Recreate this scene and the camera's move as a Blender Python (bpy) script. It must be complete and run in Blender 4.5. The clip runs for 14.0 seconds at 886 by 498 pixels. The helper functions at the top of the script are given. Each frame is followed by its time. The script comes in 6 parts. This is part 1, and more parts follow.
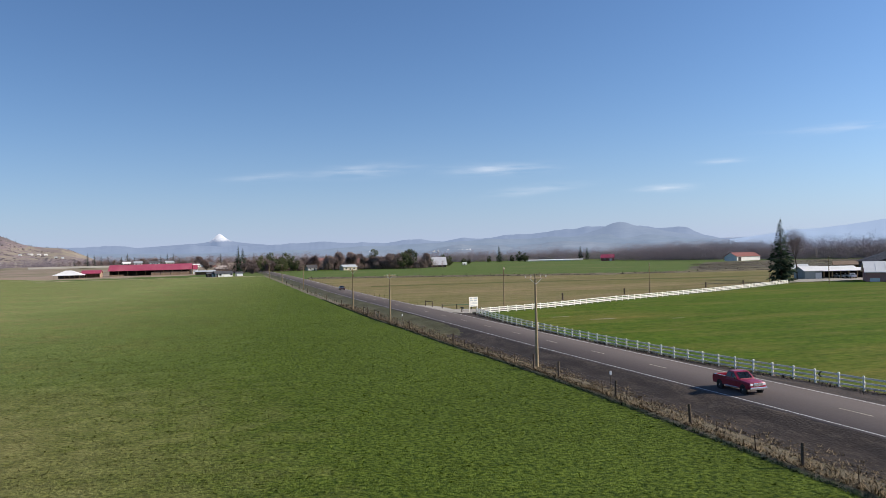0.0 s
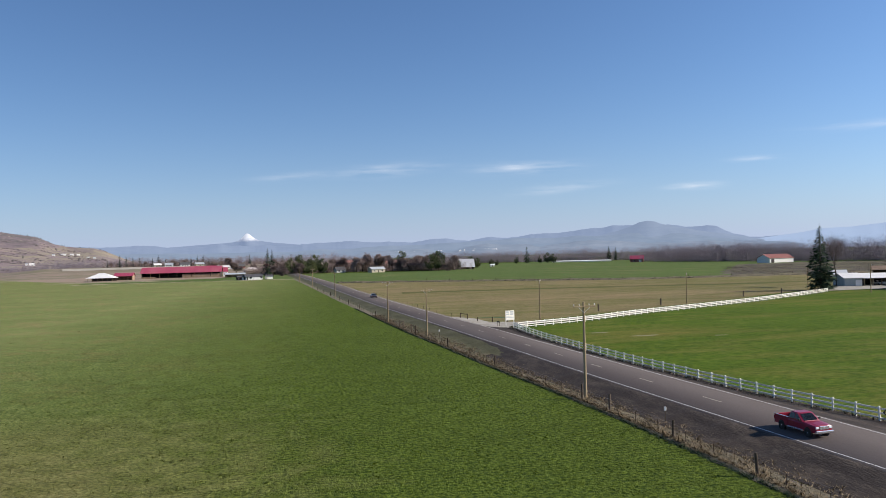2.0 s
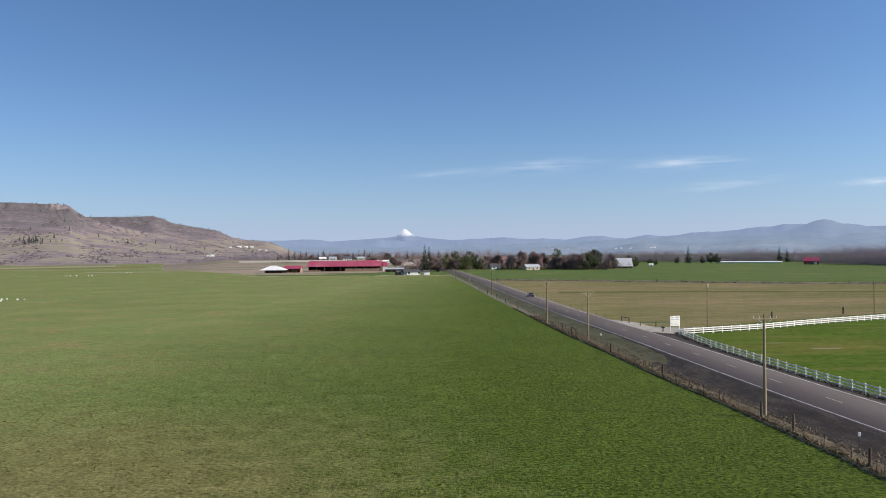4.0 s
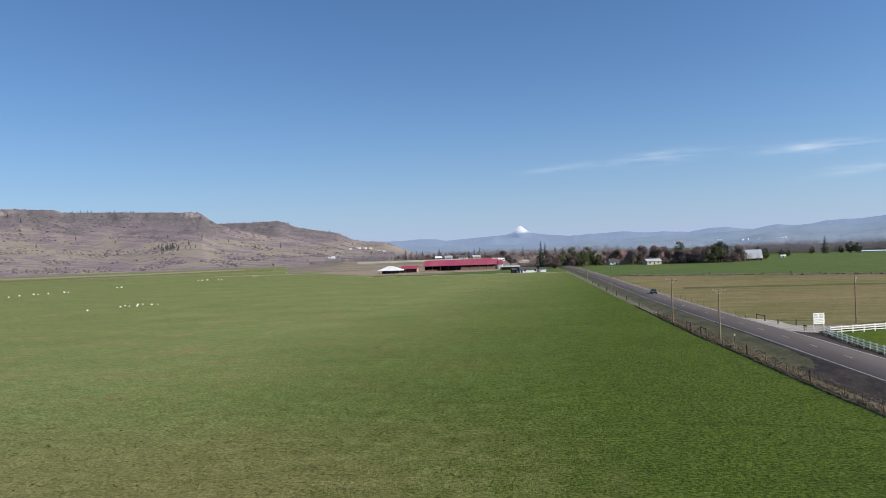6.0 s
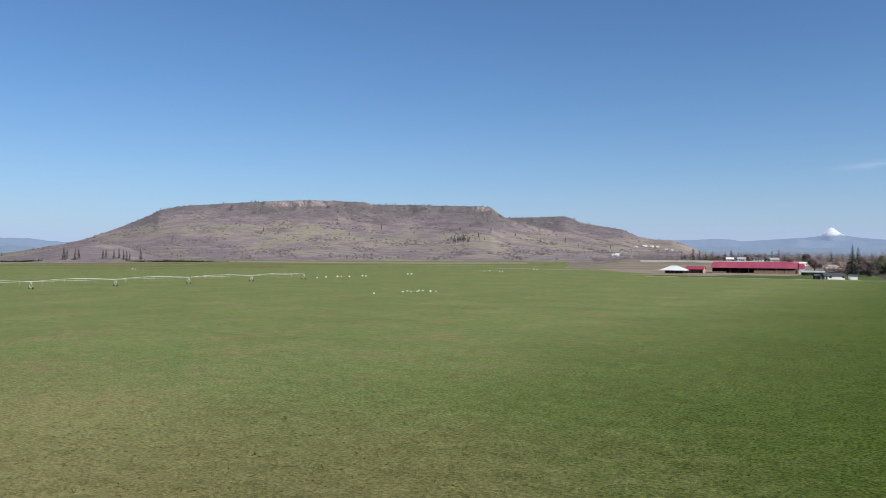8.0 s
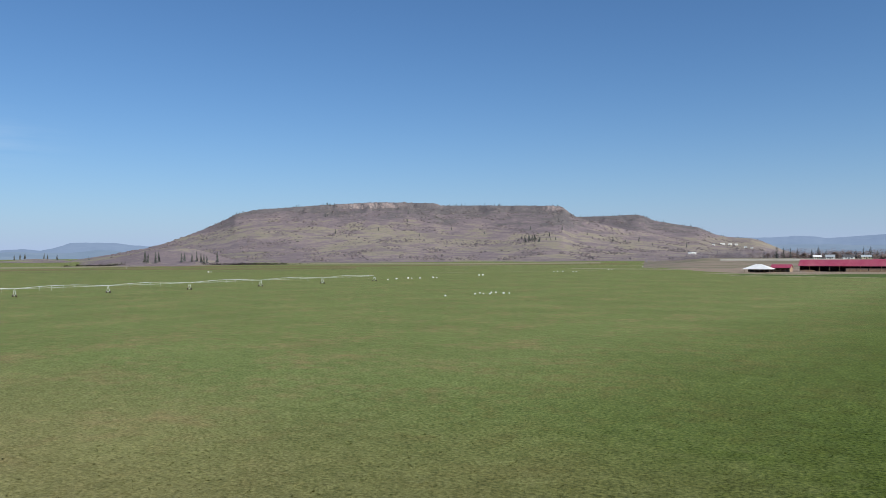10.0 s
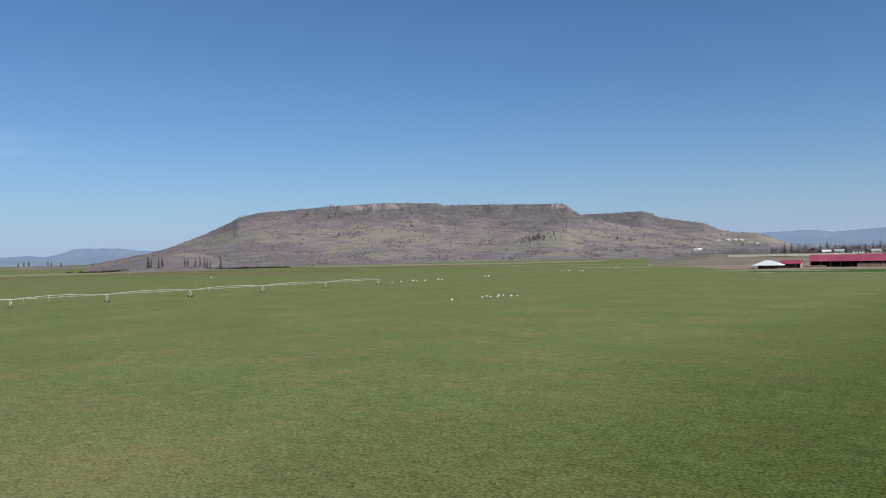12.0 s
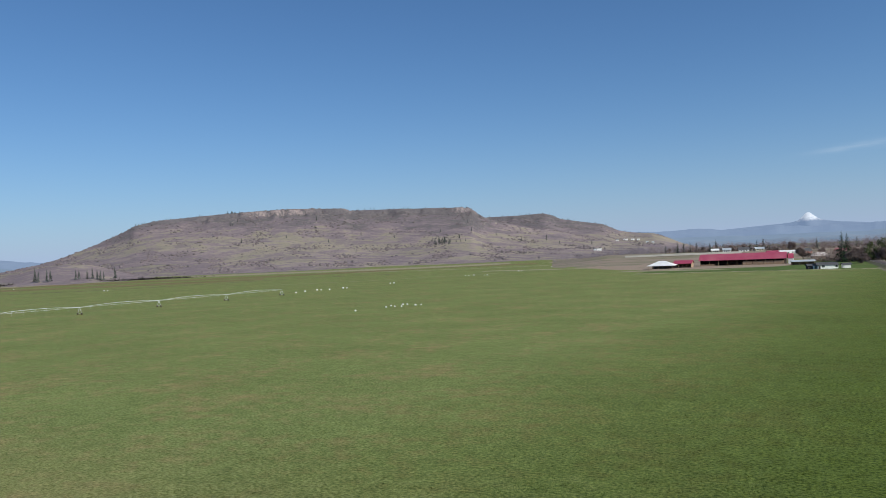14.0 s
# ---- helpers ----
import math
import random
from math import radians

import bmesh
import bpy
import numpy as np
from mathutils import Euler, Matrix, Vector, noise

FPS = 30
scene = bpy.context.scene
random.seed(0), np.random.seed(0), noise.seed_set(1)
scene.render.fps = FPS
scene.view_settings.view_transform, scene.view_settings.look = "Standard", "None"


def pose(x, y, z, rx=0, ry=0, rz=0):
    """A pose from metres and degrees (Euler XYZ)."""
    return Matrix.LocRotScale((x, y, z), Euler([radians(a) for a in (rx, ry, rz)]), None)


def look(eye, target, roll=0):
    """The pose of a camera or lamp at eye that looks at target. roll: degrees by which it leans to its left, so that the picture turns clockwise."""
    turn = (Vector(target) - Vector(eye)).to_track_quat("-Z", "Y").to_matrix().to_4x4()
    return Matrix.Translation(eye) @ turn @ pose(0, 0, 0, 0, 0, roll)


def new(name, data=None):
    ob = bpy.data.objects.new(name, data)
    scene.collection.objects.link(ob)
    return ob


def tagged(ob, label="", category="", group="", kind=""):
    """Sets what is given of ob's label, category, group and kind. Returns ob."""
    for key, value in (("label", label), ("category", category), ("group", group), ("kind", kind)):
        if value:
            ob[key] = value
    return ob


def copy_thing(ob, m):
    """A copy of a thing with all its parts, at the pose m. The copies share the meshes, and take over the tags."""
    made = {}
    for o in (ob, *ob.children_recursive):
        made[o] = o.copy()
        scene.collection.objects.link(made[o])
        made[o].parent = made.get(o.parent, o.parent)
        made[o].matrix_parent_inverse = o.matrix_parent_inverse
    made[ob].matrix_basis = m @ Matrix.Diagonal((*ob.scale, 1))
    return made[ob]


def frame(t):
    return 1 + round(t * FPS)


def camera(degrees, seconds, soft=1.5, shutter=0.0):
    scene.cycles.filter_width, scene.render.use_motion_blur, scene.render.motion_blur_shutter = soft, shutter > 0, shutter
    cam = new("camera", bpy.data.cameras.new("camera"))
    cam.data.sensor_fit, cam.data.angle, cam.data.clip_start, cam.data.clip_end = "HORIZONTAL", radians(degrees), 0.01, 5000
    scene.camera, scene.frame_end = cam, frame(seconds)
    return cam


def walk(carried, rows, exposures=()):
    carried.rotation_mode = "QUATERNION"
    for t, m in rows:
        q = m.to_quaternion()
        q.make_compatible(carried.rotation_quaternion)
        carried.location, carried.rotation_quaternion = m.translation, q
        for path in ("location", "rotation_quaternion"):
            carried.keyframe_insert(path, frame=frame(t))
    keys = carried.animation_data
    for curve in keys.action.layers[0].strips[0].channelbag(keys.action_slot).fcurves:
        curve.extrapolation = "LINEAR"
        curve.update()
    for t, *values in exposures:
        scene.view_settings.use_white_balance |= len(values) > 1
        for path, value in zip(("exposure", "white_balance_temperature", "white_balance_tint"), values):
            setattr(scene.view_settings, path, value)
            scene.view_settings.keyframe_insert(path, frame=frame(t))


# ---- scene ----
# The camera: a drone that climbs a little and turns from the road to the table mountain.
cam = camera(60.0, 14.0, soft=0.72)
PATH = [  # seconds, x, y, z, yaw to the left of +y, pitch, roll
    (0, 8.15, -20.30, 12.63, -14.540, 0.383, -1.352),
    (0.5, 7.97, -19.43, 13.35, -14.467, 0.417, -1.199),
    (1, 7.66, -18.71, 14.26, -13.706, 0.432, -1.386),
    (1.5, 7.15, -18.36, 15.11, -13.258, 0.414, -0.907),
    (2, 6.44, -18.59, 15.76, -12.614, 0.337, -1.413),
    (2.5, 6.10, -19.49, 16.08, -3.812, 0.217, -0.946),
    (3, 5.87, -19.80, 16.33, -1.427, 0.253, -0.418),
    (5.5, 3.91, -14.11, 16.94, 2.132, 0.300, -1.865),
    (6, 5.26, -12.87, 16.96, 7.430, 0.262, -1.994),
    (6.5, 7.50, -11.43, 16.79, 17.958, 0.154, -0.781),
    (7, 8.82, -9.46, 16.64, 25.445, 0.182, 0.714),
    (7.5, 9.10, -7.39, 16.53, 27.861, 0.238, 0.772),
    (8, 8.46, -5.39, 16.45, 28.538, 0.281, 0.238),
    (8.5, 7.21, -3.40, 16.43, 33.754, 0.241, 0.373),
    (11, -0.51, 6.60, 16.77, 33.533, 0.347, -1.007),
    (11.5, -1.68, 8.14, 17.11, 33.679, 0.311, -1.461),
    (12, -2.39, 9.19, 17.67, 34.049, 0.322, -1.264),
    (12.5, -2.57, 9.80, 18.34, 34.617, 0.312, -0.689),
    (13, -2.28, 10.02, 18.96, 31.563, 0.325, -0.598),
    (13.5, -1.73, 10.00, 19.48, 28.405, 0.326, -1.822),
    (14, -1.05, 9.98, 19.92, 27.097, 0.375, -2.473),
]
walk(cam, [(t, pose(x, y, z, 0, 0, yaw) @ pose(0, 0, 0, 90 + pitch) @ pose(0, 0, 0, 0, 0, roll))
           for t, x, y, z, yaw, pitch, roll in PATH], [(0, 0.29, 6500, 10), (2, 0.29, 6500, 10), (5.5, 0.25, 6280, 8), (8.5, 0.25, 6180, 6), (11, 0.08, 6100, 4), (14, 0.05, 6100, 4)])

# World and sun: low winter sun from +x, 29 degrees up.
SUN_UP, SUN_TURN = radians(29.0), radians(107)
world = bpy.data.worlds.new("sky")
scene.world = world
world.use_nodes = True
wn, wl = world.node_tree.nodes, world.node_tree.links
wn.clear()
w_out, w_bg, w_sky = wn.new("ShaderNodeOutputWorld"), wn.new("ShaderNodeBackground"), wn.new("ShaderNodeTexSky")
w_sky.sky_type, w_sky.sun_disc, w_sky.sun_elevation, w_sky.sun_rotation = "NISHITA", False, SUN_UP, SUN_TURN
w_sky.air_density, w_sky.dust_density, w_sky.ozone_density, w_sky.altitude = 1.0, 0.7, 2.7, 300
w_bg.inputs["Strength"].default_value = 0.083


def math_node(nodes, links, op, a, b=None, c=None):
    n = nodes.new("ShaderNodeMath")
    n.operation = op
    for k, v in enumerate((a, b, c)):
        if v is None:
            continue
        if isinstance(v, (int, float)):
            n.inputs[k].default_value = v
        else:
            links.new(v, n.inputs[k])
    return n.outputs[0]


# Thin cirrus wisps: (turn to the left of +y, elevation, half length, half height, weight), in radians.
w_geo, w_sep = wn.new("ShaderNodeTexCoord"), wn.new("ShaderNodeSeparateXYZ")
wl.new(w_geo.outputs["Generated"], w_sep.inputs[0])
w_az = math_node(wn, wl, "ARCTAN2", math_node(wn, wl, "MULTIPLY", w_sep.outputs[0], -1.0), w_sep.outputs[1])
w_el = math_node(wn, wl, "ARCSINE", w_sep.outputs[2])
w_map, w_noise = wn.new("ShaderNodeMapping"), wn.new("ShaderNodeTexNoise")
w_map.inputs["Scale"].default_value = (7, 7, 60)
wl.new(w_geo.outputs["Generated"], w_map.inputs[0])
wl.new(w_map.outputs[0], w_noise.inputs["Vector"])
w_noise.inputs["Scale"].default_value, w_noise.inputs["Detail"].default_value = 2.2, 5
cloud = None
for az, el, half, tall, weight, tilt in ((-8.6, 6.3, 3.6, 0.45, 0.36, 0.06), (-18.8, 6.2, 3.4, 0.42, 0.55, 0.0), (-30.9, 4.35, 1.7, 0.24, 0.7, 0.0),
                                   (-21.4, 4.6, 3.2, 0.35, 0.3, 0.08), (-42.5, 7.7, 4.0, 0.3, 0.25, 0.0), (-35, 6.0, 1.6, 0.22, 0.4, 0.0),
                                   (-2.0, 5.9, 2.8, 0.3, 0.25, 0.07), (66, 7.5, 5.0, 1.6, 0.12, 0.0)):
    dx = math_node(wn, wl, "DIVIDE", math_node(wn, wl, "SUBTRACT", w_az, radians(az)), radians(half))
    lift = math_node(wn, wl, "MULTIPLY", math_node(wn, wl, "SUBTRACT", w_az, radians(az)), -tilt)
    dy = math_node(wn, wl, "DIVIDE", math_node(wn, wl, "SUBTRACT", math_node(wn, wl, "SUBTRACT", w_el, radians(el)), lift), radians(tall))
    far = math_node(wn, wl, "ADD", math_node(wn, wl, "MULTIPLY", dx, dx), math_node(wn, wl, "MULTIPLY", dy, dy))
    one = math_node(wn, wl, "MULTIPLY", math_node(wn, wl, "EXPONENT", math_node(wn, wl, "MULTIPLY", far, -1.3)), weight)
    cloud = one if cloud is None else math_node(wn, wl, "MAXIMUM", cloud, one)
w_soft = wn.new("ShaderNodeMapRange")
wl.new(w_noise.outputs[0], w_soft.inputs[0])
w_soft.inputs[1].default_value, w_soft.inputs[2].default_value = 0.35, 0.68
cloud = math_node(wn, wl, "MULTIPLY", cloud, w_soft.outputs[0])
w_mix = wn.new("ShaderNodeMix")
w_mix.data_type = "RGBA"
wl.new(cloud, w_mix.inputs[0])
w_tint = wn.new("ShaderNodeMix")  # the camera's cool rendering of the clear sky
w_tint.data_type, w_tint.blend_type = "RGBA", "MULTIPLY"
w_tint.inputs[0].default_value, w_tint.inputs[7].default_value = 1.0, (0.765, 0.95, 1.19, 1)
wl.new(w_sky.outputs[0], w_tint.inputs[6])
w_haze = wn.new("ShaderNodeMix")  # pale valley haze low over the horizon
w_haze.data_type = "RGBA"
wl.new(math_node(wn, wl, "MULTIPLY", math_node(wn, wl, "EXPONENT", math_node(wn, wl, "MULTIPLY", math_node(wn, wl, "ABSOLUTE", w_el), -1 / radians(3.6))), 0.75), w_haze.inputs[0])
w_side = math_node(wn, wl, "ADD", math_node(wn, wl, "MULTIPLY", w_sep.outputs[0], math.sin(SUN_TURN)), math_node(wn, wl, "MULTIPLY", w_sep.outputs[1], math.cos(SUN_TURN)))
w_glare = wn.new("ShaderNodeVectorMath")  # clear air: a little brighter towards the sun than away from it
w_glare.operation = "SCALE"
wl.new(w_tint.outputs[2], w_glare.inputs[0])
wl.new(math_node(wn, wl, "POWER", 2.0, math_node(wn, wl, "ADD", math_node(wn, wl, "MULTIPLY", w_side, 0.36), 0.07)), w_glare.inputs["Scale"])
wl.new(w_glare.outputs[0], w_haze.inputs[6])
w_haze.inputs[7].default_value = (5.3, 6.1, 9.2, 1)
wl.new(w_haze.outputs[2], w_mix.inputs[6])
w_mix.inputs[7].default_value = (9.0, 9.4, 10.2, 1)
wl.new(w_mix.outputs[2], w_bg.inputs["Color"])
wl.new(w_bg.outputs[0], w_out.inputs[0])

sun = new("sun", bpy.data.lights.new("sun", "SUN"))
sun.data.energy, sun.data.angle, sun.data.color = 4.9, radians(0.53), (1.0, 0.905, 0.77)
to_sun = Vector((math.sin(SUN_TURN) * math.cos(SUN_UP), math.cos(SUN_TURN) * math.cos(SUN_UP), math.sin(SUN_UP)))
sun.matrix_world = look(to_sun * 200, (0, 0, 0))

# ---- materials ----
def surface(name, cols, size=1.0, fine=0.08, rough=0.85, bump=0.15, metal=0.0, vary=0.0, island=0.0, coords="Object", stretch=(1, 1, 1), glow=None, fine_mix=0.4, spec=0.3):
    """A procedural surface: colours mixed by a coarse noise of the given size and a fine one, in metres."""
    m = bpy.data.materials.new(name)
    m.use_nodes = True
    nodes, links = m.node_tree.nodes, m.node_tree.links
    bsdf = nodes["Principled BSDF"]
    tc, mp = nodes.new("ShaderNodeTexCoord"), nodes.new("ShaderNodeMapping")
    mp.inputs["Scale"].default_value = stretch
    links.new(tc.outputs[coords], mp.inputs[0])
    a, b = nodes.new("ShaderNodeTexNoise"), nodes.new("ShaderNodeTexNoise")
    for n, s, d in ((a, size, 4), (b, fine, 5)):
        links.new(mp.outputs[0], n.inputs["Vector"])
        n.inputs["Scale"].default_value, n.inputs["Detail"].default_value = 1.0 / s, d
    f = math_node(nodes, links, "ADD", math_node(nodes, links, "MULTIPLY", a.outputs[0], 1 - fine_mix), math_node(nodes, links, "MULTIPLY", b.outputs[0], fine_mix))
    if vary:
        info = nodes.new("ShaderNodeObjectInfo")
        f = math_node(nodes, links, "ADD", f, math_node(nodes, links, "MULTIPLY", math_node(nodes, links, "SUBTRACT", info.outputs["Random"], 0.5), vary))
    if island:
        geo = nodes.new("ShaderNodeNewGeometry")
        f = math_node(nodes, links, "ADD", f, math_node(nodes, links, "MULTIPLY", math_node(nodes, links, "SUBTRACT", geo.outputs["Random Per Island"], 0.5), island))
    ramp = nodes.new("ShaderNodeValToRGB")
    while len(ramp.color_ramp.elements) < len(cols):
        ramp.color_ramp.elements.new(0.5)
    for k, c in enumerate(cols):
        ramp.color_ramp.elements[k].position = 0.3 + 0.4 * k / max(1, len(cols) - 1)
        ramp.color_ramp.elements[k].color = (*c, 1)
    links.new(f, ramp.inputs[0])
    links.new(ramp.outputs[0], bsdf.inputs["Base Color"])
    bsdf.inputs["Roughness"].default_value, bsdf.inputs["Metallic"].default_value = rough, metal
    bsdf.inputs["Specular IOR Level"].default_value = spec
    if bump:
        bp = nodes.new("ShaderNodeBump")
        bp.inputs["Strength"].default_value, bp.inputs["Distance"].default_value = bump, fine
        links.new(b.outputs[0], bp.inputs["Height"])
        links.new(bp.outputs[0], bsdf.inputs["Normal"])
    if glow:
        bsdf.inputs["Emission Color"].default_value, bsdf.inputs["Emission Strength"].default_value = (*glow, 1), 1.0
    return m


def field_surface(name, greens, browns, patch=14.0, amount=0.5, streak=(1, 1, 1), fresh=None, leaf=False):
    """Grazed grass: two mixed colour families in large patches, with clumps and fine grain. fresh: (x0, x1, colour) greener towards x1."""
    m = bpy.data.materials.new(name)
    m.use_nodes = True
    nodes, links = m.node_tree.nodes, m.node_tree.links
    bsdf = nodes["Principled BSDF"]
    tc, mp = nodes.new("ShaderNodeTexCoord"), nodes.new("ShaderNodeMapping")
    mp.inputs["Scale"].default_value = streak
    links.new(tc.outputs["Object"], mp.inputs[0])

    def noise_node(size, detail=4.0, rough=0.55):
        n = nodes.new("ShaderNodeTexNoise")
        links.new(mp.outputs[0], n.inputs["Vector"])
        n.inputs["Scale"].default_value, n.inputs["Detail"].default_value, n.inputs["Roughness"].default_value = 1.0 / size, detail, rough
        return n.outputs[0]

    def mix(f, a, b):
        n = nodes.new("ShaderNodeMix")
        n.data_type = "RGBA"
        for v, k in ((f, 0), (a, 6), (b, 7)):
            if isinstance(v, tuple):
                n.inputs[k].default_value = (*v, 1)
            elif isinstance(v, (int, float)):
                n.inputs[k].default_value = v
            else:
                links.new(v, n.inputs[k])
        return n.outputs[2]

    def span(v, lo, hi):
        n = nodes.new("ShaderNodeMapRange")
        links.new(v, n.inputs[0])
        n.inputs[1].default_value, n.inputs[2].default_value = lo, hi
        return n.outputs[0]

    broad, clump, fine = noise_node(patch, 5, 0.62), noise_node(0.36, 6, 0.66), noise_node(0.14, 3)
    green = mix(span(clump, 0.39, 0.61), greens[0], greens[1])
    brown = mix(span(clump, 0.36, 0.64), browns[0], browns[1])
    share = math_node(nodes, links, "ADD", broad, math_node(nodes, links, "MULTIPLY", math_node(nodes, links, "SUBTRACT", clump, 0.5), 0.35))
    share = math_node(nodes, links, "ADD", share, math_node(nodes, links, "MULTIPLY", math_node(nodes, links, "SUBTRACT", noise_node(patch * 5, 2), 0.5), 0.7))
    base = mix(span(share, 0.72 - amount * 0.5, 1.02 - amount * 0.5), green, brown)
    if fresh:
        sep = nodes.new("ShaderNodeSeparateXYZ")
        links.new(tc.outputs["Object"], sep.inputs[0])
        edge = math_node(nodes, links, "ADD", sep.outputs[0], math_node(nodes, links, "MULTIPLY", math_node(nodes, links, "SUBTRACT", broad, 0.5), 50.0))
        edge = math_node(nodes, links, "ADD", edge, math_node(nodes, links, "MULTIPLY", sep.outputs[1], -0.10))
        lush = mix(span(clump, 0.39, 0.61), fresh[2], fresh[3])
        rank = span(edge, fresh[0], fresh[1])
        base = mix(rank, base, lush)
        # A drier corner of the pasture, south of y = 70 and west of x = 16.
        south = span(math_node(nodes, links, "ADD", sep.outputs[1], math_node(nodes, links, "MULTIPLY", math_node(nodes, links, "SUBTRACT", broad, 0.5), 40.0)), 72.0, 34.0)
        west = span(math_node(nodes, links, "ADD", sep.outputs[0], math_node(nodes, links, "MULTIPLY", math_node(nodes, links, "SUBTRACT", broad, 0.5), 30.0)), 14.0, -14.0)
        base = mix(math_node(nodes, links, "MULTIPLY", math_node(nodes, links, "MULTIPLY", south, west), 0.6), base, brown)
    base = mix(math_node(nodes, links, "MULTIPLY", span(fine, 0.56, 0.72), 0.6), base, tuple(c * 0.42 for c in greens[0]))
    tone = nodes.new("ShaderNodeMix")  # thin and thick growth, in patches of a few paces and in broad swathes
    tone.data_type, tone.blend_type = "RGBA", "MULTIPLY"
    tone.inputs[0].default_value = 1.0
    links.new(base, tone.inputs[6])
    growth = math_node(nodes, links, "ADD", math_node(nodes, links, "MULTIPLY", noise_node(1.9, 6, 0.72), 0.65), math_node(nodes, links, "MULTIPLY", noise_node(26, 5, 0.7), 0.35))
    links.new(mix(span(growth, 0.36, 0.64), (0.76, 0.76, 0.70), (1.24, 1.22, 1.18)), tone.inputs[7])
    base = tone.outputs[2]
    links.new(base, bsdf.inputs["Base Color"])
    bsdf.inputs["Roughness"].default_value, bsdf.inputs["Specular IOR Level"].default_value = 0.95, 0.08
    bp = nodes.new("ShaderNodeBump")
    bp.inputs["Strength"].default_value, bp.inputs["Distance"].default_value = 0.6, 0.25
    links.new(math_node(nodes, links, "ADD", clump, math_node(nodes, links, "MULTIPLY", fine, 0.4)), bp.inputs["Height"])
    if fresh:
        links.new(math_node(nodes, links, "ADD", math_node(nodes, links, "MULTIPLY", rank, 0.65), 0.35), bp.inputs["Strength"])
    if not leaf:
        links.new(bp.outputs[0], bsdf.inputs["Normal"])
        return m
    thin, both = nodes.new("ShaderNodeBsdfTranslucent"), nodes.new("ShaderNodeMixShader")  # blades let light through
    links.new(base, thin.inputs["Color"])
    both.inputs[0].default_value = 0.5
    links.new(bsdf.outputs[0], both.inputs[1])
    links.new(thin.outputs[0], both.inputs[2])
    links.new(both.outputs[0], nodes["Material Output"].inputs[0])
    return m


# Greener towards the fence; the wide range also paints in some light falloff.
TURF = (((0.110, 0.146, 0.039), (0.254, 0.292, 0.104)), ((0.190, 0.156, 0.064), (0.345, 0.285, 0.132)), 3.0, 0.50, (1, 1, 1),
        (-67, 4, (0.028, 0.054, 0.006), (0.128, 0.172, 0.024)))
PASTURE = field_surface("pasture_grass", *TURF)
PASTURE_BLADES = field_surface("pasture_blades", *TURF, leaf=True)
LUSH = field_surface("lush_grass", ((0.047, 0.092, 0.005), (0.102, 0.150, 0.012)), ((0.14, 0.13, 0.024), (0.20, 0.175, 0.045)), 7, 0.57, (0.22, 0.9, 1))
BROWN_FIELD = field_surface("dry_field", ((0.130, 0.130, 0.045), (0.205, 0.182, 0.075)), ((0.20, 0.155, 0.083), (0.31, 0.235, 0.130)), 8, 0.68, (0.3, 1, 1))
OLIVE_FIELD = field_surface("olive_field", ((0.085, 0.098, 0.030), (0.130, 0.125, 0.045)), ((0.14, 0.115, 0.055), (0.19, 0.15, 0.075)), 4, 0.5, (0.3, 1, 1))
FAR_GREEN = field_surface("far_green_grass", ((0.082, 0.128, 0.034), (0.118, 0.160, 0.046)), ((0.14, 0.15, 0.055), (0.17, 0.17, 0.07)), 40, 0.42)
YARD = surface("bare_yard_soil", [(0.26, 0.185, 0.132), (0.34, 0.25, 0.185), (0.21, 0.19, 0.10)], 24, 3, 0.95, 0.3)
PALE_BANK = surface("pale_canal_bank", [(0.33, 0.30, 0.24), (0.42, 0.38, 0.31), (0.50, 0.46, 0.39)], 9, 0.8, 0.95, 0.2)
RISE_SOIL = surface("rise_soil_and_grass", [(0.235, 0.175, 0.128), (0.30, 0.225, 0.175), (0.19, 0.175, 0.095), (0.33, 0.255, 0.20)], 20, 4, 0.95, 0.3, stretch=(0.22, 1, 1))
SCRUB = surface("brown_scrub", [(0.036, 0.028, 0.023), (0.085, 0.064, 0.050), (0.125, 0.115, 0.055), (0.19, 0.15, 0.115)], 16, 1.5, 0.95, 0.4)
STUBBLE = surface("straw_edge", [(0.12, 0.13, 0.04), (0.30, 0.26, 0.15), (0.42, 0.37, 0.24)], 5, 0.6, 0.95, 0.4)
VERGE = surface("verge_soil", [(0.020, 0.014, 0.011), (0.040, 0.029, 0.023), (0.095, 0.073, 0.055)], 1.1, 0.14, 0.95, 0.35, stretch=(1, 0.3, 1))
VERGE_DRY = surface("dry_verge_grass", [(0.085, 0.072, 0.036), (0.17, 0.145, 0.095), (0.26, 0.225, 0.16)], 1.3, 0.15, 0.95, 0.6)
VERGE_OLIVE = surface("rough_verge_grass", [(0.052, 0.052, 0.021), (0.098, 0.092, 0.042), (0.150, 0.132, 0.076)], 2.2, 0.2, 0.95, 0.4, stretch=(1, 0.3, 1))
ASPHALT = surface("asphalt", [(0.100, 0.081, 0.074), (0.130, 0.108, 0.099), (0.156, 0.132, 0.121)], 6, 0.05, 0.9, 0.1, stretch=(1, 0.12, 1), spec=0.1)
PAINT_WHITE = surface("road_paint", [(0.42, 0.41, 0.39), (0.66, 0.65, 0.62)], 0.8, 0.1, 0.7, 0.05)
PAINT_YELLOW = surface("worn_yellow_paint", [(0.28, 0.25, 0.19), (0.48, 0.43, 0.33)], 0.5, 0.1, 0.7, 0.05)
GRAVEL = surface("pale_gravel", [(0.22, 0.195, 0.16), (0.34, 0.31, 0.26), (0.42, 0.39, 0.34)], 2.2, 0.12, 0.95, 0.4)
WATER = surface("puddle_mud", [(0.17, 0.16, 0.085), (0.29, 0.265, 0.18)], 1.5, 0.2, 0.8, 0.05)
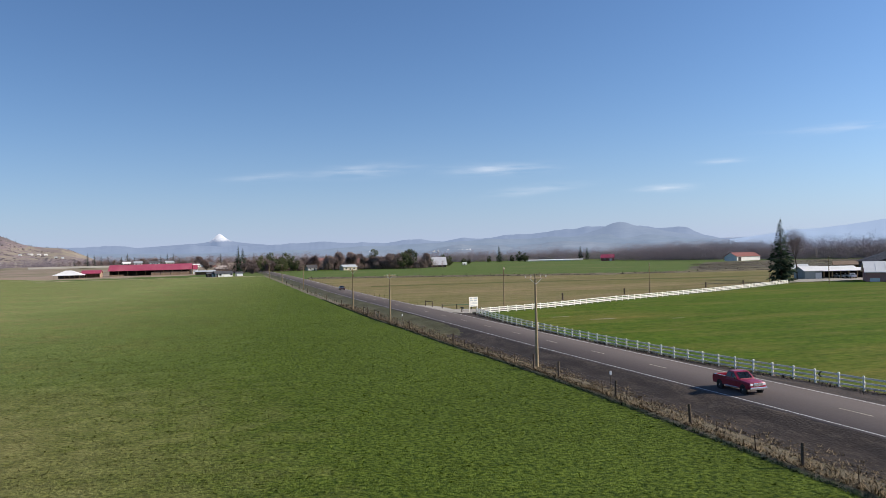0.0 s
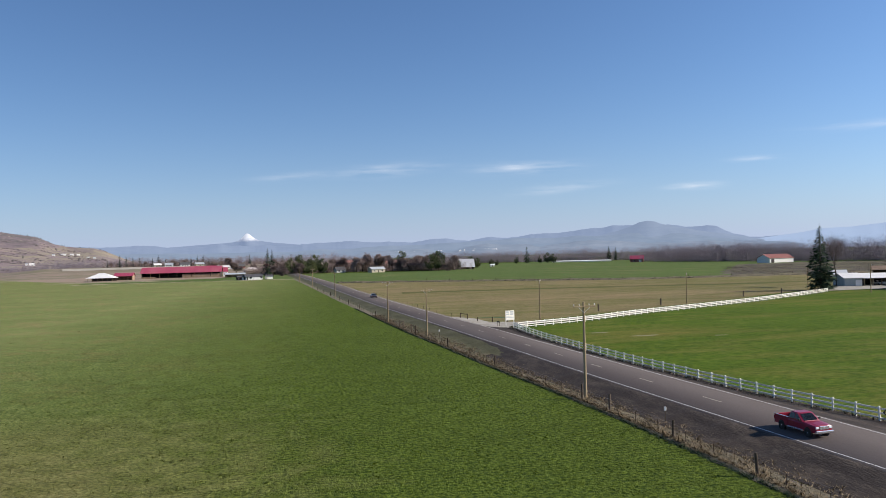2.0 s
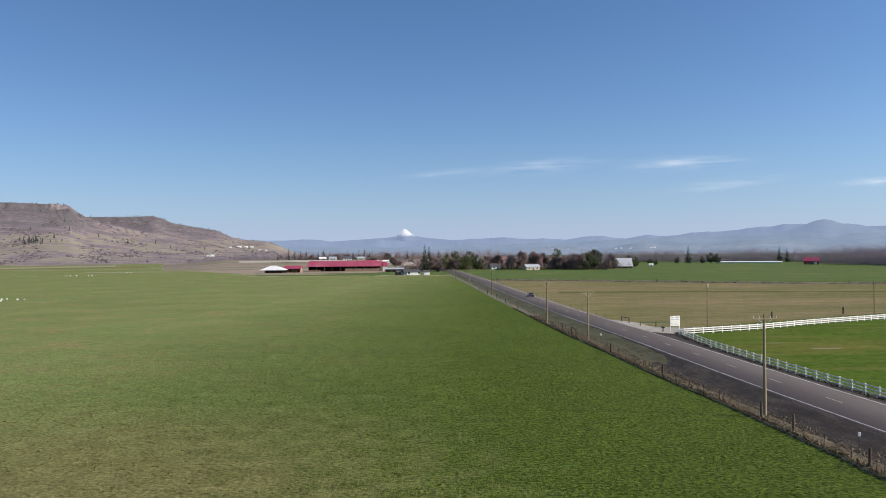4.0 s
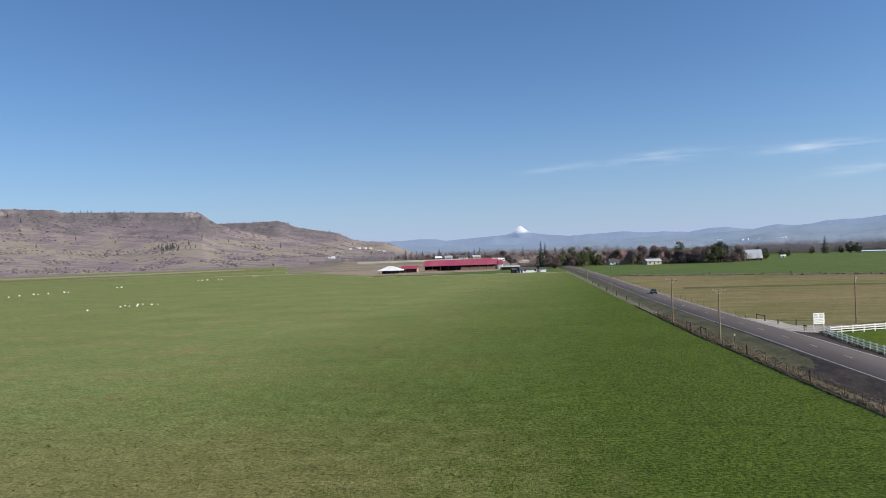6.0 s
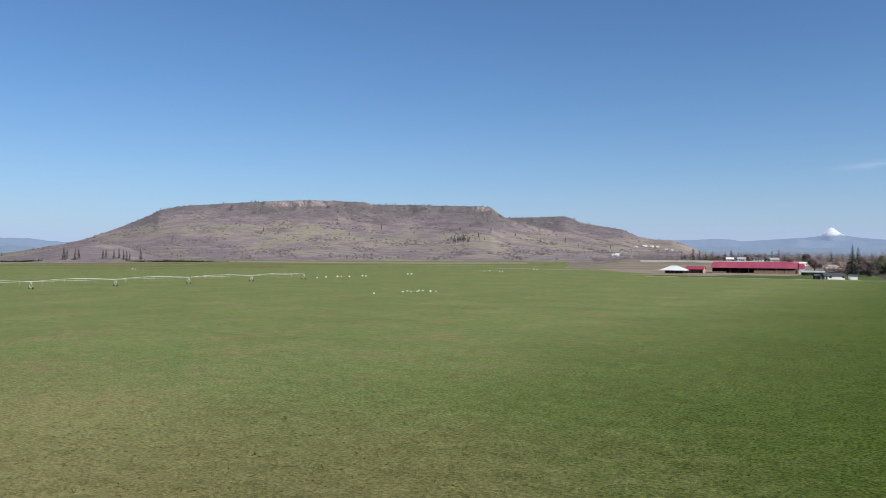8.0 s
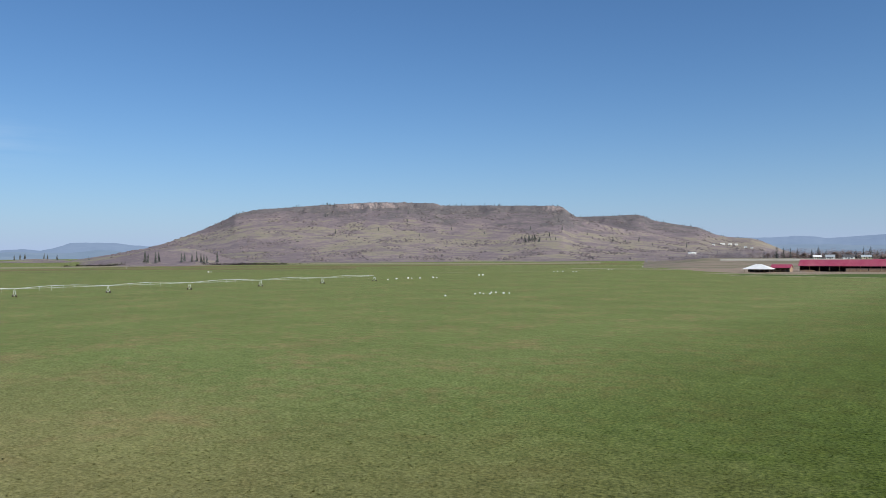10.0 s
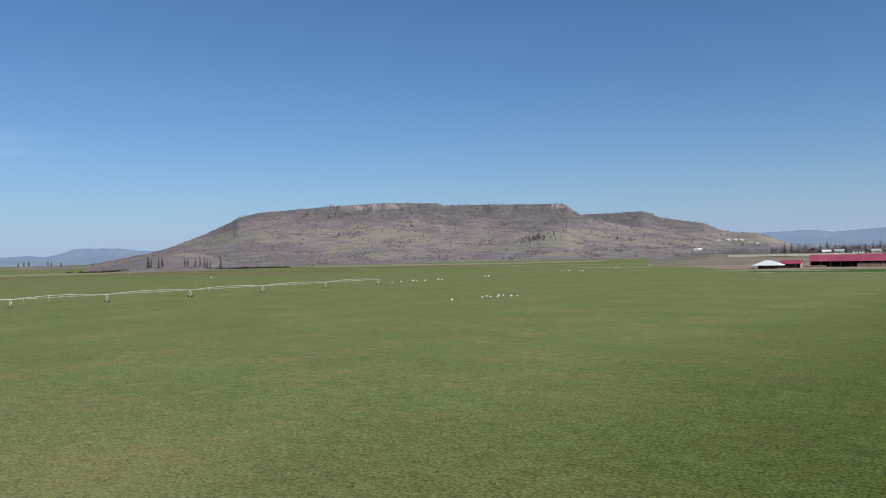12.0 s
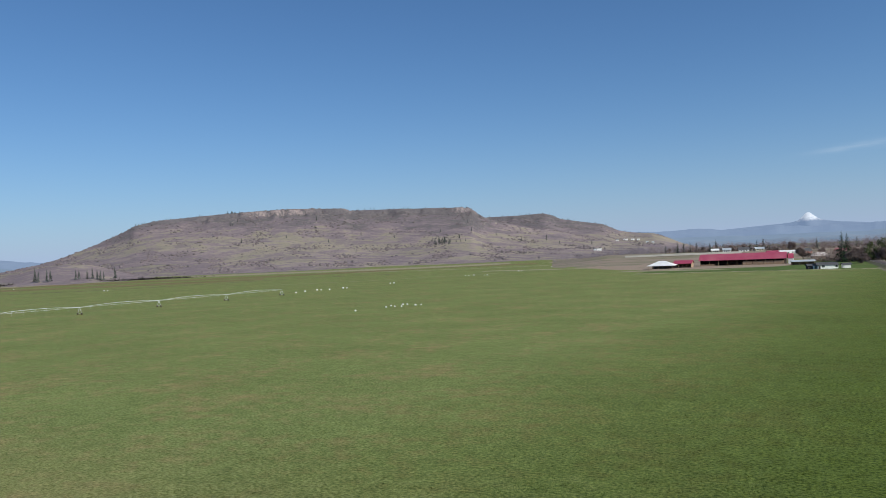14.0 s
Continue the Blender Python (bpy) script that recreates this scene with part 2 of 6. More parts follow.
WHITE_WOOD = surface("white_fence_paint", [(0.80, 0.75, 0.65), (0.90, 0.86, 0.77)], 0.7, 0.06, 0.55, 0.1, vary=0.15)
POLE_WOOD = surface("weathered_pole_wood", [(0.18, 0.128, 0.072), (0.29, 0.215, 0.125), (0.38, 0.295, 0.18)], 0.7, 0.05, 0.85, 0.4, vary=0.25, stretch=(1, 1, 0.12))
POST_WOOD = surface("dark_post_wood", [(0.045, 0.032, 0.024), (0.095, 0.07, 0.05), (0.15, 0.115, 0.085)], 0.4, 0.05, 0.9, 0.5, vary=0.3, stretch=(1, 1, 0.2))
STEEL = surface("galvanised_steel", [(0.50, 0.51, 0.52), (0.68, 0.69, 0.70)], 0.8, 0.1, 0.45, 0.05, metal=0.6, vary=0.2)
WIRE = surface("fence_wire", [(0.20, 0.19, 0.18), (0.33, 0.32, 0.31)], 0.5, 0.1, 0.5, 0.0, metal=0.7)
RED_ROOF = surface("red_metal_roof", [(0.30, 0.042, 0.080), (0.36, 0.060, 0.105), (0.42, 0.12, 0.15)], 9, 0.7, 0.5, 0.08, vary=0.1, stretch=(1, 0.15, 1))
RED_WALL = surface("faded_red_boards", [(0.20, 0.075, 0.062), (0.29, 0.12, 0.10)], 3, 0.3, 0.75, 0.15, vary=0.15)
WHITE_ROOF = surface("white_metal_roof", [(0.66, 0.65, 0.63), (0.82, 0.81, 0.79)], 4, 0.4, 0.7, 0.05, vary=0.1, spec=0.15)
TAN_ROOF = surface("pinkish_tan_roof", [(0.58, 0.50, 0.46), (0.70, 0.62, 0.57)], 4, 0.4, 0.8, 0.06, vary=0.1, spec=0.15)
PALE_ROOF = surface("weathered_pale_roof", [(0.42, 0.42, 0.44), (0.53, 0.53, 0.55)], 4, 0.4, 0.7, 0.06, vary=0.1, spec=0.15)
GREY_ROOF = surface("grey_metal_roof", [(0.34, 0.36, 0.38), (0.47, 0.49, 0.51)], 4, 0.3, 0.5, 0.08, vary=0.15)
DARK_ROOF = surface("dark_shingle_roof", [(0.060, 0.058, 0.062), (0.11, 0.105, 0.11)], 3, 0.3, 0.85, 0.2, vary=0.2)
WHITE_WALL = surface("white_siding", [(0.62, 0.61, 0.58), (0.78, 0.77, 0.74)], 3, 0.3, 0.7, 0.08, vary=0.15, stretch=(1, 1, 4))
BEIGE_WALL = surface("beige_siding", [(0.42, 0.37, 0.27), (0.53, 0.47, 0.36)], 3, 0.3, 0.75, 0.08)
GREY_WALL = surface("grey_green_metal_siding", [(0.25, 0.28, 0.27), (0.34, 0.37, 0.36)], 3, 0.3, 0.6, 0.08, stretch=(4, 4, 1))
PINK_WALL = surface("faded_pink_barn_boards", [(0.36, 0.17, 0.155), (0.46, 0.24, 0.215)], 3, 0.3, 0.8, 0.12, vary=0.1)
# Dark barn boards, also standing in for shade inside the open sheds.
DARK_WALL = surface("dark_boards_and_bay_shade", [(0.035, 0.028, 0.028), (0.075, 0.06, 0.058)], 2, 0.25, 0.85, 0.15)
TAN_WALL = surface("tan_feed_panels", [(0.22, 0.15, 0.10), (0.33, 0.235, 0.165)], 3, 0.4, 0.85, 0.15)
GLASS = surface("dark_glass", [(0.015, 0.02, 0.026), (0.03, 0.036, 0.045)], 2, 0.3, 0.06, 0.0, spec=0.6)
BARK = surface("bark", [(0.065, 0.05, 0.04), (0.12, 0.095, 0.078)], 0.5, 0.06, 0.95, 0.6, vary=0.2, stretch=(1, 1, 0.2))
# Conifers a kilometre off, with distance haze mixed into the greens.
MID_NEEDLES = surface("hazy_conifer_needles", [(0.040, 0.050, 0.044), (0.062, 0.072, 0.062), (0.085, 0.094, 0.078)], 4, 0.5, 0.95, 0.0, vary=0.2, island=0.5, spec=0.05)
NEEDLES = surface("conifer_needles", [(0.016, 0.030, 0.018), (0.034, 0.056, 0.030), (0.055, 0.080, 0.042)], 1.4, 0.2, 0.9, 0.2, vary=0.2, island=0.5, spec=0.1)
EVERGREEN = surface("broad_evergreen_leaves", [(0.036, 0.050, 0.024), (0.070, 0.084, 0.036), (0.120, 0.132, 0.055)], 1.4, 0.2, 0.85, 0.2, vary=0.35, island=0.5, spec=0.12)
TWIGS = surface("bare_twigs", [(0.150, 0.112, 0.104), (0.225, 0.170, 0.156), (0.310, 0.240, 0.215)], 1.4, 0.2, 0.95, 0.1, vary=0.5, island=0.5, spec=0.05)
# Air haze is painted into the far woods and hill conifers as paler colour.
WOOD_TWIGS = surface("hazed_wood_twigs", [(0.215, 0.185, 0.205), (0.270, 0.232, 0.255), (0.325, 0.282, 0.300)], 30, 2, 0.95, 0.1, island=0.3, spec=0.05)
FAR_NEEDLES = surface("distant_hazed_needles", [(0.060, 0.066, 0.060), (0.085, 0.088, 0.080), (0.11, 0.11, 0.10)], 20, 2, 0.95, 0.0, island=0.4, spec=0.05)
# Chaparral paled to the hazed tone of the hill slopes.
FAR_BRUSH = surface("hazed_chaparral", [(0.128, 0.110, 0.108), (0.158, 0.132, 0.134), (0.190, 0.155, 0.160)], 60, 4, 0.95, 0.0, island=0.4, spec=0.05)
BRUSH = surface("chaparral", [(0.055, 0.062, 0.040), (0.105, 0.088, 0.075), (0.15, 0.12, 0.11)], 60, 4, 0.95, 0.1, island=0.9, spec=0.05)
DRY_BLADES = surface("dry_grass_clumps", [(0.060, 0.046, 0.029), (0.135, 0.106, 0.066), (0.26, 0.207, 0.135)], 3, 0.4, 0.9, 0.0, island=0.9, spec=0.1)

# ---- helpers for shapes ----
def put(name, bm, material, parent=None, label="", smooth=False):
    me = bpy.data.meshes.new(name)
    bm.normal_update()
    bm.to_mesh(me)
    bm.free()
    me.materials.append(material)
    if smooth:
        me.polygons.foreach_set("use_smooth", [True] * len(me.polygons))
    ob = new(name, me)
    if parent:
        ob.parent = parent
    if label:
        ob["label"] = label
    return ob


def part(name, bm, material, parent, label="", smooth=False):
    return put(name, bm, material, parent, label, smooth)


def raw(name, verts, faces, material, smooth=False):
    """An object from arrays of vertices and of equal faces."""
    me = bpy.data.meshes.new(name)
    verts, faces = np.asarray(verts, np.float32), np.asarray(faces, np.int32)
    me.vertices.add(len(verts))
    me.vertices.foreach_set("co", verts.ravel())
    n = faces.shape[1]
    me.loops.add(faces.size)
    me.loops.foreach_set("vertex_index", faces.ravel())
    me.polygons.add(len(faces))
    me.polygons.foreach_set("loop_start", np.arange(0, faces.size, n, dtype=np.int32))
    me.polygons.foreach_set("loop_total", np.full(len(faces), n, np.int32))
    me.update(calc_edges=True)
    if smooth:
        me.polygons.foreach_set("use_smooth", [True] * len(faces))
    me.materials.append(material)
    return new(name, me)


def grid_faces(rows, cols):
    a = np.arange(rows * cols).reshape(rows, cols)
    return np.stack([a[:-1, :-1], a[:-1, 1:], a[1:, 1:], a[1:, :-1]], -1).reshape(-1, 4)


def box(bm, x, y, z, sx, sy, sz, m=None, bevel=0.0):
    """A box centred at x, y with its foot at z."""
    made = bmesh.ops.create_cube(bm, size=1.0, matrix=(m or Matrix()) @ Matrix.Translation((x, y, z + sz / 2)) @ Matrix.Diagonal((sx, sy, sz, 1)))
    if bevel:
        edges = {e for v in made["verts"] for e in v.link_edges}
        bmesh.ops.bevel(bm, geom=list(edges), offset=bevel, segments=1, affect="EDGES")
    return bm


def tube(bm, p0, p1, r0, r1, n=8, caps=True):
    p0, p1 = Vector(p0), Vector(p1)
    q = (p1 - p0).to_track_quat("Z", "Y")
    rings = []
    for p, r in ((p0, r0), (p1, r1)):
        rings.append([bm.verts.new(p + q @ Vector((r * math.cos(a), r * math.sin(a), 0))) for a in (2 * math.pi * k / n for k in range(n))])
    for k in range(n):
        bm.faces.new((rings[0][k], rings[0][(k + 1) % n], rings[1][(k + 1) % n], rings[1][k]))
    if caps:
        bm.faces.new(rings[0][::-1])
        bm.faces.new(rings[1])
    return bm


def prism(bm, outline, lo, hi, axis="x"):
    """Extrudes an outline of pairs along an axis: x takes (y, z), y takes (x, z), z takes (x, y)."""
    def at(p, d):
        return {"x": (d, p[0], p[1]), "y": (p[0], d, p[1]), "z": (p[0], p[1], d)}[axis]
    a, b = [bm.verts.new(at(p, lo)) for p in outline], [bm.verts.new(at(p, hi)) for p in outline]
    n = len(outline)
    bm.faces.new(a[::-1])
    bm.faces.new(b)
    for k in range(n):
        bm.faces.new((a[k], a[(k + 1) % n], b[(k + 1) % n], b[k]))
    bmesh.ops.recalc_face_normals(bm, faces=bm.faces[:])
    return bm


def along(pairs):
    """A smooth function through pairs (y, x)."""
    ys, xs = np.array(pairs, float).T
    slope = np.gradient(xs, ys)

    def f(y):
        y = np.asarray(y, float)
        k = np.clip(np.searchsorted(ys, y) - 1, 0, len(ys) - 2)
        d = ys[k + 1] - ys[k]
        s = np.clip((y - ys[k]) / d, -2, 3)
        e = np.clip(s, 0, 1)
        c = (2 * e**3 - 3 * e**2 + 1) * xs[k] + (e**3 - 2 * e**2 + e) * d * slope[k] + (3 * e**2 - 2 * e**3) * xs[k + 1] + (e**3 - e**2) * d * slope[k + 1]
        return c + (s - e) * d * np.where(s > 1, slope[k + 1], slope[k])
    return f


def wobble(x, y, size, seed=0):
    return noise.noise((x / size, y / size, seed * 7.3))


def structure(ob, label, category="ground"):
    return tagged(ob, label, category, kind="structure")


# ---- lines of the plan ----
ROAD = along([(-116.9, 54.53), (-58.7, 52.2), (-0.5, 50.26), (28.6, 49.29), (48.0, 48.23), (72.2, 46.96), (96.5, 45.99), (125.6, 44.83), (164.4, 42.7), (212.9, 40.56), (290.5, 38.43), (387.5, 36.39), (484.5, 33.58), (581.5, 30.28), (775.5, 21.55)])
FENCE = along([(-60, 40), (17, 38.6), (40, 38.4), (61, 37.6), (83, 36.1), (107, 35.0), (131, 33.6), (161, 32.5), (205, 31.2), (255, 29.6), (317, 28.0), (400, 26), (560, 21.5)])
WHITE = along([(-30, 64.5), (20, 61.0), (33, 59.2), (48, 56.8), (59, 55.5), (70, 54.6), (81, 53.9), (95, 53.4), (110, 53.3), (131, 54.3)])
DRIVE = along([(54.4, 131.5), (75, 140.5), (91, 149.8), (110, 158.8), (145, 176.5), (184, 200)])  # x to y
ROAD_Z, HALF = 0.80, 4.15

# ---- ground ----
bm = bmesh.new()
rings = [0.0, 30, 60, 100, 160, 260, 420, 700, 1200, 2200, 4850]
prev = None
for r in rings:
    ring = [bm.verts.new((r * math.cos(a), r * math.sin(a), 0)) for a in (2 * math.pi * k / 72 for k in range(72))] if r else [bm.verts.new((0, 0, 0))]
    if prev:
        for k in range(72):
            if len(prev) == 1:
                bm.faces.new((prev[0], ring[k], ring[(k + 1) % 72]))
            else:
                bm.faces.new((prev[k], ring[k], ring[(k + 1) % 72], prev[(k + 1) % 72]))
    prev = ring
structure(put("ground", bm, PASTURE), "wide grazed pasture, olive green with brown patches")


def sheet(name, outline, z, material, label, category="field", ragged=0.0):
    """A flat field on the ground, with an edge that may wander."""
    pts = []
    for k, (x, y) in enumerate(outline):
        x1, y1 = outline[(k + 1) % len(outline)]
        n = max(1, int(math.hypot(x1 - x, y1 - y) / 6)) if ragged else 1
        for s in range(n):
            px, py = x + (x1 - x) * s / n, y + (y1 - y) * s / n
            pts.append((px + ragged * wobble(px, py, 9, 1), py + ragged * wobble(px, py, 9, 2)))
    bm = bmesh.new()
    f = bm.faces.new([bm.verts.new((x, y, z)) for x, y in pts])
    bmesh.ops.triangulate(bm, faces=[f])
    bmesh.ops.recalc_face_normals(bm, faces=bm.faces[:])
    if sum(f.normal.z for f in bm.faces) < 0:
        bmesh.ops.reverse_faces(bm, faces=bm.faces[:])
    return structure(put(name, bm, material), label, category)


def ribbon(name, ys, offsets, material, label, line=ROAD, category="road", rough=0.0, seed=0):
    """A band along a line of the plan: offsets are pairs of sideways metres (or functions of y) and height."""
    verts = []
    for y in ys:
        for k, (dx, z) in enumerate(offsets):
            x = dx(y) if callable(dx) else float(line(y)) + dx
            edge = 0 < k < len(offsets) - 1
            verts.append((x + rough * wobble(x, y, 3.1, seed + 3), y, z + (rough * 0.35 * wobble(x, y, 1.7, seed + 5) if edge else 0)))
    ob = raw(name, verts, grid_faces(len(ys), len(offsets))[:, ::1], material)
    return structure(ob, label, category)


sheet("field_lush", [(64, -40), (61.6, 20), (59.8, 33), (57.4, 48), (56.1, 59), (55.2, 70), (54.5, 81), (54.0, 95), (53.9, 110), (55, 130.5), (76, 139.8), (110, 158), (145, 175.5), (190, 201), (240, 198), (520, 190), (520, -40)],
      0.03, LUSH, "bright green hay field with faint mowing streaks")
sheet("field_dry", [(51.2, 150), (49.5, 165), (47.5, 200), (44.6, 300), (42.6, 424), (50, 427), (109, 393), (186, 344), (246, 336), (420, 320), (420, 262), (190, 216), (145, 189), (110, 171), (76, 153), (60, 146)],
      0.03, BROWN_FIELD, "dry tan-brown grass field beyond the driveway", ragged=0.8)
sheet("field_streak", [(58, 286), (120, 282), (200, 264), (262, 259), (264, 266), (200, 275), (120, 293), (58, 297)], 0.05, OLIVE_FIELD, "darker olive streak of grass across the dry field", ragged=3.0)
sheet("field_far", [(42.2, 433), (50, 433), (109, 399), (186, 350), (246, 342), (560, 420), (600, 640), (520, 960), (420, 1060), (330, 1040), (150, 800), (150, 672), (60, 690), (36, 700)],
      0.035, FAR_GREEN, "flat green crop field seen far off", ragged=1.5)
sheet("field_farmyard", [(-128, 556), (-60, 545), (-10, 540), (21, 530), (24, 600), (27, 690), (-20, 740), (-60, 700), (-128, 690)], 0.03, FAR_GREEN, "green grass round the farmhouse", ragged=1.5)
sheet("yard_soil", [(-128, 616), (-40, 628), (-25, 665), (-60, 800), (-200, 1380), (-440, 1400), (-400, 1150), (-250, 800), (-175, 665)], 0.05, YARD, "bare brown soil of the barnyard", ragged=4)
sheet("yard_pale", [(-158, 600), (-80, 588), (-60, 600), (-100, 612), (-150, 622)], 0.06, STUBBLE, "pale trampled straw before the sheds", ragged=3)
sheet("scrub_ground", [(244, 347), (262, 342), (420, 326), (520, 400), (540, 540), (470, 590), (400, 575), (340, 490), (280, 410)], 0.055, SCRUB, "dark brown scrubby ground before the far barn", ragged=5)
sheet("stubble_strip", [(-330, 730), (-210, 720), (-195, 728), (-260, 752), (-330, 760)], 0.07, STUBBLE, "pale tan stubble strip", ragged=3)
ys = np.arange(-128, 24, 2.0)
strip = []
for x in ys:
    mid = 552 - 0.0006 * (x + 60) ** 2 - 0.09 * (x + 128) + 3 * wobble(x, 0, 14, 4)
    wide = 1.6 + 1.4 * wobble(x, 5, 6, 4)
    strip += [(x, mid - wide, 0.04), (x, mid, 0.30 + 0.3 * wobble(x, 9, 4, 2)), (x, mid + wide, 0.04)]
structure(raw("field_edge", strip, grid_faces(len(ys), 3)[:, ::-1], STUBBLE), "ragged straw-coloured ditch bank at the field's edge", "bank")

for k, (a0, a1, r0, r1, kind, what) in enumerate(((18, 47, 1010, 1030, STUBBLE, "pale dry strip across the far pasture"), (30, 64, 820, 828, SCRUB, "dark weedy ditch line across the far pasture"), (40, 75, 900, 1000, BROWN_FIELD, "brown field below the foothills"),
                                                  (20, 58, 1040, 1150, BROWN_FIELD, "dry field at the foot of the mountain"), (22, 40, 690, 694, STUBBLE, "faint pale track across the pasture"), (22, 70, 1195, 1350, STUBBLE, "pale dry edge of the plain"))):
    ring = [(r * (1 + 0.05 * math.sin(a / 5.0 + k)), a) for r, az in ((r0, np.linspace(a0, a1, 30)), (r1, np.linspace(a1, a0, 30))) for a in az]
    sheet("field_strip_%d" % (k + 1), [(-r * math.sin(radians(a)), r * math.cos(radians(a))) for r, a in ring], 0.03 + 0.012 * k, kind, what)
# ---- road ----
ys = np.arange(-60, 762, 4.0)
ribbon("road", ys, [(-HALF, ROAD_Z - 0.06), (-HALF + 0.1, ROAD_Z), (0, ROAD_Z + 0.06), (HALF - 0.1, ROAD_Z), (HALF, ROAD_Z - 0.06)], ASPHALT, "straight grey two-lane asphalt road", category="road")
for side, name in ((-1, "road_line_near"), (1, "road_line_far")):
    ribbon(name, ys, [(side * 3.72 - 0.06, ROAD_Z + 0.014), (side * 3.72 + 0.06, ROAD_Z + 0.014)], PAINT_WHITE, "solid white edge line on the asphalt", category="road line")
dashes = []
for k, y0 in enumerate(np.arange(-50, 330, 12.2)):
    for y in (y0, y0 + 3.0):
        x = float(ROAD(y))
        dashes += [(x - 0.07, y, ROAD_Z + 0.066), (x + 0.07, y, ROAD_Z + 0.066)]
dashes = np.array(dashes)
f = np.arange(len(dashes)).reshape(-1, 4)[:, [0, 1, 3, 2]]
structure(raw("road_centre_dashes", dashes, f, PAINT_YELLOW), "worn pale centre dashes on the asphalt", "road line")
ys = np.concatenate([np.arange(-60, 200, 0.8), np.arange(200, 560, 4.0)])
ribbon("verge_near", ys, [(lambda y: float(FENCE(y)) - 0.75, 0.0), (lambda y: float(FENCE(y)) - 0.35, 0.09), (lambda y: float(FENCE(y)) + 0.2, 0.10), (lambda y: float(FENCE(y)) * 0.86 + (float(ROAD(y)) - HALF) * 0.14, 0.09), (lambda y: float(FENCE(y)) * 0.74 + (float(ROAD(y)) - HALF) * 0.26, 0.05)],
       VERGE_DRY, "strip of pale dry grass along the wire fence", category="verge", rough=0.3)
ys = np.concatenate([ys, np.arange(560, 740, 6.0)])
SOIL = lambda y: min(1.0, max(0.0, (y - 88) / 62))
BANK = ((-2.9, 0.16), (-1.7, 0.40), (-0.5, ROAD_Z - 0.10), (0.02, ROAD_Z - 0.05))
ribbon("verge_grass", ys[ys > 80], [(lambda y: float(FENCE(y)) * 0.75 + (float(ROAD(y)) - HALF) * 0.25, 0.06)] + [(dx - HALF, z) for dx, z in BANK], VERGE_OLIVE, "olive-brown rough grass on the road bank", category="verge", rough=0.35, seed=4)
ribbon("verge_ditch", ys[ys < 149], [(lambda y: float(FENCE(y)) * 0.75 * (1 - SOIL(y)) + (float(ROAD(y)) - HALF) * (0.25 + 0.75 * SOIL(y)) - 0.5 * SOIL(y), 0.07)] + [(lambda y, dx=dx: float(ROAD(y)) - HALF + dx * (1 - 0.85 * SOIL(y)), z + 0.03) for dx, z in BANK], VERGE, "dark bare soil of the road bank", category="verge", rough=0.3, seed=4)
ribbon("verge_far", np.arange(-60, 134, 0.8), [(lambda y: float(ROAD(y)) + HALF - 0.02, ROAD_Z - 0.05), (lambda y: float(ROAD(y)) + HALF + 0.6, ROAD_Z - 0.16), (lambda y: float(WHITE(y)) - 0.9, 0.22), (lambda y: float(WHITE(y)) + 0.1, 0.12), (lambda y: float(WHITE(y)) + 0.9, 0.02)],
       VERGE, "dark weedy verge under the white fence", category="verge", rough=0.3, seed=9)
ribbon("verge_field", np.arange(158, 740, 3.0), [(HALF - 0.02, ROAD_Z - 0.05), (HALF + 0.9, ROAD_Z - 0.25), (HALF + 3.2, 0.02)], VERGE_DRY, "dry grass verge beside the brown field", category="verge", rough=0.5, seed=12)
ribbon("driveway_apron", np.arange(132, 160.5, 1.5), [(HALF - 0.02, ROAD_Z - 0.05), (HALF + 1.2, ROAD_Z - 0.16), (HALF + 5.5, 0.19), (HALF + 6.5, 0.02)], GRAVEL, "gravel apron where the driveway meets the road", category="driveway", rough=0.15, seed=15)
sheet("driveway", [(49.6, 132.6), (52.5, 133.5), (54.5, 135), (62, 138.6), (76, 144.4), (92, 153.0), (110, 162), (145, 180), (184, 203.5), (215, 205), (300, 196), (300, 262), (240, 252), (212, 226), (184, 209), (145, 185), (110, 167), (90, 157), (74, 149), (60, 144.5), (54, 148), (49.3, 157), (48.4, 157), (48.6, 140)],
      0.16, GRAVEL, "pale gravel driveway and farmyard", "driveway", ragged=0.4)
bank = []
xs = np.arange(44, 420, 2.0)
for x in xs:
    mid = float(np.interp(x, [44, 50, 109, 186, 246, 420], [432, 429, 395, 346, 338, 326])) + 1.5 * wobble(x, 0, 11, 6)
    top = 0.9 + 0.5 * wobble(x, 3, 5, 6)
    bank += [(x, mid - 3.5, 0.04), (x, mid - 1.2, 0.35), (x, mid, top), (x, mid + 1.5, top * 0.7), (x, mid + 3.0, 0.04)]
structure(raw("ditch_bank", bank, grid_faces(len(xs), 5)[:, ::-1], VERGE_DRY), "low earth bank with dead grass between two fields", "bank")
for k, (x, y, a, b) in enumerate(((72, 109, 2.6, 0.8), (66.5, 117, 1.9, 0.6), (84, 104, 1.2, 0.45))):
    sheet("puddle_%d" % (k + 1), [(x + a * math.cos(t) * (1 + 0.25 * math.sin(3 * t + k)), y + b * math.sin(t) * (1 + 0.3 * math.cos(2 * t))) for t in (2 * math.pi * i / 18 for i in range(18))], 0.045 + 0.004 * k, WATER, "shallow wet pale patch in the hay field", "puddle")


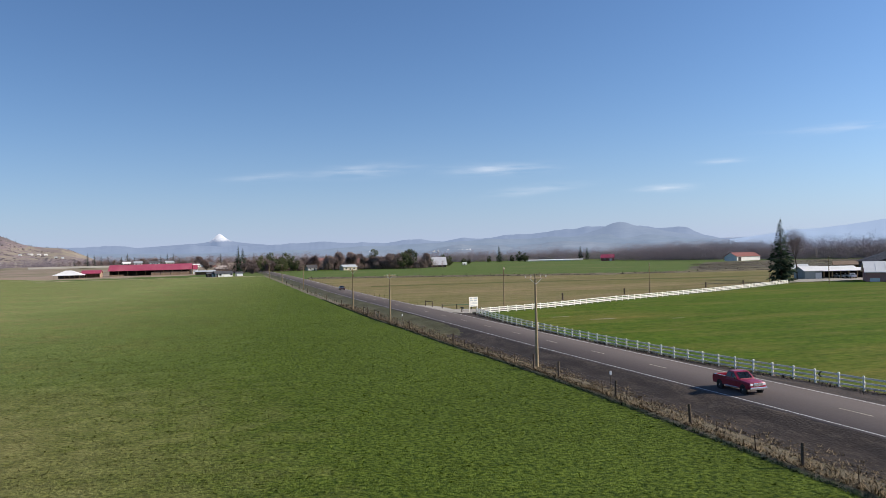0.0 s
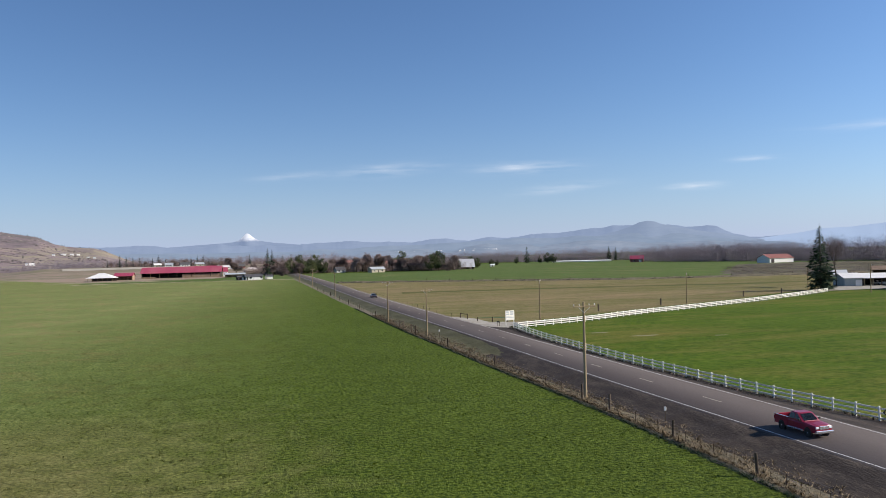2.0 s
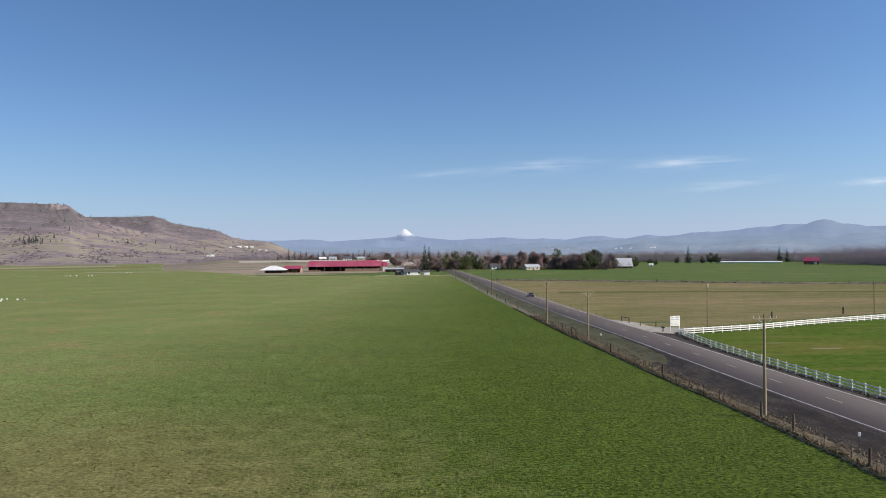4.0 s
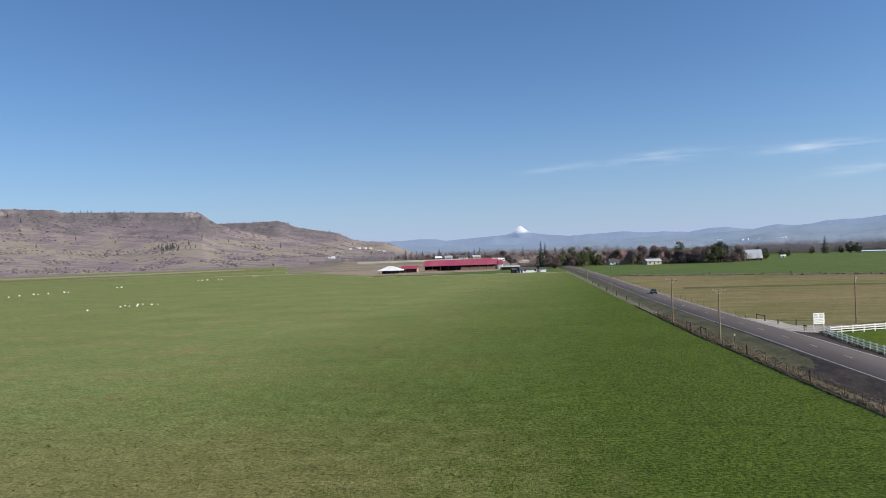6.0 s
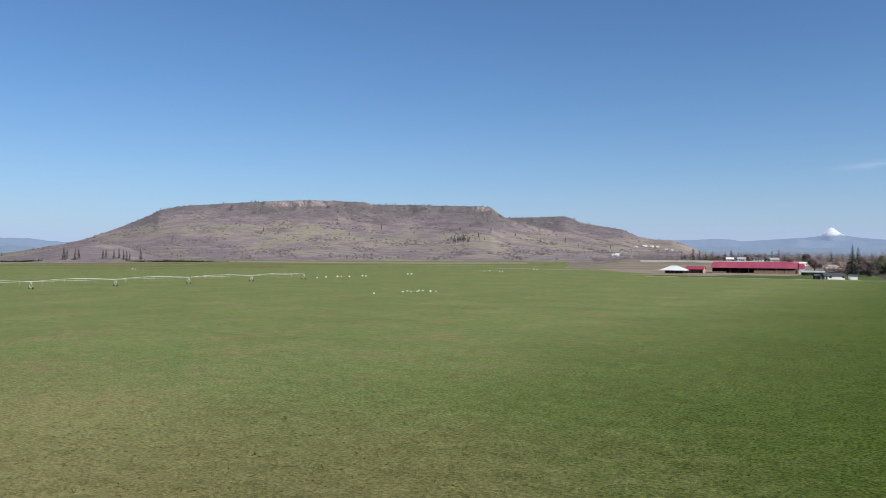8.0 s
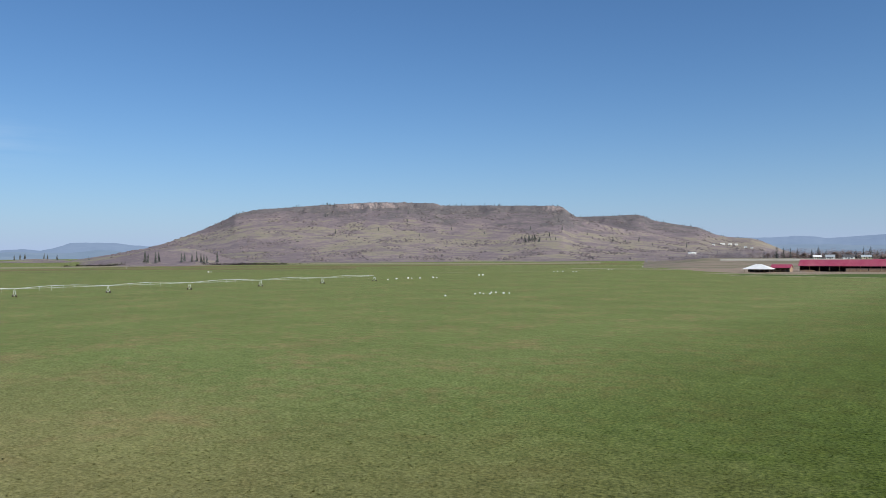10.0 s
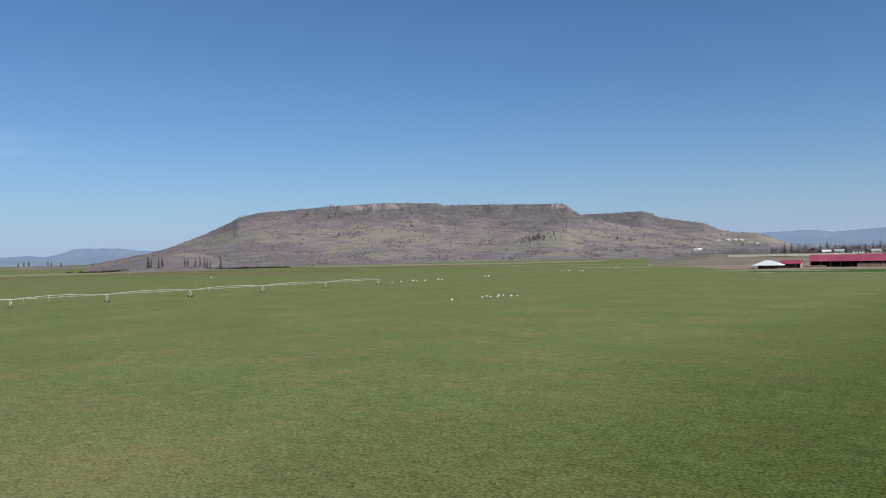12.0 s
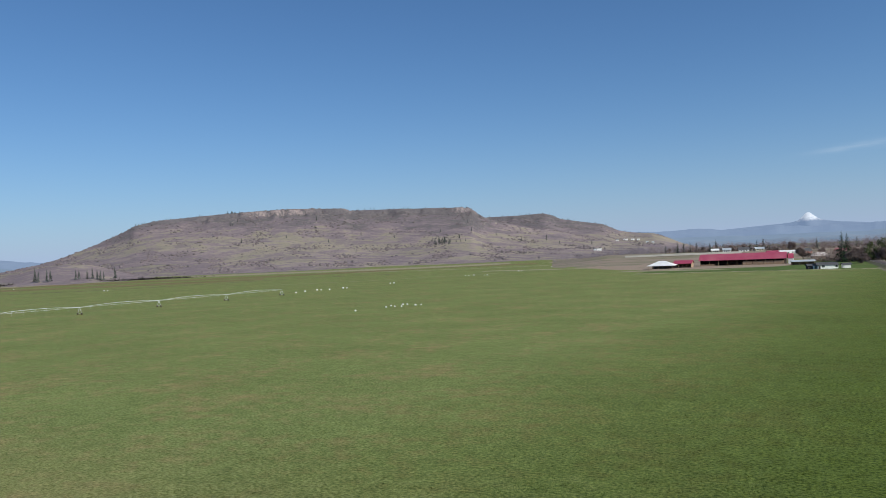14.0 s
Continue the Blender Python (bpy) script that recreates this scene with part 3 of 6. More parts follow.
# ---- table mountain and hills ----
def hill_surface(name, grass, brush, rock, scrub, spread=90.0):
    m = bpy.data.materials.new(name)
    m.use_nodes = True
    nodes, links = m.node_tree.nodes, m.node_tree.links
    bsdf = nodes["Principled BSDF"]
    tc = nodes.new("ShaderNodeTexCoord")

    def noise_node(size, detail=5.0, rough=0.6, stretch=(1, 1, 1)):
        mp, n = nodes.new("ShaderNodeMapping"), nodes.new("ShaderNodeTexNoise")
        mp.inputs["Scale"].default_value = stretch
        links.new(tc.outputs["Object"], mp.inputs[0])
        links.new(mp.outputs[0], n.inputs["Vector"])
        n.inputs["Scale"].default_value, n.inputs["Detail"].default_value, n.inputs["Roughness"].default_value = 1.0 / size, detail, rough
        return n.outputs[0]

    def mix(f, a, b):
        n = nodes.new("ShaderNodeMix")
        n.data_type = "RGBA"
        for v, k in ((f, 0), (a, 6), (b, 7)):
            if isinstance(v, tuple):
                n.inputs[k].default_value = (*v, 1)
            else:
                links.new(v, n.inputs[k])
        return n.outputs[2]

    def span(v, lo, hi):
        n = nodes.new("ShaderNodeMapRange")
        links.new(v, n.inputs[0])
        n.inputs[1].default_value, n.inputs[2].default_value = lo, hi
        return n.outputs[0]

    big, mid, small = noise_node(spread * 1.6, 6, 0.66, (1, 1, 2)), noise_node(spread * 0.42, 6, 0.7, (1, 1, 2)), noise_node(7, 4, 0.65)
    # Vegetation belts by height above the plain: brush below, open grass halfway up, dark scrub under the rim.
    place_z = nodes.new("ShaderNodeSeparateXYZ")
    links.new(tc.outputs["Object"], place_z.inputs[0])
    patchy = math_node(nodes, links, "ADD", math_node(nodes, links, "MULTIPLY", big, 0.6), math_node(nodes, links, "MULTIPLY", mid, 0.4))
    level = math_node(nodes, links, "ADD", math_node(nodes, links, "DIVIDE", place_z.outputs[2], 195.0), math_node(nodes, links, "MULTIPLY", math_node(nodes, links, "SUBTRACT", patchy, 0.5), 2.0))
    level = math_node(nodes, links, "ADD", level, math_node(nodes, links, "MULTIPLY", span(place_z.outputs[0], -1500.0, -800.0), 0.22))  # scrubbier eastern flank
    belts = nodes.new("ShaderNodeValToRGB")
    stops = ((0.0, grass[0]), (0.07, brush[0]), (0.24, brush[1]), (0.31, grass[1]), (0.46, grass[0]), (0.55, brush[1]), (0.64, brush[0]), (0.78, scrub), (1.0, scrub))
    while len(belts.color_ramp.elements) < len(stops):
        belts.color_ramp.elements.new(0.5)
    for e, (at, c) in zip(belts.color_ramp.elements, stops):
        e.position, e.color = at, (*c, 1)
    links.new(level, belts.inputs[0])
    thicket = noise_node(75, 8, 0.72, (1, 1, 1.6))
    col = mix(math_node(nodes, links, "MULTIPLY", span(thicket, 0.50, 0.56), 0.75), belts.outputs[0], brush[0])
    col = mix(math_node(nodes, links, "MULTIPLY", span(noise_node(17, 6, 0.72), 0.56, 0.64), 0.75), col, grass[1])
    col = mix(math_node(nodes, links, "MULTIPLY", span(noise_node(13, 5, 0.7), 0.57, 0.66), 0.8), col, scrub)
    col = mix(span(small, 0.62, 0.70), col, tuple(0.7 * c for c in scrub))
    geo, sep = nodes.new("ShaderNodeNewGeometry"), nodes.new("ShaderNodeSeparateXYZ")
    links.new(geo.outputs["True Normal"], sep.inputs[0])
    steep = math_node(nodes, links, "ADD", sep.outputs[2], math_node(nodes, links, "MULTIPLY", math_node(nodes, links, "SUBTRACT", mid, 0.5), 0.25))
    bare = None  # pale patches in the dark basalt: (x, y, half width)
    for x, y, wide in ((-1822, 2249, 150), (-1619, 2400, 45), (-1245, 2612, 70), (-1480, 2490, 30)):
        gap = nodes.new("ShaderNodeVectorMath")
        gap.operation = "DISTANCE"
        flat = nodes.new("ShaderNodeCombineXYZ")
        links.new(place_z.outputs[0], flat.inputs[0])
        links.new(place_z.outputs[1], flat.inputs[1])
        links.new(flat.outputs[0], gap.inputs[0])
        gap.inputs[1].default_value = (x, y, 0)
        one = span(gap.outputs["Value"], wide, wide * 0.6)
        bare = one if bare is None else math_node(nodes, links, "MAXIMUM", bare, one)
    bare = math_node(nodes, links, "MULTIPLY", bare, span(noise_node(12, 5, 0.7, (1, 1, 0.2)), 0.42, 0.58))
    stone = mix(bare, mix(span(noise_node(8, 4, 0.7, (1, 1, 0.3)), 0.4, 0.6), rock[0], scrub), rock[1])
    col = mix(span(steep, 0.90, 0.80), col, stone)
    links.new(col, bsdf.inputs["Base Color"])
    bsdf.inputs["Roughness"].default_value, bsdf.inputs["Specular IOR Level"].default_value = 0.95, 0.05
    bp = nodes.new("ShaderNodeBump")
    bp.inputs["Strength"].default_value, bp.inputs["Distance"].default_value = 0.4, 5.0
    links.new(math_node(nodes, links, "ADD", small, mid), bp.inputs["Height"])
    links.new(bp.outputs[0], bsdf.inputs["Normal"])
    return m


# Slope colours shifted to pale pinkish grey to carry the distance haze.
MESA = hill_surface("mesa_slope", ((0.284, 0.250, 0.178), (0.330, 0.280, 0.218)), ((0.205, 0.163, 0.172), (0.280, 0.220, 0.216)), ((0.105, 0.092, 0.100), (0.285, 0.228, 0.215)), (0.142, 0.126, 0.126), spread=130)
CENTRE = Vector((3, -5, 0))
EYE_Z = 17.0


def polar(a, r):
    return CENTRE.x - r * math.sin(radians(a)), CENTRE.y + r * math.cos(radians(a))


def smooth_line(pairs):
    xs, vs = np.array(sorted(pairs), float).T
    return lambda a: np.interp(a, xs, vs)


FRONT_LINE = smooth_line([(75, -0.02), (62, -0.012), (58.5, -0.003), (56.2, 0.0035), (54.7, 0.0085), (53.4, 0.0150), (52.2, 0.0228), (51.0, 0.0310), (50.0, 0.0390), (49.2, 0.0456), (48.8, 0.0502), (47.6, 0.0552), (45.6, 0.0585), (43.2, 0.0619), (40.5, 0.0646), (38.3, 0.0662),
                          (36.5, 0.0658), (34.2, 0.0647), (33.8, 0.0619), (31.2, 0.0616), (28.0, 0.0609), (25.4, 0.0600), (24.8, 0.0580), (24.3, 0.0505), (23.8, 0.0455), (22, 0.036), (20, 0.028), (18, 0.021), (16, 0.014), (14, 0.006), (12, 0.0), (9, -0.008), (2, -0.02)])
REAR_LINE = smooth_line([(30, 0.050), (23.8, 0.0456), (21.5, 0.0460), (19.5, 0.0475), (19.0, 0.0450), (18.3, 0.0393), (16.8, 0.0345), (15.3, 0.0302), (14.2, 0.0215), (13.5, 0.0186), (12.5, 0.0168), (11.8, 0.0160), (11.2, 0.0130), (10.5, 0.0075), (9.8, 0.002), (8, -0.008), (4, -0.02)])
FRONT_CLIFF = smooth_line([(75, 0), (51, 0), (48.5, 0.5), (45, 0.8), (40, 1), (24.3, 1), (23.4, 0.1), (10, 0)])
REAR_CLIFF = smooth_line([(30, 1), (18.6, 1), (17.6, 0.2), (5, 0)])


def mesa_height(az, r, rim, line, cliff, foot):
    """Height of a flat-topped hill at a bearing (degrees to the left of +y) and distance."""
    x, y = -r * math.sin(radians(az)), r * math.cos(radians(az))
    gully = noise.fractal((x / 330, y / 330, 1.7), 1.0, 2.1, 3)
    edge = rim
    top = EYE_Z + float(line(az)) * edge
    if top <= 0:
        return -3.0
    u = (r - foot) / (edge - foot)
    c = float(cliff(az))
    if u <= 0:
        return -3.0
    v = u + 0.035 * gully * min(1.0, 4 * u) * (1 - min(1, u) ** 6)
    body = 0.30 * v + 0.70 * max(v, 0) ** 2.1
    if u < 1:
        step = 0.968 + 0.009 * noise.noise((az / 1.1, 7.0, 0)) + 0.006 * noise.noise((az / 0.3, 3.0, 0))
        talus = min(0.895 + 0.02 * noise.noise((az / 0.9, 4.0, 0)), 0.885 * body / (0.30 * 0.97 + 0.70 * 0.97**2.1))
        s = min(1.0, max(0.0, (v - 0.89) / 0.10))
        soft = talus + (1 - talus) * s * s * (3 - 2 * s)
        wall = talus if v < step else talus + (1 - talus) * min(1.0, (v - step) / 0.012)
        c *= min(1.0, max(0.0, 0.85 + 0.7 * noise.noise((az / 1.7, 5.0, 0)) + 0.5 * noise.noise((az / 0.5, 6.0, 0))))
        return top * (soft + (wall - soft) * c) - 1.0
    over = (r - edge) / 700.0
    return top * (1 - max(0, over - 0.75) ** 2 * 4) - 1.0 - over * 10


def hill_sheet(name, az0, az1, daz, r0, r1, nr, fn, material, label, dense=()):
    azs, rs = np.arange(az0, az1 + 1e-6, daz), np.concatenate([np.linspace(r0, r0 + (r1 - r0) * 0.62, nr // 2, endpoint=False), np.linspace(r0 + (r1 - r0) * 0.62, r1, nr - nr // 2)])
    rs = np.unique(np.concatenate([rs, dense]))
    verts = [(CENTRE.x - r * math.sin(radians(a)), CENTRE.y + r * math.cos(radians(a)), fn(a, r)) for r in rs for a in azs]
    return structure(raw(name, verts, grid_faces(len(rs), len(azs))[:, ::-1], material, smooth=False), label, "hill")


def front_hill(a, r):
    return mesa_height(a, r, 2900, FRONT_LINE, FRONT_CLIFF, 1480 + 130 * noise.noise((a / 7, 2, 0)))


def rear_hill(a, r):
    return mesa_height(a, r, 3550, REAR_LINE, REAR_CLIFF, 1750 + 120 * noise.noise((a / 6, 5, 0)))


def foothills(a, r):
    bump = 35 * math.exp(-((a - 53) / 4.2) ** 2 - ((r - 1560) / 250) ** 2)
    ridge = (9 + 9 * noise.noise((a / 3.0, 1, 0))) * math.exp(-((r - 2250) / 260) ** 2) / (1 + math.exp((56.5 - a) / 1.5))
    return bump + ridge + 2.5 * noise.fractal((a / 2.5, r / 200, 3.0), 1.0, 2.0, 4) - 4.5


hill_sheet("hill_mesa", 9, 60, 0.16, 1350, 4150, 130, front_hill, MESA, "flat-topped table mountain with basalt cliffs and brushy slopes", np.arange(2800, 2915, 5.0))
hill_sheet("hill_mesa_rear", 7, 30, 0.16, 1650, 4600, 110, rear_hill, MESA, "second flat-topped hill behind the table mountain", np.arange(3440, 3565, 6.0))
hill_sheet("hill_foot", 44, 78, 0.25, 1150, 2700, 60, foothills, MESA, "low brown foothills at the edge of the plain")


# ---- far ranges: plain backdrops, distance haze painted in as blue glow ----
def hazed_surface(name, dark, light, glow, snow=None):
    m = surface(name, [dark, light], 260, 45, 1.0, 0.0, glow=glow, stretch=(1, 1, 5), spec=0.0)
    if snow:
        nodes, links = m.node_tree.nodes, m.node_tree.links
        bsdf = nodes["Principled BSDF"]
        tc, sep, nz, rg, mx, em = (nodes.new("ShaderNode" + k) for k in ("TexCoord", "SeparateXYZ", "TexNoise", "MapRange", "Mix", "Mix"))
        links.new(tc.outputs["Object"], sep.inputs[0])
        links.new(tc.outputs["Object"], nz.inputs["Vector"])
        nz.inputs["Scale"].default_value, nz.inputs["Detail"].default_value = 1 / 15, 5
        h = math_node(nodes, links, "ADD", sep.outputs[2], math_node(nodes, links, "MULTIPLY", math_node(nodes, links, "SUBTRACT", nz.outputs[0], 0.5), 36.0))
        links.new(h, rg.inputs[0])
        rg.inputs[1].default_value, rg.inputs[2].default_value = snow, snow + 22
        # The snow glows as well, which evens out its shaded side.
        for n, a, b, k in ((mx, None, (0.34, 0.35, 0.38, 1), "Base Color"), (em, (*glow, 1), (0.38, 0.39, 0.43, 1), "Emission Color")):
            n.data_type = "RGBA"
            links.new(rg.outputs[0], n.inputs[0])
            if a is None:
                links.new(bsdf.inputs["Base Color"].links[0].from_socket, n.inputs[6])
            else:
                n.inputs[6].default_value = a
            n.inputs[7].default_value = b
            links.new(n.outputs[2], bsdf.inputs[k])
    return m


def range_of_hills(name, r, pairs, material, label, rough=1.0, deep=450.0, step=0.2):
    line = smooth_line(pairs)
    azs = np.arange(min(p[0] for p in pairs), max(p[0] for p in pairs) + 1e-6, step)
    verts = []
    for k, s in enumerate((0, 0.3, 0.55, 0.75, 0.9, 1.0)):
        for a in azs:
            top = EYE_Z + float(line(a)) * r + rough * 4.0 * (noise.fractal((a / 1.6, r / 500, 0.4), 1.0, 2.0, 4) + 1.2 * noise.noise((a / 2.4, r / 90, 2.0)))
            d = r - deep * (1 - s)
            z = (top + 5) * s**0.9 * (1 + 0.16 * noise.noise((a / 1.3, s * 2.2, r / 100)) * (1 - s)) - 5
            verts.append((CENTRE.x - d * math.sin(radians(a)), CENTRE.y + d * math.cos(radians(a)), z))
    return structure(raw(name, verts, grid_faces(6, len(azs))[:, ::-1], material, smooth=True), label, "backdrop")


FAR_BLUE = hazed_surface("far_blue_range", (0.05, 0.058, 0.068), (0.085, 0.095, 0.105), (0.176, 0.228, 0.345))
SNOWY = hazed_surface("snowy_volcano", (0.06, 0.07, 0.085), (0.09, 0.10, 0.115), (0.158, 0.207, 0.318), snow=116)
HUMP_BLUE = hazed_surface("rounded_blue_hill", (0.045, 0.055, 0.064), (0.085, 0.095, 0.105), (0.182, 0.232, 0.335))
MID_BLUE = hazed_surface("middle_blue_range", (0.04, 0.055, 0.06), (0.10, 0.11, 0.115), (0.165, 0.212, 0.304))
LOW_BLUE = hazed_surface("low_wooded_ridge", (0.05, 0.065, 0.07), (0.15, 0.155, 0.16), (0.140, 0.178, 0.252))
PALE_BLUE = hazed_surface("pale_hazy_range", (0.12, 0.15, 0.19), (0.14, 0.17, 0.21), (0.255, 0.325, 0.455))
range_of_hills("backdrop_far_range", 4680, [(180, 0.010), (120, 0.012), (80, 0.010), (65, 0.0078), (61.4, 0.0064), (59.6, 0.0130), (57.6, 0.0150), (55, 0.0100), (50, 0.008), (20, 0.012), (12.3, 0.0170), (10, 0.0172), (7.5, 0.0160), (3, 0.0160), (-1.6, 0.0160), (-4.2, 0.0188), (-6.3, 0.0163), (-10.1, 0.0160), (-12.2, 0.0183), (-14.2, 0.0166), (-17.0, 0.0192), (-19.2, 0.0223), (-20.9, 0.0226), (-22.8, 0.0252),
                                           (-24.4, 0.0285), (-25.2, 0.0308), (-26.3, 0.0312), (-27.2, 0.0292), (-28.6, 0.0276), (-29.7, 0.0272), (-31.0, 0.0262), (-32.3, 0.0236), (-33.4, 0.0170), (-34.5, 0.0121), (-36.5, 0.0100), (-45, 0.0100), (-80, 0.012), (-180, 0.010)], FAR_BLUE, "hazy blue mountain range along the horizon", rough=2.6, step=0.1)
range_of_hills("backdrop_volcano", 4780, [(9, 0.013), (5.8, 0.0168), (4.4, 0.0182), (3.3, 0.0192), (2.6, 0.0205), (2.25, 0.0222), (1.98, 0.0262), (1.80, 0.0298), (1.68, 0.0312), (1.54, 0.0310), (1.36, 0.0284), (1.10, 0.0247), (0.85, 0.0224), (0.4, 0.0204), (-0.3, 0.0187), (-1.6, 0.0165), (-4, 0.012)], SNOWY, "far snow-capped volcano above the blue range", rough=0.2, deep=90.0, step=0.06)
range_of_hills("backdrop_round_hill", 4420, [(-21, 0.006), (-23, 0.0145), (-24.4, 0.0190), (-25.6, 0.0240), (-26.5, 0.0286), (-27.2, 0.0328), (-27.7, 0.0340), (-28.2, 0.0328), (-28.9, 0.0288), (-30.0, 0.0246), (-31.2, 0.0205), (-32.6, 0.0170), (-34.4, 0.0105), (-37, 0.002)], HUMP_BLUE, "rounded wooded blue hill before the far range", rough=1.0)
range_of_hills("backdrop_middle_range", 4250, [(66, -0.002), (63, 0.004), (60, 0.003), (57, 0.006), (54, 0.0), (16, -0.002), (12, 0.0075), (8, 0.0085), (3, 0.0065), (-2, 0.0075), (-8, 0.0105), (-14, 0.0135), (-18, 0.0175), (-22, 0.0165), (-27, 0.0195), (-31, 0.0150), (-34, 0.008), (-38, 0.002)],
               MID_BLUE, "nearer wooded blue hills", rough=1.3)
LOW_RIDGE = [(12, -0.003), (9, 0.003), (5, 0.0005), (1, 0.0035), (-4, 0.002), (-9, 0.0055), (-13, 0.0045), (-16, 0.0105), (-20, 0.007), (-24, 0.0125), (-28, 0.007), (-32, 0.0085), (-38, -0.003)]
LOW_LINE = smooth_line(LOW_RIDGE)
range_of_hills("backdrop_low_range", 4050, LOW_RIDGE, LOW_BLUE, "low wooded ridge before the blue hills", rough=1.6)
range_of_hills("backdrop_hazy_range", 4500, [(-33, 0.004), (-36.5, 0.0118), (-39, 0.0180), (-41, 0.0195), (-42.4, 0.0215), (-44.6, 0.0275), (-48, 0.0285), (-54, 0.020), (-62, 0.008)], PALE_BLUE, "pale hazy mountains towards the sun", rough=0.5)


# ---- trees and plants ----
def leaf_cloud(n, lumps, size, rng, flat=0.6, long=1.0):
    """Random leaf-clump triangles and quads on the skins of lumps (x, y, z, radius): vertices and faces."""
    k = rng.integers(0, len(lumps), n)
    c, r = lumps[k, :3], lumps[k, 3:]
    d = rng.normal(size=(n, 3))
    d /= np.linalg.norm(d, axis=1, keepdims=True)
    p = c + d * r * rng.uniform(0.55, 1.05, (n, 1)) * np.array([1, 1, 0.85])
    u = rng.normal(size=(n, 3))
    u -= d * (u * d).sum(1, keepdims=True) * flat
    u /= np.linalg.norm(u, axis=1, keepdims=True)
    w = np.cross(d + 0.6 * rng.normal(size=(n, 3)), u)
    w /= np.linalg.norm(w, axis=1, keepdims=True)
    s = size * rng.uniform(0.5, 1.3, (n, 1))
    v = np.stack([p - u * s * long, p + w * s * 0.55, p + u * s * long, p - w * s * 0.55], 1).reshape(-1, 3)
    return v, np.arange(4 * n).reshape(n, 4)


def mesh_part(name, v, f, material, parent):
    ob = raw(name, v, f, material)
    ob.parent = parent
    return ob


def limb_tree(bm, p, d, length, r, depth, rng, ends, spread=0.6, lift=0.25):
    """Recursive limbs of tapering tubes; the tips are collected in ends."""
    q = p + d * length
    tube(bm, p, q, r, r * 0.62, 6 if depth > 2 else 4, caps=False)
    if depth == 0:
        ends.append((q, d))
        return
    for _ in range(3 if depth > 1 else 2):
        e = (d + Vector(rng.normal(size=3)) * spread + Vector((0, 0, lift))).normalized()
        limb_tree(bm, p.lerp(q, rng.uniform(0.55, 1.0)), e, length * rng.uniform(0.6, 0.85), r * 0.55, depth - 1, rng, ends, spread, lift)


def bare_tree(name, label, height, width, seed, twigs=900, depth=3, material=None, fine=1.0, spread=None):
    rng = np.random.default_rng(seed)
    thing = tagged(new(name), label, "tree")
    bm, ends = bmesh.new(), []
    limb_tree(bm, Vector((0, 0, -0.2)), Vector((0, 0, 1)), height * 0.27, height * 0.022 * fine, depth, rng, ends, spread=spread or 0.62 * width / (0.6 * height), lift=0.25)
    part("trunk", bm, BARK, thing)
    pts = np.array([e[0] for e in ends])
    dirs = np.array([e[1] for e in ends])
    k = rng.integers(0, len(pts), twigs)
    p = pts[k] + rng.normal(size=(twigs, 3)) * height * 0.045
    d = dirs[k] + rng.normal(size=(twigs, 3)) * 0.6 + np.array([0, 0, 0.3])
    d /= np.linalg.norm(d, axis=1, keepdims=True)
    s = np.cross(d, rng.normal(size=(twigs, 3)))
    s /= np.linalg.norm(s, axis=1, keepdims=True)
    ln = height * rng.uniform(0.05, 0.13, (twigs, 1))
    w = height * rng.uniform(0.003, 0.009, (twigs, 1)) * fine ** 2
    v = np.stack([p - s * w, p + s * w, p + d * ln], 1).reshape(-1, 3)
    top = v[:, 2].max()
    v[:, 2] *= min(1.0, height / top) if top > height else 1.0
    mesh_part("crown", v, np.arange(3 * twigs).reshape(-1, 3), material or TWIGS, thing)
    return thing


def conifer(name, label, height, width, seed, levels=22, material=None, ragged=0.25):
    rng = np.random.default_rng(seed)
    thing = tagged(new(name), label, "tree")
    bm = bmesh.new()
    tube(bm, (0, 0, -0.2), (0, 0, height * 0.97), height * 0.018, height * 0.002, 8)
    part("trunk", bm, BARK, thing)
    v = []
    for k in range(levels):
        s = k / (levels - 1)
        z = height * (0.07 + 0.91 * s)
        reach = width * 0.5 * (1 - s) ** 0.85 * (1 if s > 0.12 else 0.75) + height * 0.012
        for _ in range(int(5 + 7 * (1 - s))):
            a = rng.uniform(0, 2 * math.pi)
            rr = reach * rng.uniform(1 - 2 * ragged, 1 + ragged)
            out, side = np.array([math.cos(a), math.sin(a), 0]), np.array([-math.sin(a), math.cos(a), 0])
            droop = rng.uniform(-0.42, -0.1) * rr
            for m in range(7):
                t0 = rng.uniform(0.1, 0.85)
                p = out * rr * t0 + np.array([0, 0, z + droop * t0**1.4 + rng.normal() * 0.02 * height])
                tip = p + (out * rng.uniform(0.4, 1) + side * rng.uniform(-0.9, 0.9)) * rr * 0.34 + np.array([0, 0, rng.uniform(-0.35, 0.05) * rr * 0.4])
                w = (side + np.array([0, 0, rng.uniform(-0.8, 0.8)])) * rr * 0.085 + 0.004 * height
                v += [p - w, p + w, tip]
    mesh_part("crown", np.array(v), np.arange(len(v)).reshape(-1, 3), material or NEEDLES, thing)
    return thing


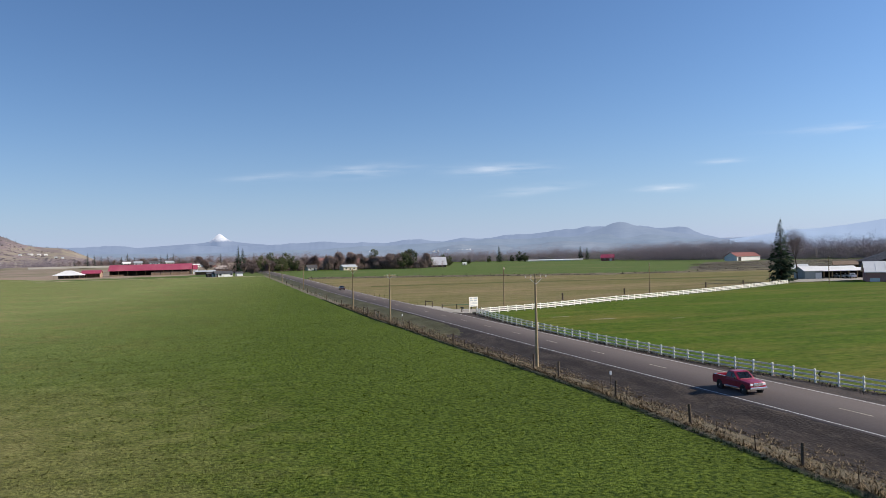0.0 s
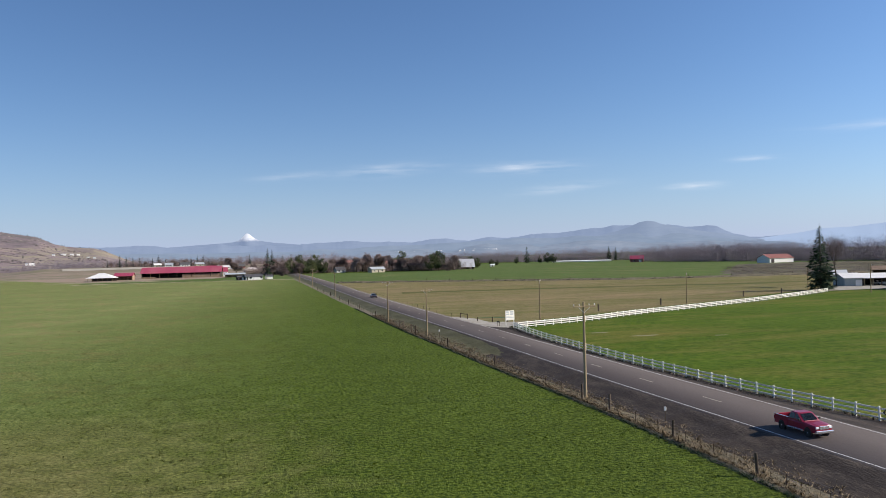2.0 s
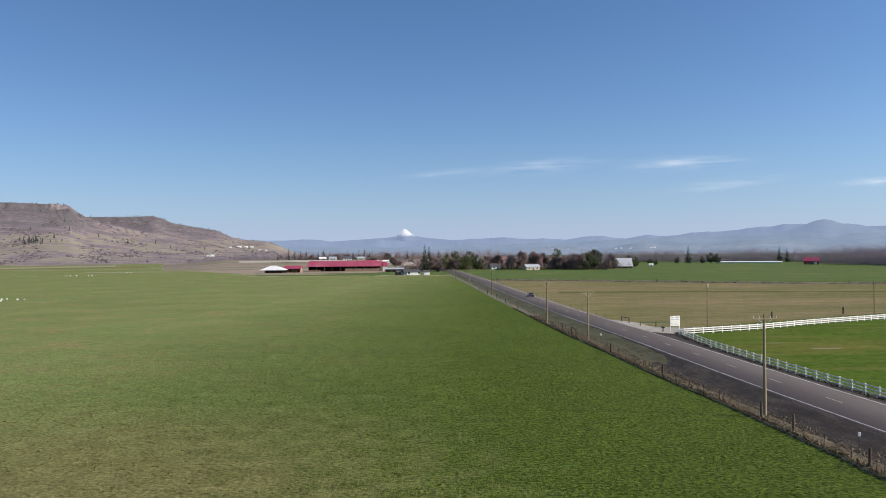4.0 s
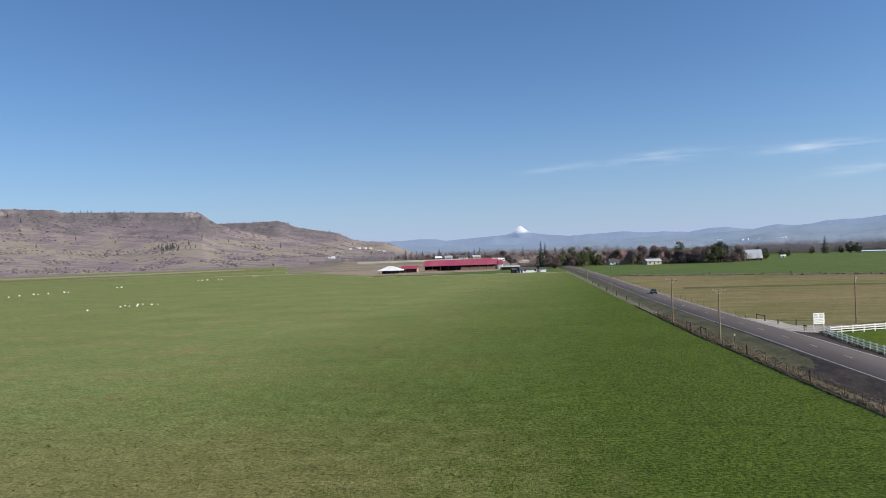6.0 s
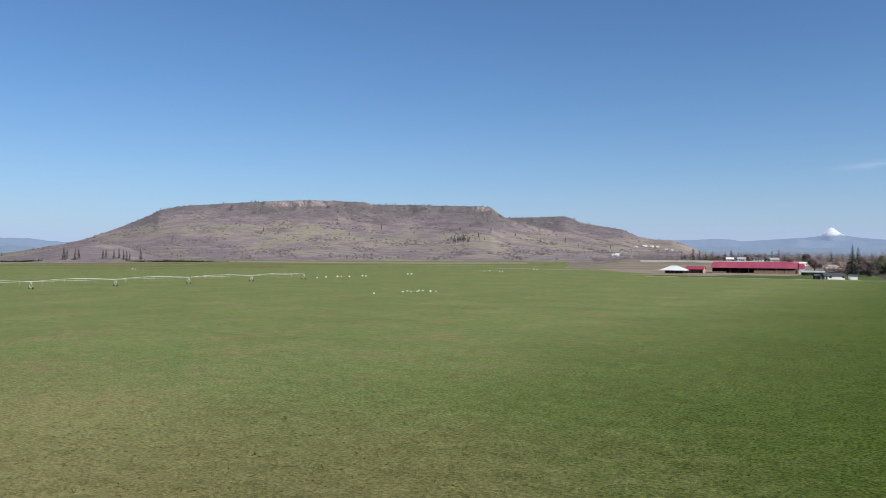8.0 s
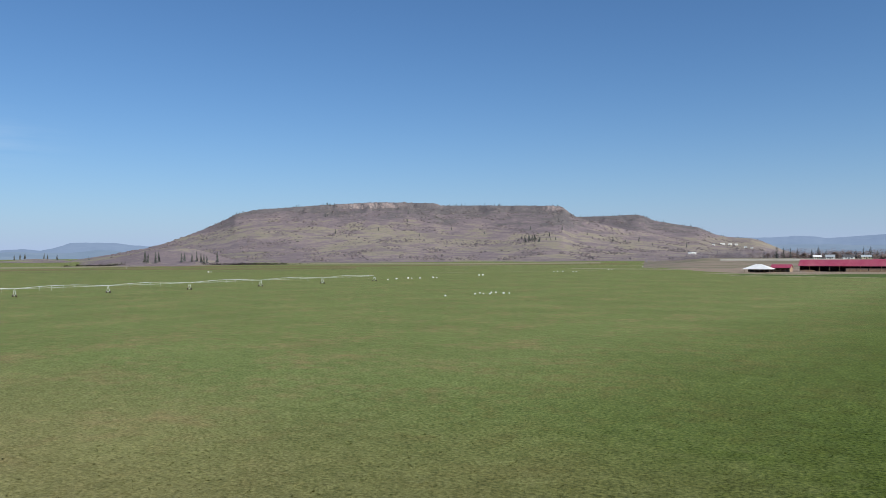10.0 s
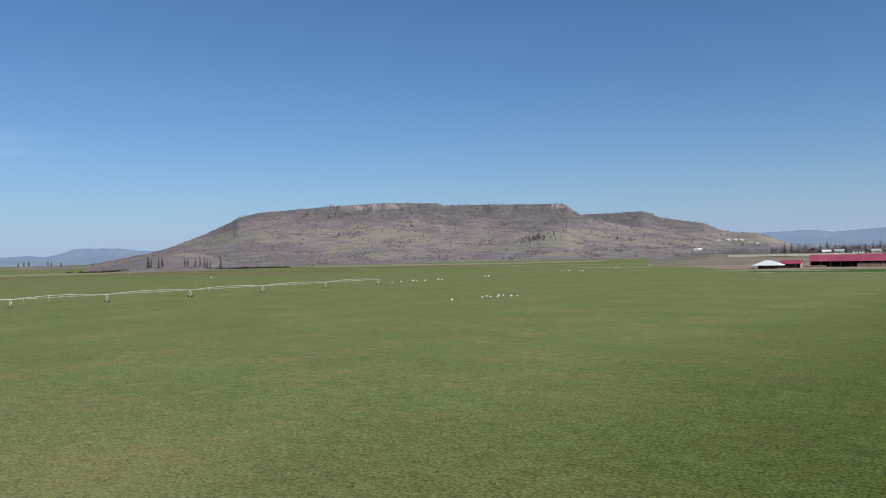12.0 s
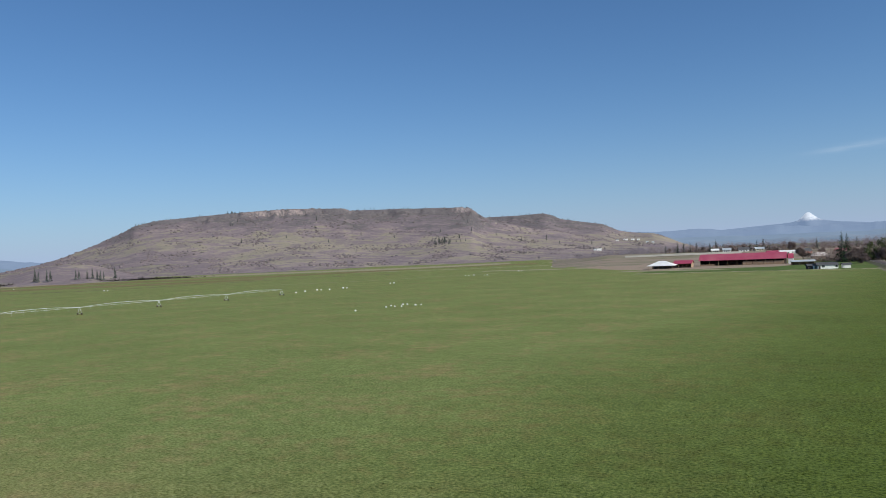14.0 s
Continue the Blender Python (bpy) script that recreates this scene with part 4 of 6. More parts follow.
def leafy_tree(name, label, height, width, seed, leaves=900, material=None, size=0.5):
    rng = np.random.default_rng(seed)
    thing = tagged(new(name), label, "tree")
    bm, ends = bmesh.new(), []
    limb_tree(bm, Vector((0, 0, -0.2)), Vector((0, 0, 1)), height * 0.3, height * 0.022, 2, rng, ends, spread=0.5, lift=0.3)
    part("trunk", bm, BARK, thing)
    lumps = []
    for _ in range(24):
        d = rng.normal(size=3)
        d /= np.linalg.norm(d)
        rad = rng.uniform(0.15, 0.24) * width
        lumps.append((d[0] * width * 0.33, d[1] * width * 0.33, height * 0.50 + d[2] * height * 0.37, rad))
    v, f = leaf_cloud(leaves, np.array(lumps), size, rng)
    v[:, 2] = np.maximum(v[:, 2], 0.15)
    mesh_part("crown", v, f, material or EVERGREEN, thing)
    return thing


def place(ob, x, y, z=0.0, turn=0.0, scale=1.0, tall=1.0):
    ob.matrix_basis = pose(x, y, z, 0, 0, turn) @ Matrix.Diagonal((scale, scale, scale * tall, 1))
    return ob


def again(ob, x, y, z=0.0, turn=0.0, scale=1.0, tall=1.0, label=""):
    keep = ob.matrix_basis.copy()
    ob.matrix_basis = Matrix()
    c = copy_thing(ob, pose(x, y, z, 0, 0, turn) @ Matrix.Diagonal((scale, scale, scale * tall, 1)))
    ob.matrix_basis = keep
    if label:
        c["label"] = label
    return c


# The tall fir and the bare tree by the farm sheds.
place(conifer("fir_tree", "tall dark green fir beside the farm sheds", 22.5, 11.0, 11, 44), 190, 210)
place(bare_tree("bare_tree", "leafless grey-brown tree beside the tall fir", 21, 7, 15, 1500, 5, TWIGS, 0.5, 0.34), 211.5, 228.5)

# Trees of the hamlet by the road, built once a kind and repeated.
cedar = place(conifer("conifer", "tall dark conifer at the hamlet by the road", 25, 11, 21, 26), 3, 692)
oaks = [place(bare_tree("bare_tree", "leafless brown tree among the houses by the road", 16, 12, 31, 5200), 14, 700),
        place(bare_tree("bare_tree", "leafless brown tree among the houses by the road", 15, 14, 32, 5200), 40, 741),
        place(bare_tree("bare_tree", "wide leafless reddish-brown tree among the houses", 18, 19, 33, 7000), 91, 712)]
greens = [place(leafy_tree("evergreen_tree", "dark evergreen tree among the houses by the road", 16, 12, 41, 1900), 31, 725, tall=1.0),
          place(leafy_tree("evergreen_tree", "olive green leafy tree at the edge of the hamlet", 16, 13, 42, 1900), 149, 668)]
for k, (kind, x, y, s) in enumerate(((0, 22, 716, 1.0), (1, 72, 768, 0.9), (0, 75, 738, 0.85), (1, 132, 690, 1.02), (0, 141, 706, 1.05), (2, 150, 716, 0.88), (1, 162, 664, 0.9), (0, 112, 735, 0.95), (1, 56, 705, 0.8),
                                     (0, 118, 702, 0.8), (2, 30, 690, 0.7), (0, 8, 668, 0.75), (1, 16, 650, 0.85), (0, 172, 676, 0.8), (2, 124, 775, 0.85), (1, 100, 770, 0.95), (0, -26, 722, 0.9), (1, -45, 760, 0.9))):
    again(oaks[kind], x, y, turn=47 * k, scale=s * 1.25, tall=0.78 + 0.09 * (k * 5 % 6))
for k, (kind, x, y, s) in enumerate(((0, 46, 724, 1.0), (0, 24, 692, 0.85), (0, 33, 700, 1.0), (0, 52, 698, 0.8), (1, 42, 690, 0.7), (0, 137, 769, 1.1), (1, 156, 671, 1.0), (0, 38, 708, 0.66), (0, 181, 700, 0.7),
                                     (0, 257, 844, 0.52), (0, 264, 846, 0.45), (0, 316, 931, 0.6), (0, 354, 918, 0.92), (0, 361, 915, 0.8), (0, 346, 925, 0.6), (0, 204, 735, 0.7), (0, 212, 742, 0.6))):
    again(greens[kind], x, y, turn=61 * k, scale=s * (1.18 if x < 250 else 1.0), label="dark evergreen tree standing alone in the far field" if x > 250 else "")
for k, (kind, x, y, s) in enumerate(((2, 12, 706, 0.8), (1, 26, 728, 1.0), (2, 96, 722, 1.0), (2, 84, 700, 0.9), (0, 106, 706, 1.1), (2, 126, 694, 1.0), (2, 136, 702, 1.05), (1, 146, 690, 1.1), (2, 158, 690, 0.95), (1, 174, 694, 0.9), (0, 66, 736, 1.0), (2, 50, 742, 0.9))):
    again(oaks[kind], x, y, turn=29 * k + 11, scale=s * 1.2, tall=0.72 + 0.1 * (k * 5 % 6))
again(cedar, 329, 927, scale=0.9, turn=40, label="tall dark conifer standing in the far field")
again(cedar, 7, 697, scale=0.92, turn=200)
again(cedar, 137, 752, scale=0.8, turn=80)
again(cedar, 44, 735, scale=0.72, turn=120)

# A gentle rise with the edge of a town behind the long barn.
def RISE(x, y):
    r, a = math.hypot(x - CENTRE.x, y - CENTRE.y), math.degrees(math.atan2(CENTRE.x - x, y - CENTRE.y))
    side = min(1.0, max(0.0, (19 - a) / 4), max(0.0, (a + 10) / 5))
    return 8.0 * float(np.clip((r - 820) / 130, 0, 1)) ** 2 * float(np.clip((1650 - r) / 500, 0, 1)) * side


hill_sheet("ground_rise", -10, 19, 0.5, 800, 1600, 24, lambda a, r: RISE(*polar(a, r)) - 0.02 + 0.6 * noise.noise((a, r / 60, 0)) * (800 < r < 1600) * (-9 < a < 18), RISE_SOIL, "low brown and olive rise behind the farm")
ts = np.linspace(0, 1, 40)
strip = []
for t in ts:
    a = 13.8 - 7.8 * t
    base = RISE(*polar(a, 950))
    strip += [(*polar(a, r), z) for r, z in ((938, base - 1.6), (946, base + 0.15 + 0.35 * wobble(90 * t, 3, 3, 3)), (952, base + 0.45), (960, base - 0.8))]
structure(raw("canal_bank", strip, grid_faces(len(ts), 4)[:, ::-1], PALE_BANK), "long pale canal bank behind the farm", "bank")
far_cedar = place(conifer("conifer", "dark conifer among the far houses", 17, 9, 23, 18, MID_NEEDLES, 0.45), -186, 1046, RISE(-186, 1046) - 0.2)
for k, (x, y, s) in enumerate(((-178, 1045, 0.66), (-170, 1047, 0.62), (-162, 1047, 0.6), (-139, 1000, 0.55), (-132, 1001, 0.68), (-124, 1003, 0.5), (-84, 987, 0.62), (-77, 988, 0.66), (-92, 990, 0.52), (-70, 985, 0.45), (-34, 880, 0.5), (-200, 1040, 0.5), (-20, 960, 0.6), (20, 980, 0.55))):
    again(far_cedar, x, y, RISE(x, y) - 0.2, turn=33 * k, scale=s * 1.35)
for k, (x, y, s) in enumerate(((-110, 970, 0.7), (-60, 930, 0.7), (-45, 940, 0.75), (-150, 1010, 0.6), (-15, 900, 0.7), (-100, 1000, 0.65), (10, 920, 0.8), (30, 930, 0.7), (50, 900, 0.75), (-190, 1010, 0.6))):
    again(oaks[k % 3], x, y, RISE(x, y) - 0.2, turn=71 * k, scale=s, label="leafless tree among the far houses")


def far_wood(name, line, depth, count, low, high, seed, label, material, ground=None):
    """A strip of leafless woodland: thin stems with upright sprays of twigs, in one mesh."""
    rng = np.random.default_rng(seed)
    pts = np.array(line, float)
    seg = np.r_[0, np.cumsum(np.hypot(*np.diff(pts, axis=0).T))]
    s = rng.uniform(0, seg[-1], count)
    x, y = np.interp(s, seg, pts[:, 0]) + rng.normal(size=count) * depth * 0.3, np.interp(s, seg, pts[:, 1]) + rng.uniform(0, depth, count)
    h = rng.uniform(low, high, count) * (0.80 + 0.22 * np.sin(s / 31.0) * np.sin(s / 13.0 + 1) + 0.12 * np.sin(s / 7.3) + 0.28 * rng.uniform(0, 1, count) ** 5)
    per = 170
    foot = np.array([ground(a, b) - 0.2 for a, b in zip(x, y)]) if ground else 0 * x
    base = np.repeat(np.stack([x, y, foot], 1), per, 0)
    hh = np.repeat(h, per)[:, None]
    n = count * per
    z0 = rng.uniform(0.0, 0.9, (n, 1)) * hh
    wide = hh * 0.24 * (0.35 + 0.65 * np.sin(np.pi * np.clip(z0 / hh, 0.05, 0.95)))
    off = rng.normal(size=(n, 2)) * wide * 0.6
    p = base + np.c_[off, z0]
    tip = p + np.c_[off * 0.5 + rng.normal(size=(n, 2)) * 0.9, rng.uniform(0.03, 0.11, (n, 1)) * hh]
    side = rng.normal(size=(n, 3)) * [1, 1, 0.1]
    side *= 0.115 / np.linalg.norm(side, axis=1, keepdims=True) * rng.uniform(0.5, 1.5, (n, 1)) * (1.15 - 0.75 * z0 / hh)
    tw = np.stack([p - side, p + side, tip], 1).reshape(-1, 3)
    b = np.stack([x, y, foot - 0.2], 1)
    d = np.stack([np.full(count, 0.11), np.full(count, 0.04), 0 * x], 1)
    tr = np.stack([b - d, b + d, b + np.stack([0 * x, 0 * x, h * 0.8], 1)], 1).reshape(-1, 3)
    v = np.concatenate([tw, tr])
    return tagged(raw(name, v, np.arange(len(v)).reshape(-1, 3), material), label, "woodland", kind="stuff")


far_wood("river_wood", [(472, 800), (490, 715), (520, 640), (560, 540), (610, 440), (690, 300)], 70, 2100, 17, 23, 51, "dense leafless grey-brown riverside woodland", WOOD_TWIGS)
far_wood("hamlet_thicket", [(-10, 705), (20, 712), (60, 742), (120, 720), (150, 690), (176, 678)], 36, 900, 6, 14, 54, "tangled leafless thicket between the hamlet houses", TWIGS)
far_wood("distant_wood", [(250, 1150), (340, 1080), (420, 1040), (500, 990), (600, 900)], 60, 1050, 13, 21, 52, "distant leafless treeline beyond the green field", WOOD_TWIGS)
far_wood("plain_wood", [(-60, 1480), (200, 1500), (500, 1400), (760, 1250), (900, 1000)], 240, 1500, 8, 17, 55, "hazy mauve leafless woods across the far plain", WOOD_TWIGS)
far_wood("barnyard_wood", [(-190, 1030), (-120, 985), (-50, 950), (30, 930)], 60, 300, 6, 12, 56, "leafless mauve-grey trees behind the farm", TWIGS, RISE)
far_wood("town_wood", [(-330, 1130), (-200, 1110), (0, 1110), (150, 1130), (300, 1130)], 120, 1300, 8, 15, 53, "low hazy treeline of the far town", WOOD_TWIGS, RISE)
again(cedar, 470, 985, scale=0.85, turn=10, label="dark conifer rising above the far treeline")
again(cedar, 478, 980, scale=0.75, turn=70, label="dark conifer rising above the far treeline")


def hill_trees(name, label, spots, seed, low, high, material, wide=0.2):
    """Small conifers on the hills, in one mesh: stacked ragged cones of triangles."""
    rng = np.random.default_rng(seed)
    v = []
    for x, y, z in spots:
        h = rng.uniform(low, high)
        for s in np.linspace(0.12, 0.9, 6):
            rr = h * wide * (1 - s) ** 0.8 + 0.25
            for _ in range(6):
                a = rng.uniform(0, 2 * math.pi)
                o, w = np.array([math.cos(a), math.sin(a), 0]) * rr * rng.uniform(0.6, 1.2), np.array([-math.sin(a), math.cos(a), 0]) * rr * 0.5
                p = np.array([x, y, z + h * s])
                v += [p + o - w, p + o + w, p + np.array([0, 0, h * 0.26])]
        v += [np.array([x - 0.3, y, z - 1]), np.array([x + 0.3, y, z - 1]), np.array([x, y, z + h])]
    v = np.array(v)
    return tagged(raw(name, v, np.arange(len(v)).reshape(-1, 3), material), label, "trees", kind="stuff")


def top_of(a, r):
    return max(front_hill(a, r), rear_hill(a, r) if a < 29 else -9, foothills(a, r) if a > 44 and r < 2700 else -9)


rng = np.random.default_rng(61)
spots = []
for _ in range(170):
    a = rng.choice((25.6, 27.5, 30.0, 32.3, 35.5, 39.5, 42.5, 44.6, 46.5, 48.5)) + rng.normal() * 0.7
    r = 2900 + rng.uniform(-40, 120)
    spots.append((*polar(a, r), front_hill(a, r) - 0.5))
for _ in range(90):
    a = rng.uniform(12, 23.6)
    r = 3550 + rng.uniform(-30, 90)
    spots.append((*polar(a, r), rear_hill(a, r) - 0.5))
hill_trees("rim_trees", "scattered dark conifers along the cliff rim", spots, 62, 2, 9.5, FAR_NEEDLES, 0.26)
spots = []
for a0, r0, n, sa, sr in ((27.3, 2150, 20, 0.45, 40), (26.4, 2180, 8, 0.5, 40), (38, 2500, 24, 6, 200), (20, 2500, 12, 4, 250), (62, 2250, 12, 3, 80)):
    for _ in range(n):
        a, r = a0 + rng.normal() * sa, r0 + rng.normal() * sr
        spots.append((*polar(a, r), top_of(a, r) - 0.5))
spots_low = []
for a, r in ((54.7, 1268), (54.5, 1272), (54.0, 1270), (53.8, 1275), (52.3, 1280), (52.1, 1285), (51.6, 1290), (51.3, 1300), (51.0, 1296), (50.8, 1282), (50.6, 1290), (49.9, 1310)):
    spots_low.append((*polar(a, r), top_of(a, r) - 0.5))
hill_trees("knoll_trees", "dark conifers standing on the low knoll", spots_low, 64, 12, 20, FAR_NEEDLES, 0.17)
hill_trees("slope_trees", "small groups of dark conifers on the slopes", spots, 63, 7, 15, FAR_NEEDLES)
n = 0
lumps_v, lumps_f = [], []
ico = bmesh.new()
bmesh.ops.create_icosphere(ico, subdivisions=1, radius=1.0)
ico_v, ico_f = np.array([v.co[:] for v in ico.verts]), np.array([[v.index for v in f.verts] for f in ico.faces])
ico.free()
while n < 11000:
    a, r = rng.uniform(11, 57), rng.uniform(1500, 3500)
    if noise.noise((a / 2.2, r / 170, 9.0)) + 0.13 * rng.normal() + max(0.0, (r - 2550) / 700) * (a > 24) < 0.12:
        continue
    z = top_of(a, r)
    if z < 2:
        continue
    s = 0.8 + 2.6 * rng.uniform(0, 1) ** 2.5
    lumps_f.append(ico_f + 12 * n)
    lumps_v.append(ico_v * s * rng.uniform(0.7, 1.3, (12, 1)) * [1.3, 1.3, 0.75] + [*polar(a, r), z + s * 0.3])
    n += 1
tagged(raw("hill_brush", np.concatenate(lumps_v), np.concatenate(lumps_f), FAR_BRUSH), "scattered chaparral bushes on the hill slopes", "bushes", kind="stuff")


# ---- buildings ----
def building(name, label, category, length, width, eave, ridge, walls, roofing, at, open_front=False, posts=0, openings=(), over=0.6, hip=0.0, ends=True, back=True, wing=None, wall_label=""):
    """A house or shed along x with its front to -y. openings: (kind, x, z, width, height) on the front; hip: how far the ridge is shortened."""
    thing = tagged(new(name), label, category)
    hw, hl, t = width / 2, length / 2, 0.2
    if not open_front:
        part("front_wall", box(bmesh.new(), 0, -hw + t / 2, -0.1, length, t, eave + 0.1), walls, thing, wall_label)
    if back:
        part("back_wall", box(bmesh.new(), 0, hw - t / 2, -0.1, length, t, eave + 0.1), walls, thing)
    if ends:
        for s in (-1, 1):
            gable = [(-hw + t, -0.1), (hw - t, -0.1), (hw - t, eave), (0, ridge - 0.08), (-hw + t, eave)] if not hip else [(-hw + t, -0.1), (hw - t, -0.1), (hw - t, eave), (-hw + t, eave)]
            part("end_wall", prism(bmesh.new(), gable, s * hl - t / 2 - s * t / 2, s * hl + t / 2 - s * t / 2, "x"), walls, thing)
    rise = (ridge - eave) / hw
    for s in (-1, 1):
        bm = bmesh.new()
        o = hw + over
        low = eave - rise * over
        for dz in (0.0, 0.16):
            q = [(-hl - over, s * o, low + dz), (hl + over, s * o, low + dz), (hl + over - hip, 0, ridge + dz), (-hl - over + hip, 0, ridge + dz)]
            bm.faces.new([bm.verts.new(p) for p in q])
        bm.verts.ensure_lookup_table()
        for k in range(4):
            bm.faces.new([bm.verts[i] for i in (k, (k + 1) % 4, 4 + (k + 1) % 4, 4 + k)])
        bmesh.ops.recalc_face_normals(bm, faces=bm.faces[:])
        roof = part("roof", bm, roofing, thing)
        n = int(length / 3) if length >= 15 else 0
        for k in range(n + 1):
            x = -hl + k * length / max(n, 1)
            if n and abs(x) < hl - hip:
                part("seam", tube(bmesh.new(), (x, s * o, low + 0.18), (x, 0, ridge + 0.18), 0.05, 0.05, 4), roofing, roof)
        if hip:
            bm = bmesh.new()
            vs = [bm.verts.new(p) for p in ((s * (hl + over), -o, low + 0.16), (s * (hl + over), o, low + 0.16), (s * (hl + over - hip), 0, ridge + 0.16), (s * (hl + over), -o, low), (s * (hl + over), o, low))]
            bm.faces.new(vs[:3])
            bm.faces.new((vs[0], vs[3], vs[4], vs[1]))
            bmesh.ops.recalc_face_normals(bm, faces=bm.faces[:])
            part("hip", bm, roofing, thing)
    for k in range(posts):
        x = -hl + 0.2 + k * (length - 0.4) / max(1, posts - 1)
        part("post", box(bmesh.new(), x, -hw + 0.15, -0.1, 0.3, 0.3, eave + 0.1), POLE_WOOD, thing)
    for kind, x, z, w, h in openings:
        if kind == "window":
            f = part("window", box(bmesh.new(), x, -hw - 0.03, z, w + 0.2, 0.08, h + 0.2), WHITE_WALL, thing)
            part("pane", box(bmesh.new(), x, -hw - 0.09, z + 0.1, w, 0.05, h), GLASS, f)
        elif kind == "panel":
            part("panel", box(bmesh.new(), x, -hw + 0.12, z, w, 0.12, h), TAN_WALL, thing, "tan feed-bunk panel")
        else:
            part("door", box(bmesh.new(), x, -hw - 0.04, z, w, 0.1, h), DARK_WALL if kind == "door" else WHITE_WALL, thing)
    thing.matrix_basis = at
    return thing


# The long cattle barn, its pavilion and the farmhouse.
building("cattle_barn", "long open-fronted cattle barn with a red metal roof", "barn", 66, 24, 5.0, 9.6, DARK_WALL, RED_ROOF, pose(-71, 700, 0), open_front=True, posts=10, over=1.2,
         openings=[("panel", 4.5 + 8 * k, 0.1, 7.6, 3.0) for k in range(4)] + [("panel", -27, 0.1, 11, 1.3)])
building("gable_shed", "small white shed at the end of the barn", "shed", 3.5, 7, 4.6, 8.2, WHITE_WALL, RED_ROOF, pose(-34, 694, 0), over=0.3)
building("pavilion", "open pavilion with a white hipped metal roof", "pavilion", 19, 15, 3.2, 6.4, DARK_WALL, WHITE_ROOF, pose(-128, 650, 0), open_front=True, posts=6, over=1.3, hip=8.5, ends=False)
building("machine_shed", "low machine shed with a faded red roof", "shed", 14, 12, 3.6, 6.0, TAN_WALL, RED_ROOF, pose(-114, 668, 0), open_front=True, posts=5)
building("farmhouse", "low white farmhouse with a dark grey roof", "house", 12, 8, 2.5, 4.0, WHITE_WALL, DARK_ROOF, pose(-7, 560, 0, 0, 0, 14), openings=[("door", -5, 0, 1.1, 2.1), ("window", -2.7, 0.9, 1.6, 1.2), ("white_door", 1.6, 0, 4.0, 2.1), ("window", 5.1, 0.9, 1.4, 1.2)])
building("garage", "small white garage beside the farmhouse", "garage", 4.4, 5, 2.3, 3.2, WHITE_WALL, DARK_ROOF, pose(4.2, 563.6, 0, 0, 0, 16), openings=[("white_door", 0, 0, 3.4, 2.1)])
building("garage", "dark open garage beside the farmhouse", "garage", 4.4, 6, 2.3, 3.2, DARK_WALL, DARK_ROOF, pose(-16.2, 560, 0, 0, 0, 14), openings=[("white_door", 1.4, 0, 1.2, 2.0)])
building("house", "pale-roofed house behind the farmhouse", "house", 15, 10, 2.6, 5.6, TAN_WALL, TAN_ROOF, pose(-15, 840, RISE(-15, 840) - 0.1, 0, 0, 10), hip=4.6, openings=[("window", -4, 1, 1.6, 1.3), ("window", 4, 1, 1.6, 1.3), ("door", 0, 0, 1.1, 2.1)])
building("feed_shed", "low brown feed shed beside the barn", "shed", 16, 6, 2.6, 3.6, TAN_WALL, GREY_ROOF, pose(-24, 655, 0, 0, 0, 8), open_front=True, posts=4)
# The hamlet.
building("red_barn", "tall dull red barn among leafless trees", "barn", 13, 10, 6.5, 11.0, RED_WALL, RED_WALL, pose(86, 780, 0, 0, 0, 12), openings=[("door", 0, 0, 3, 3.5), ("window", 3.5, 4, 1.2, 1.2)])
building("house", "beige house with a pale roof at the field's edge", "house", 13.5, 8, 3.2, 5.0, BEIGE_WALL, GREY_ROOF, pose(100, 681, 0, 0, 0, 20), openings=[("window", -4, 0.9, 1.6, 1.3), ("door", 0, 0, 1.1, 2.1), ("window", 4, 0.9, 1.6, 1.3)])
building("house", "brown house with a steep red roof behind trees", "house", 17, 11, 5.5, 9.8, TAN_WALL, RED_WALL, pose(122, 750, 0, 0, 0, 16), openings=[("window", -4, 3, 1.4, 1.4), ("window", 4, 3, 1.4, 1.4)])
building("house", "two-storey white house among the trees", "house", 12, 9, 6, 9.5, WHITE_WALL, GREY_ROOF, pose(128, 775, 0, 0, 0, 20), openings=[("window", -3, 3.5, 1.3, 1.4), ("window", 3, 3.5, 1.3, 1.4)])
building("house", "small white house beside the road", "house", 9, 7, 2.8, 5.2, WHITE_WALL, DARK_ROOF, pose(70, 722, 0, 0, 0, 18), openings=[("window", -2, 0.9, 1.4, 1.2), ("door", 2, 0, 1, 2.1)])
building("house", "white house half hidden by dark trees", "house", 9, 8, 5, 8, WHITE_WALL, DARK_ROOF, pose(40, 760, 0, 0, 0, 15), openings=[("window", -2, 2.9, 1.4, 1.2)])
building("hay_barn", "pale-roofed hay barn with dark open sides", "barn", 21, 15, 2.4, 9.6, DARK_WALL, PALE_ROOF, pose(191, 718, 0, 0, 0, -6), open_front=True, posts=5)
building("pump_house", "small white pump house in the far green field", "shed", 4, 3, 2, 2.8, WHITE_WALL, WHITE_ROOF, pose(245, 800, 0), openings=[("door", 0, 0, 1, 1.8)])
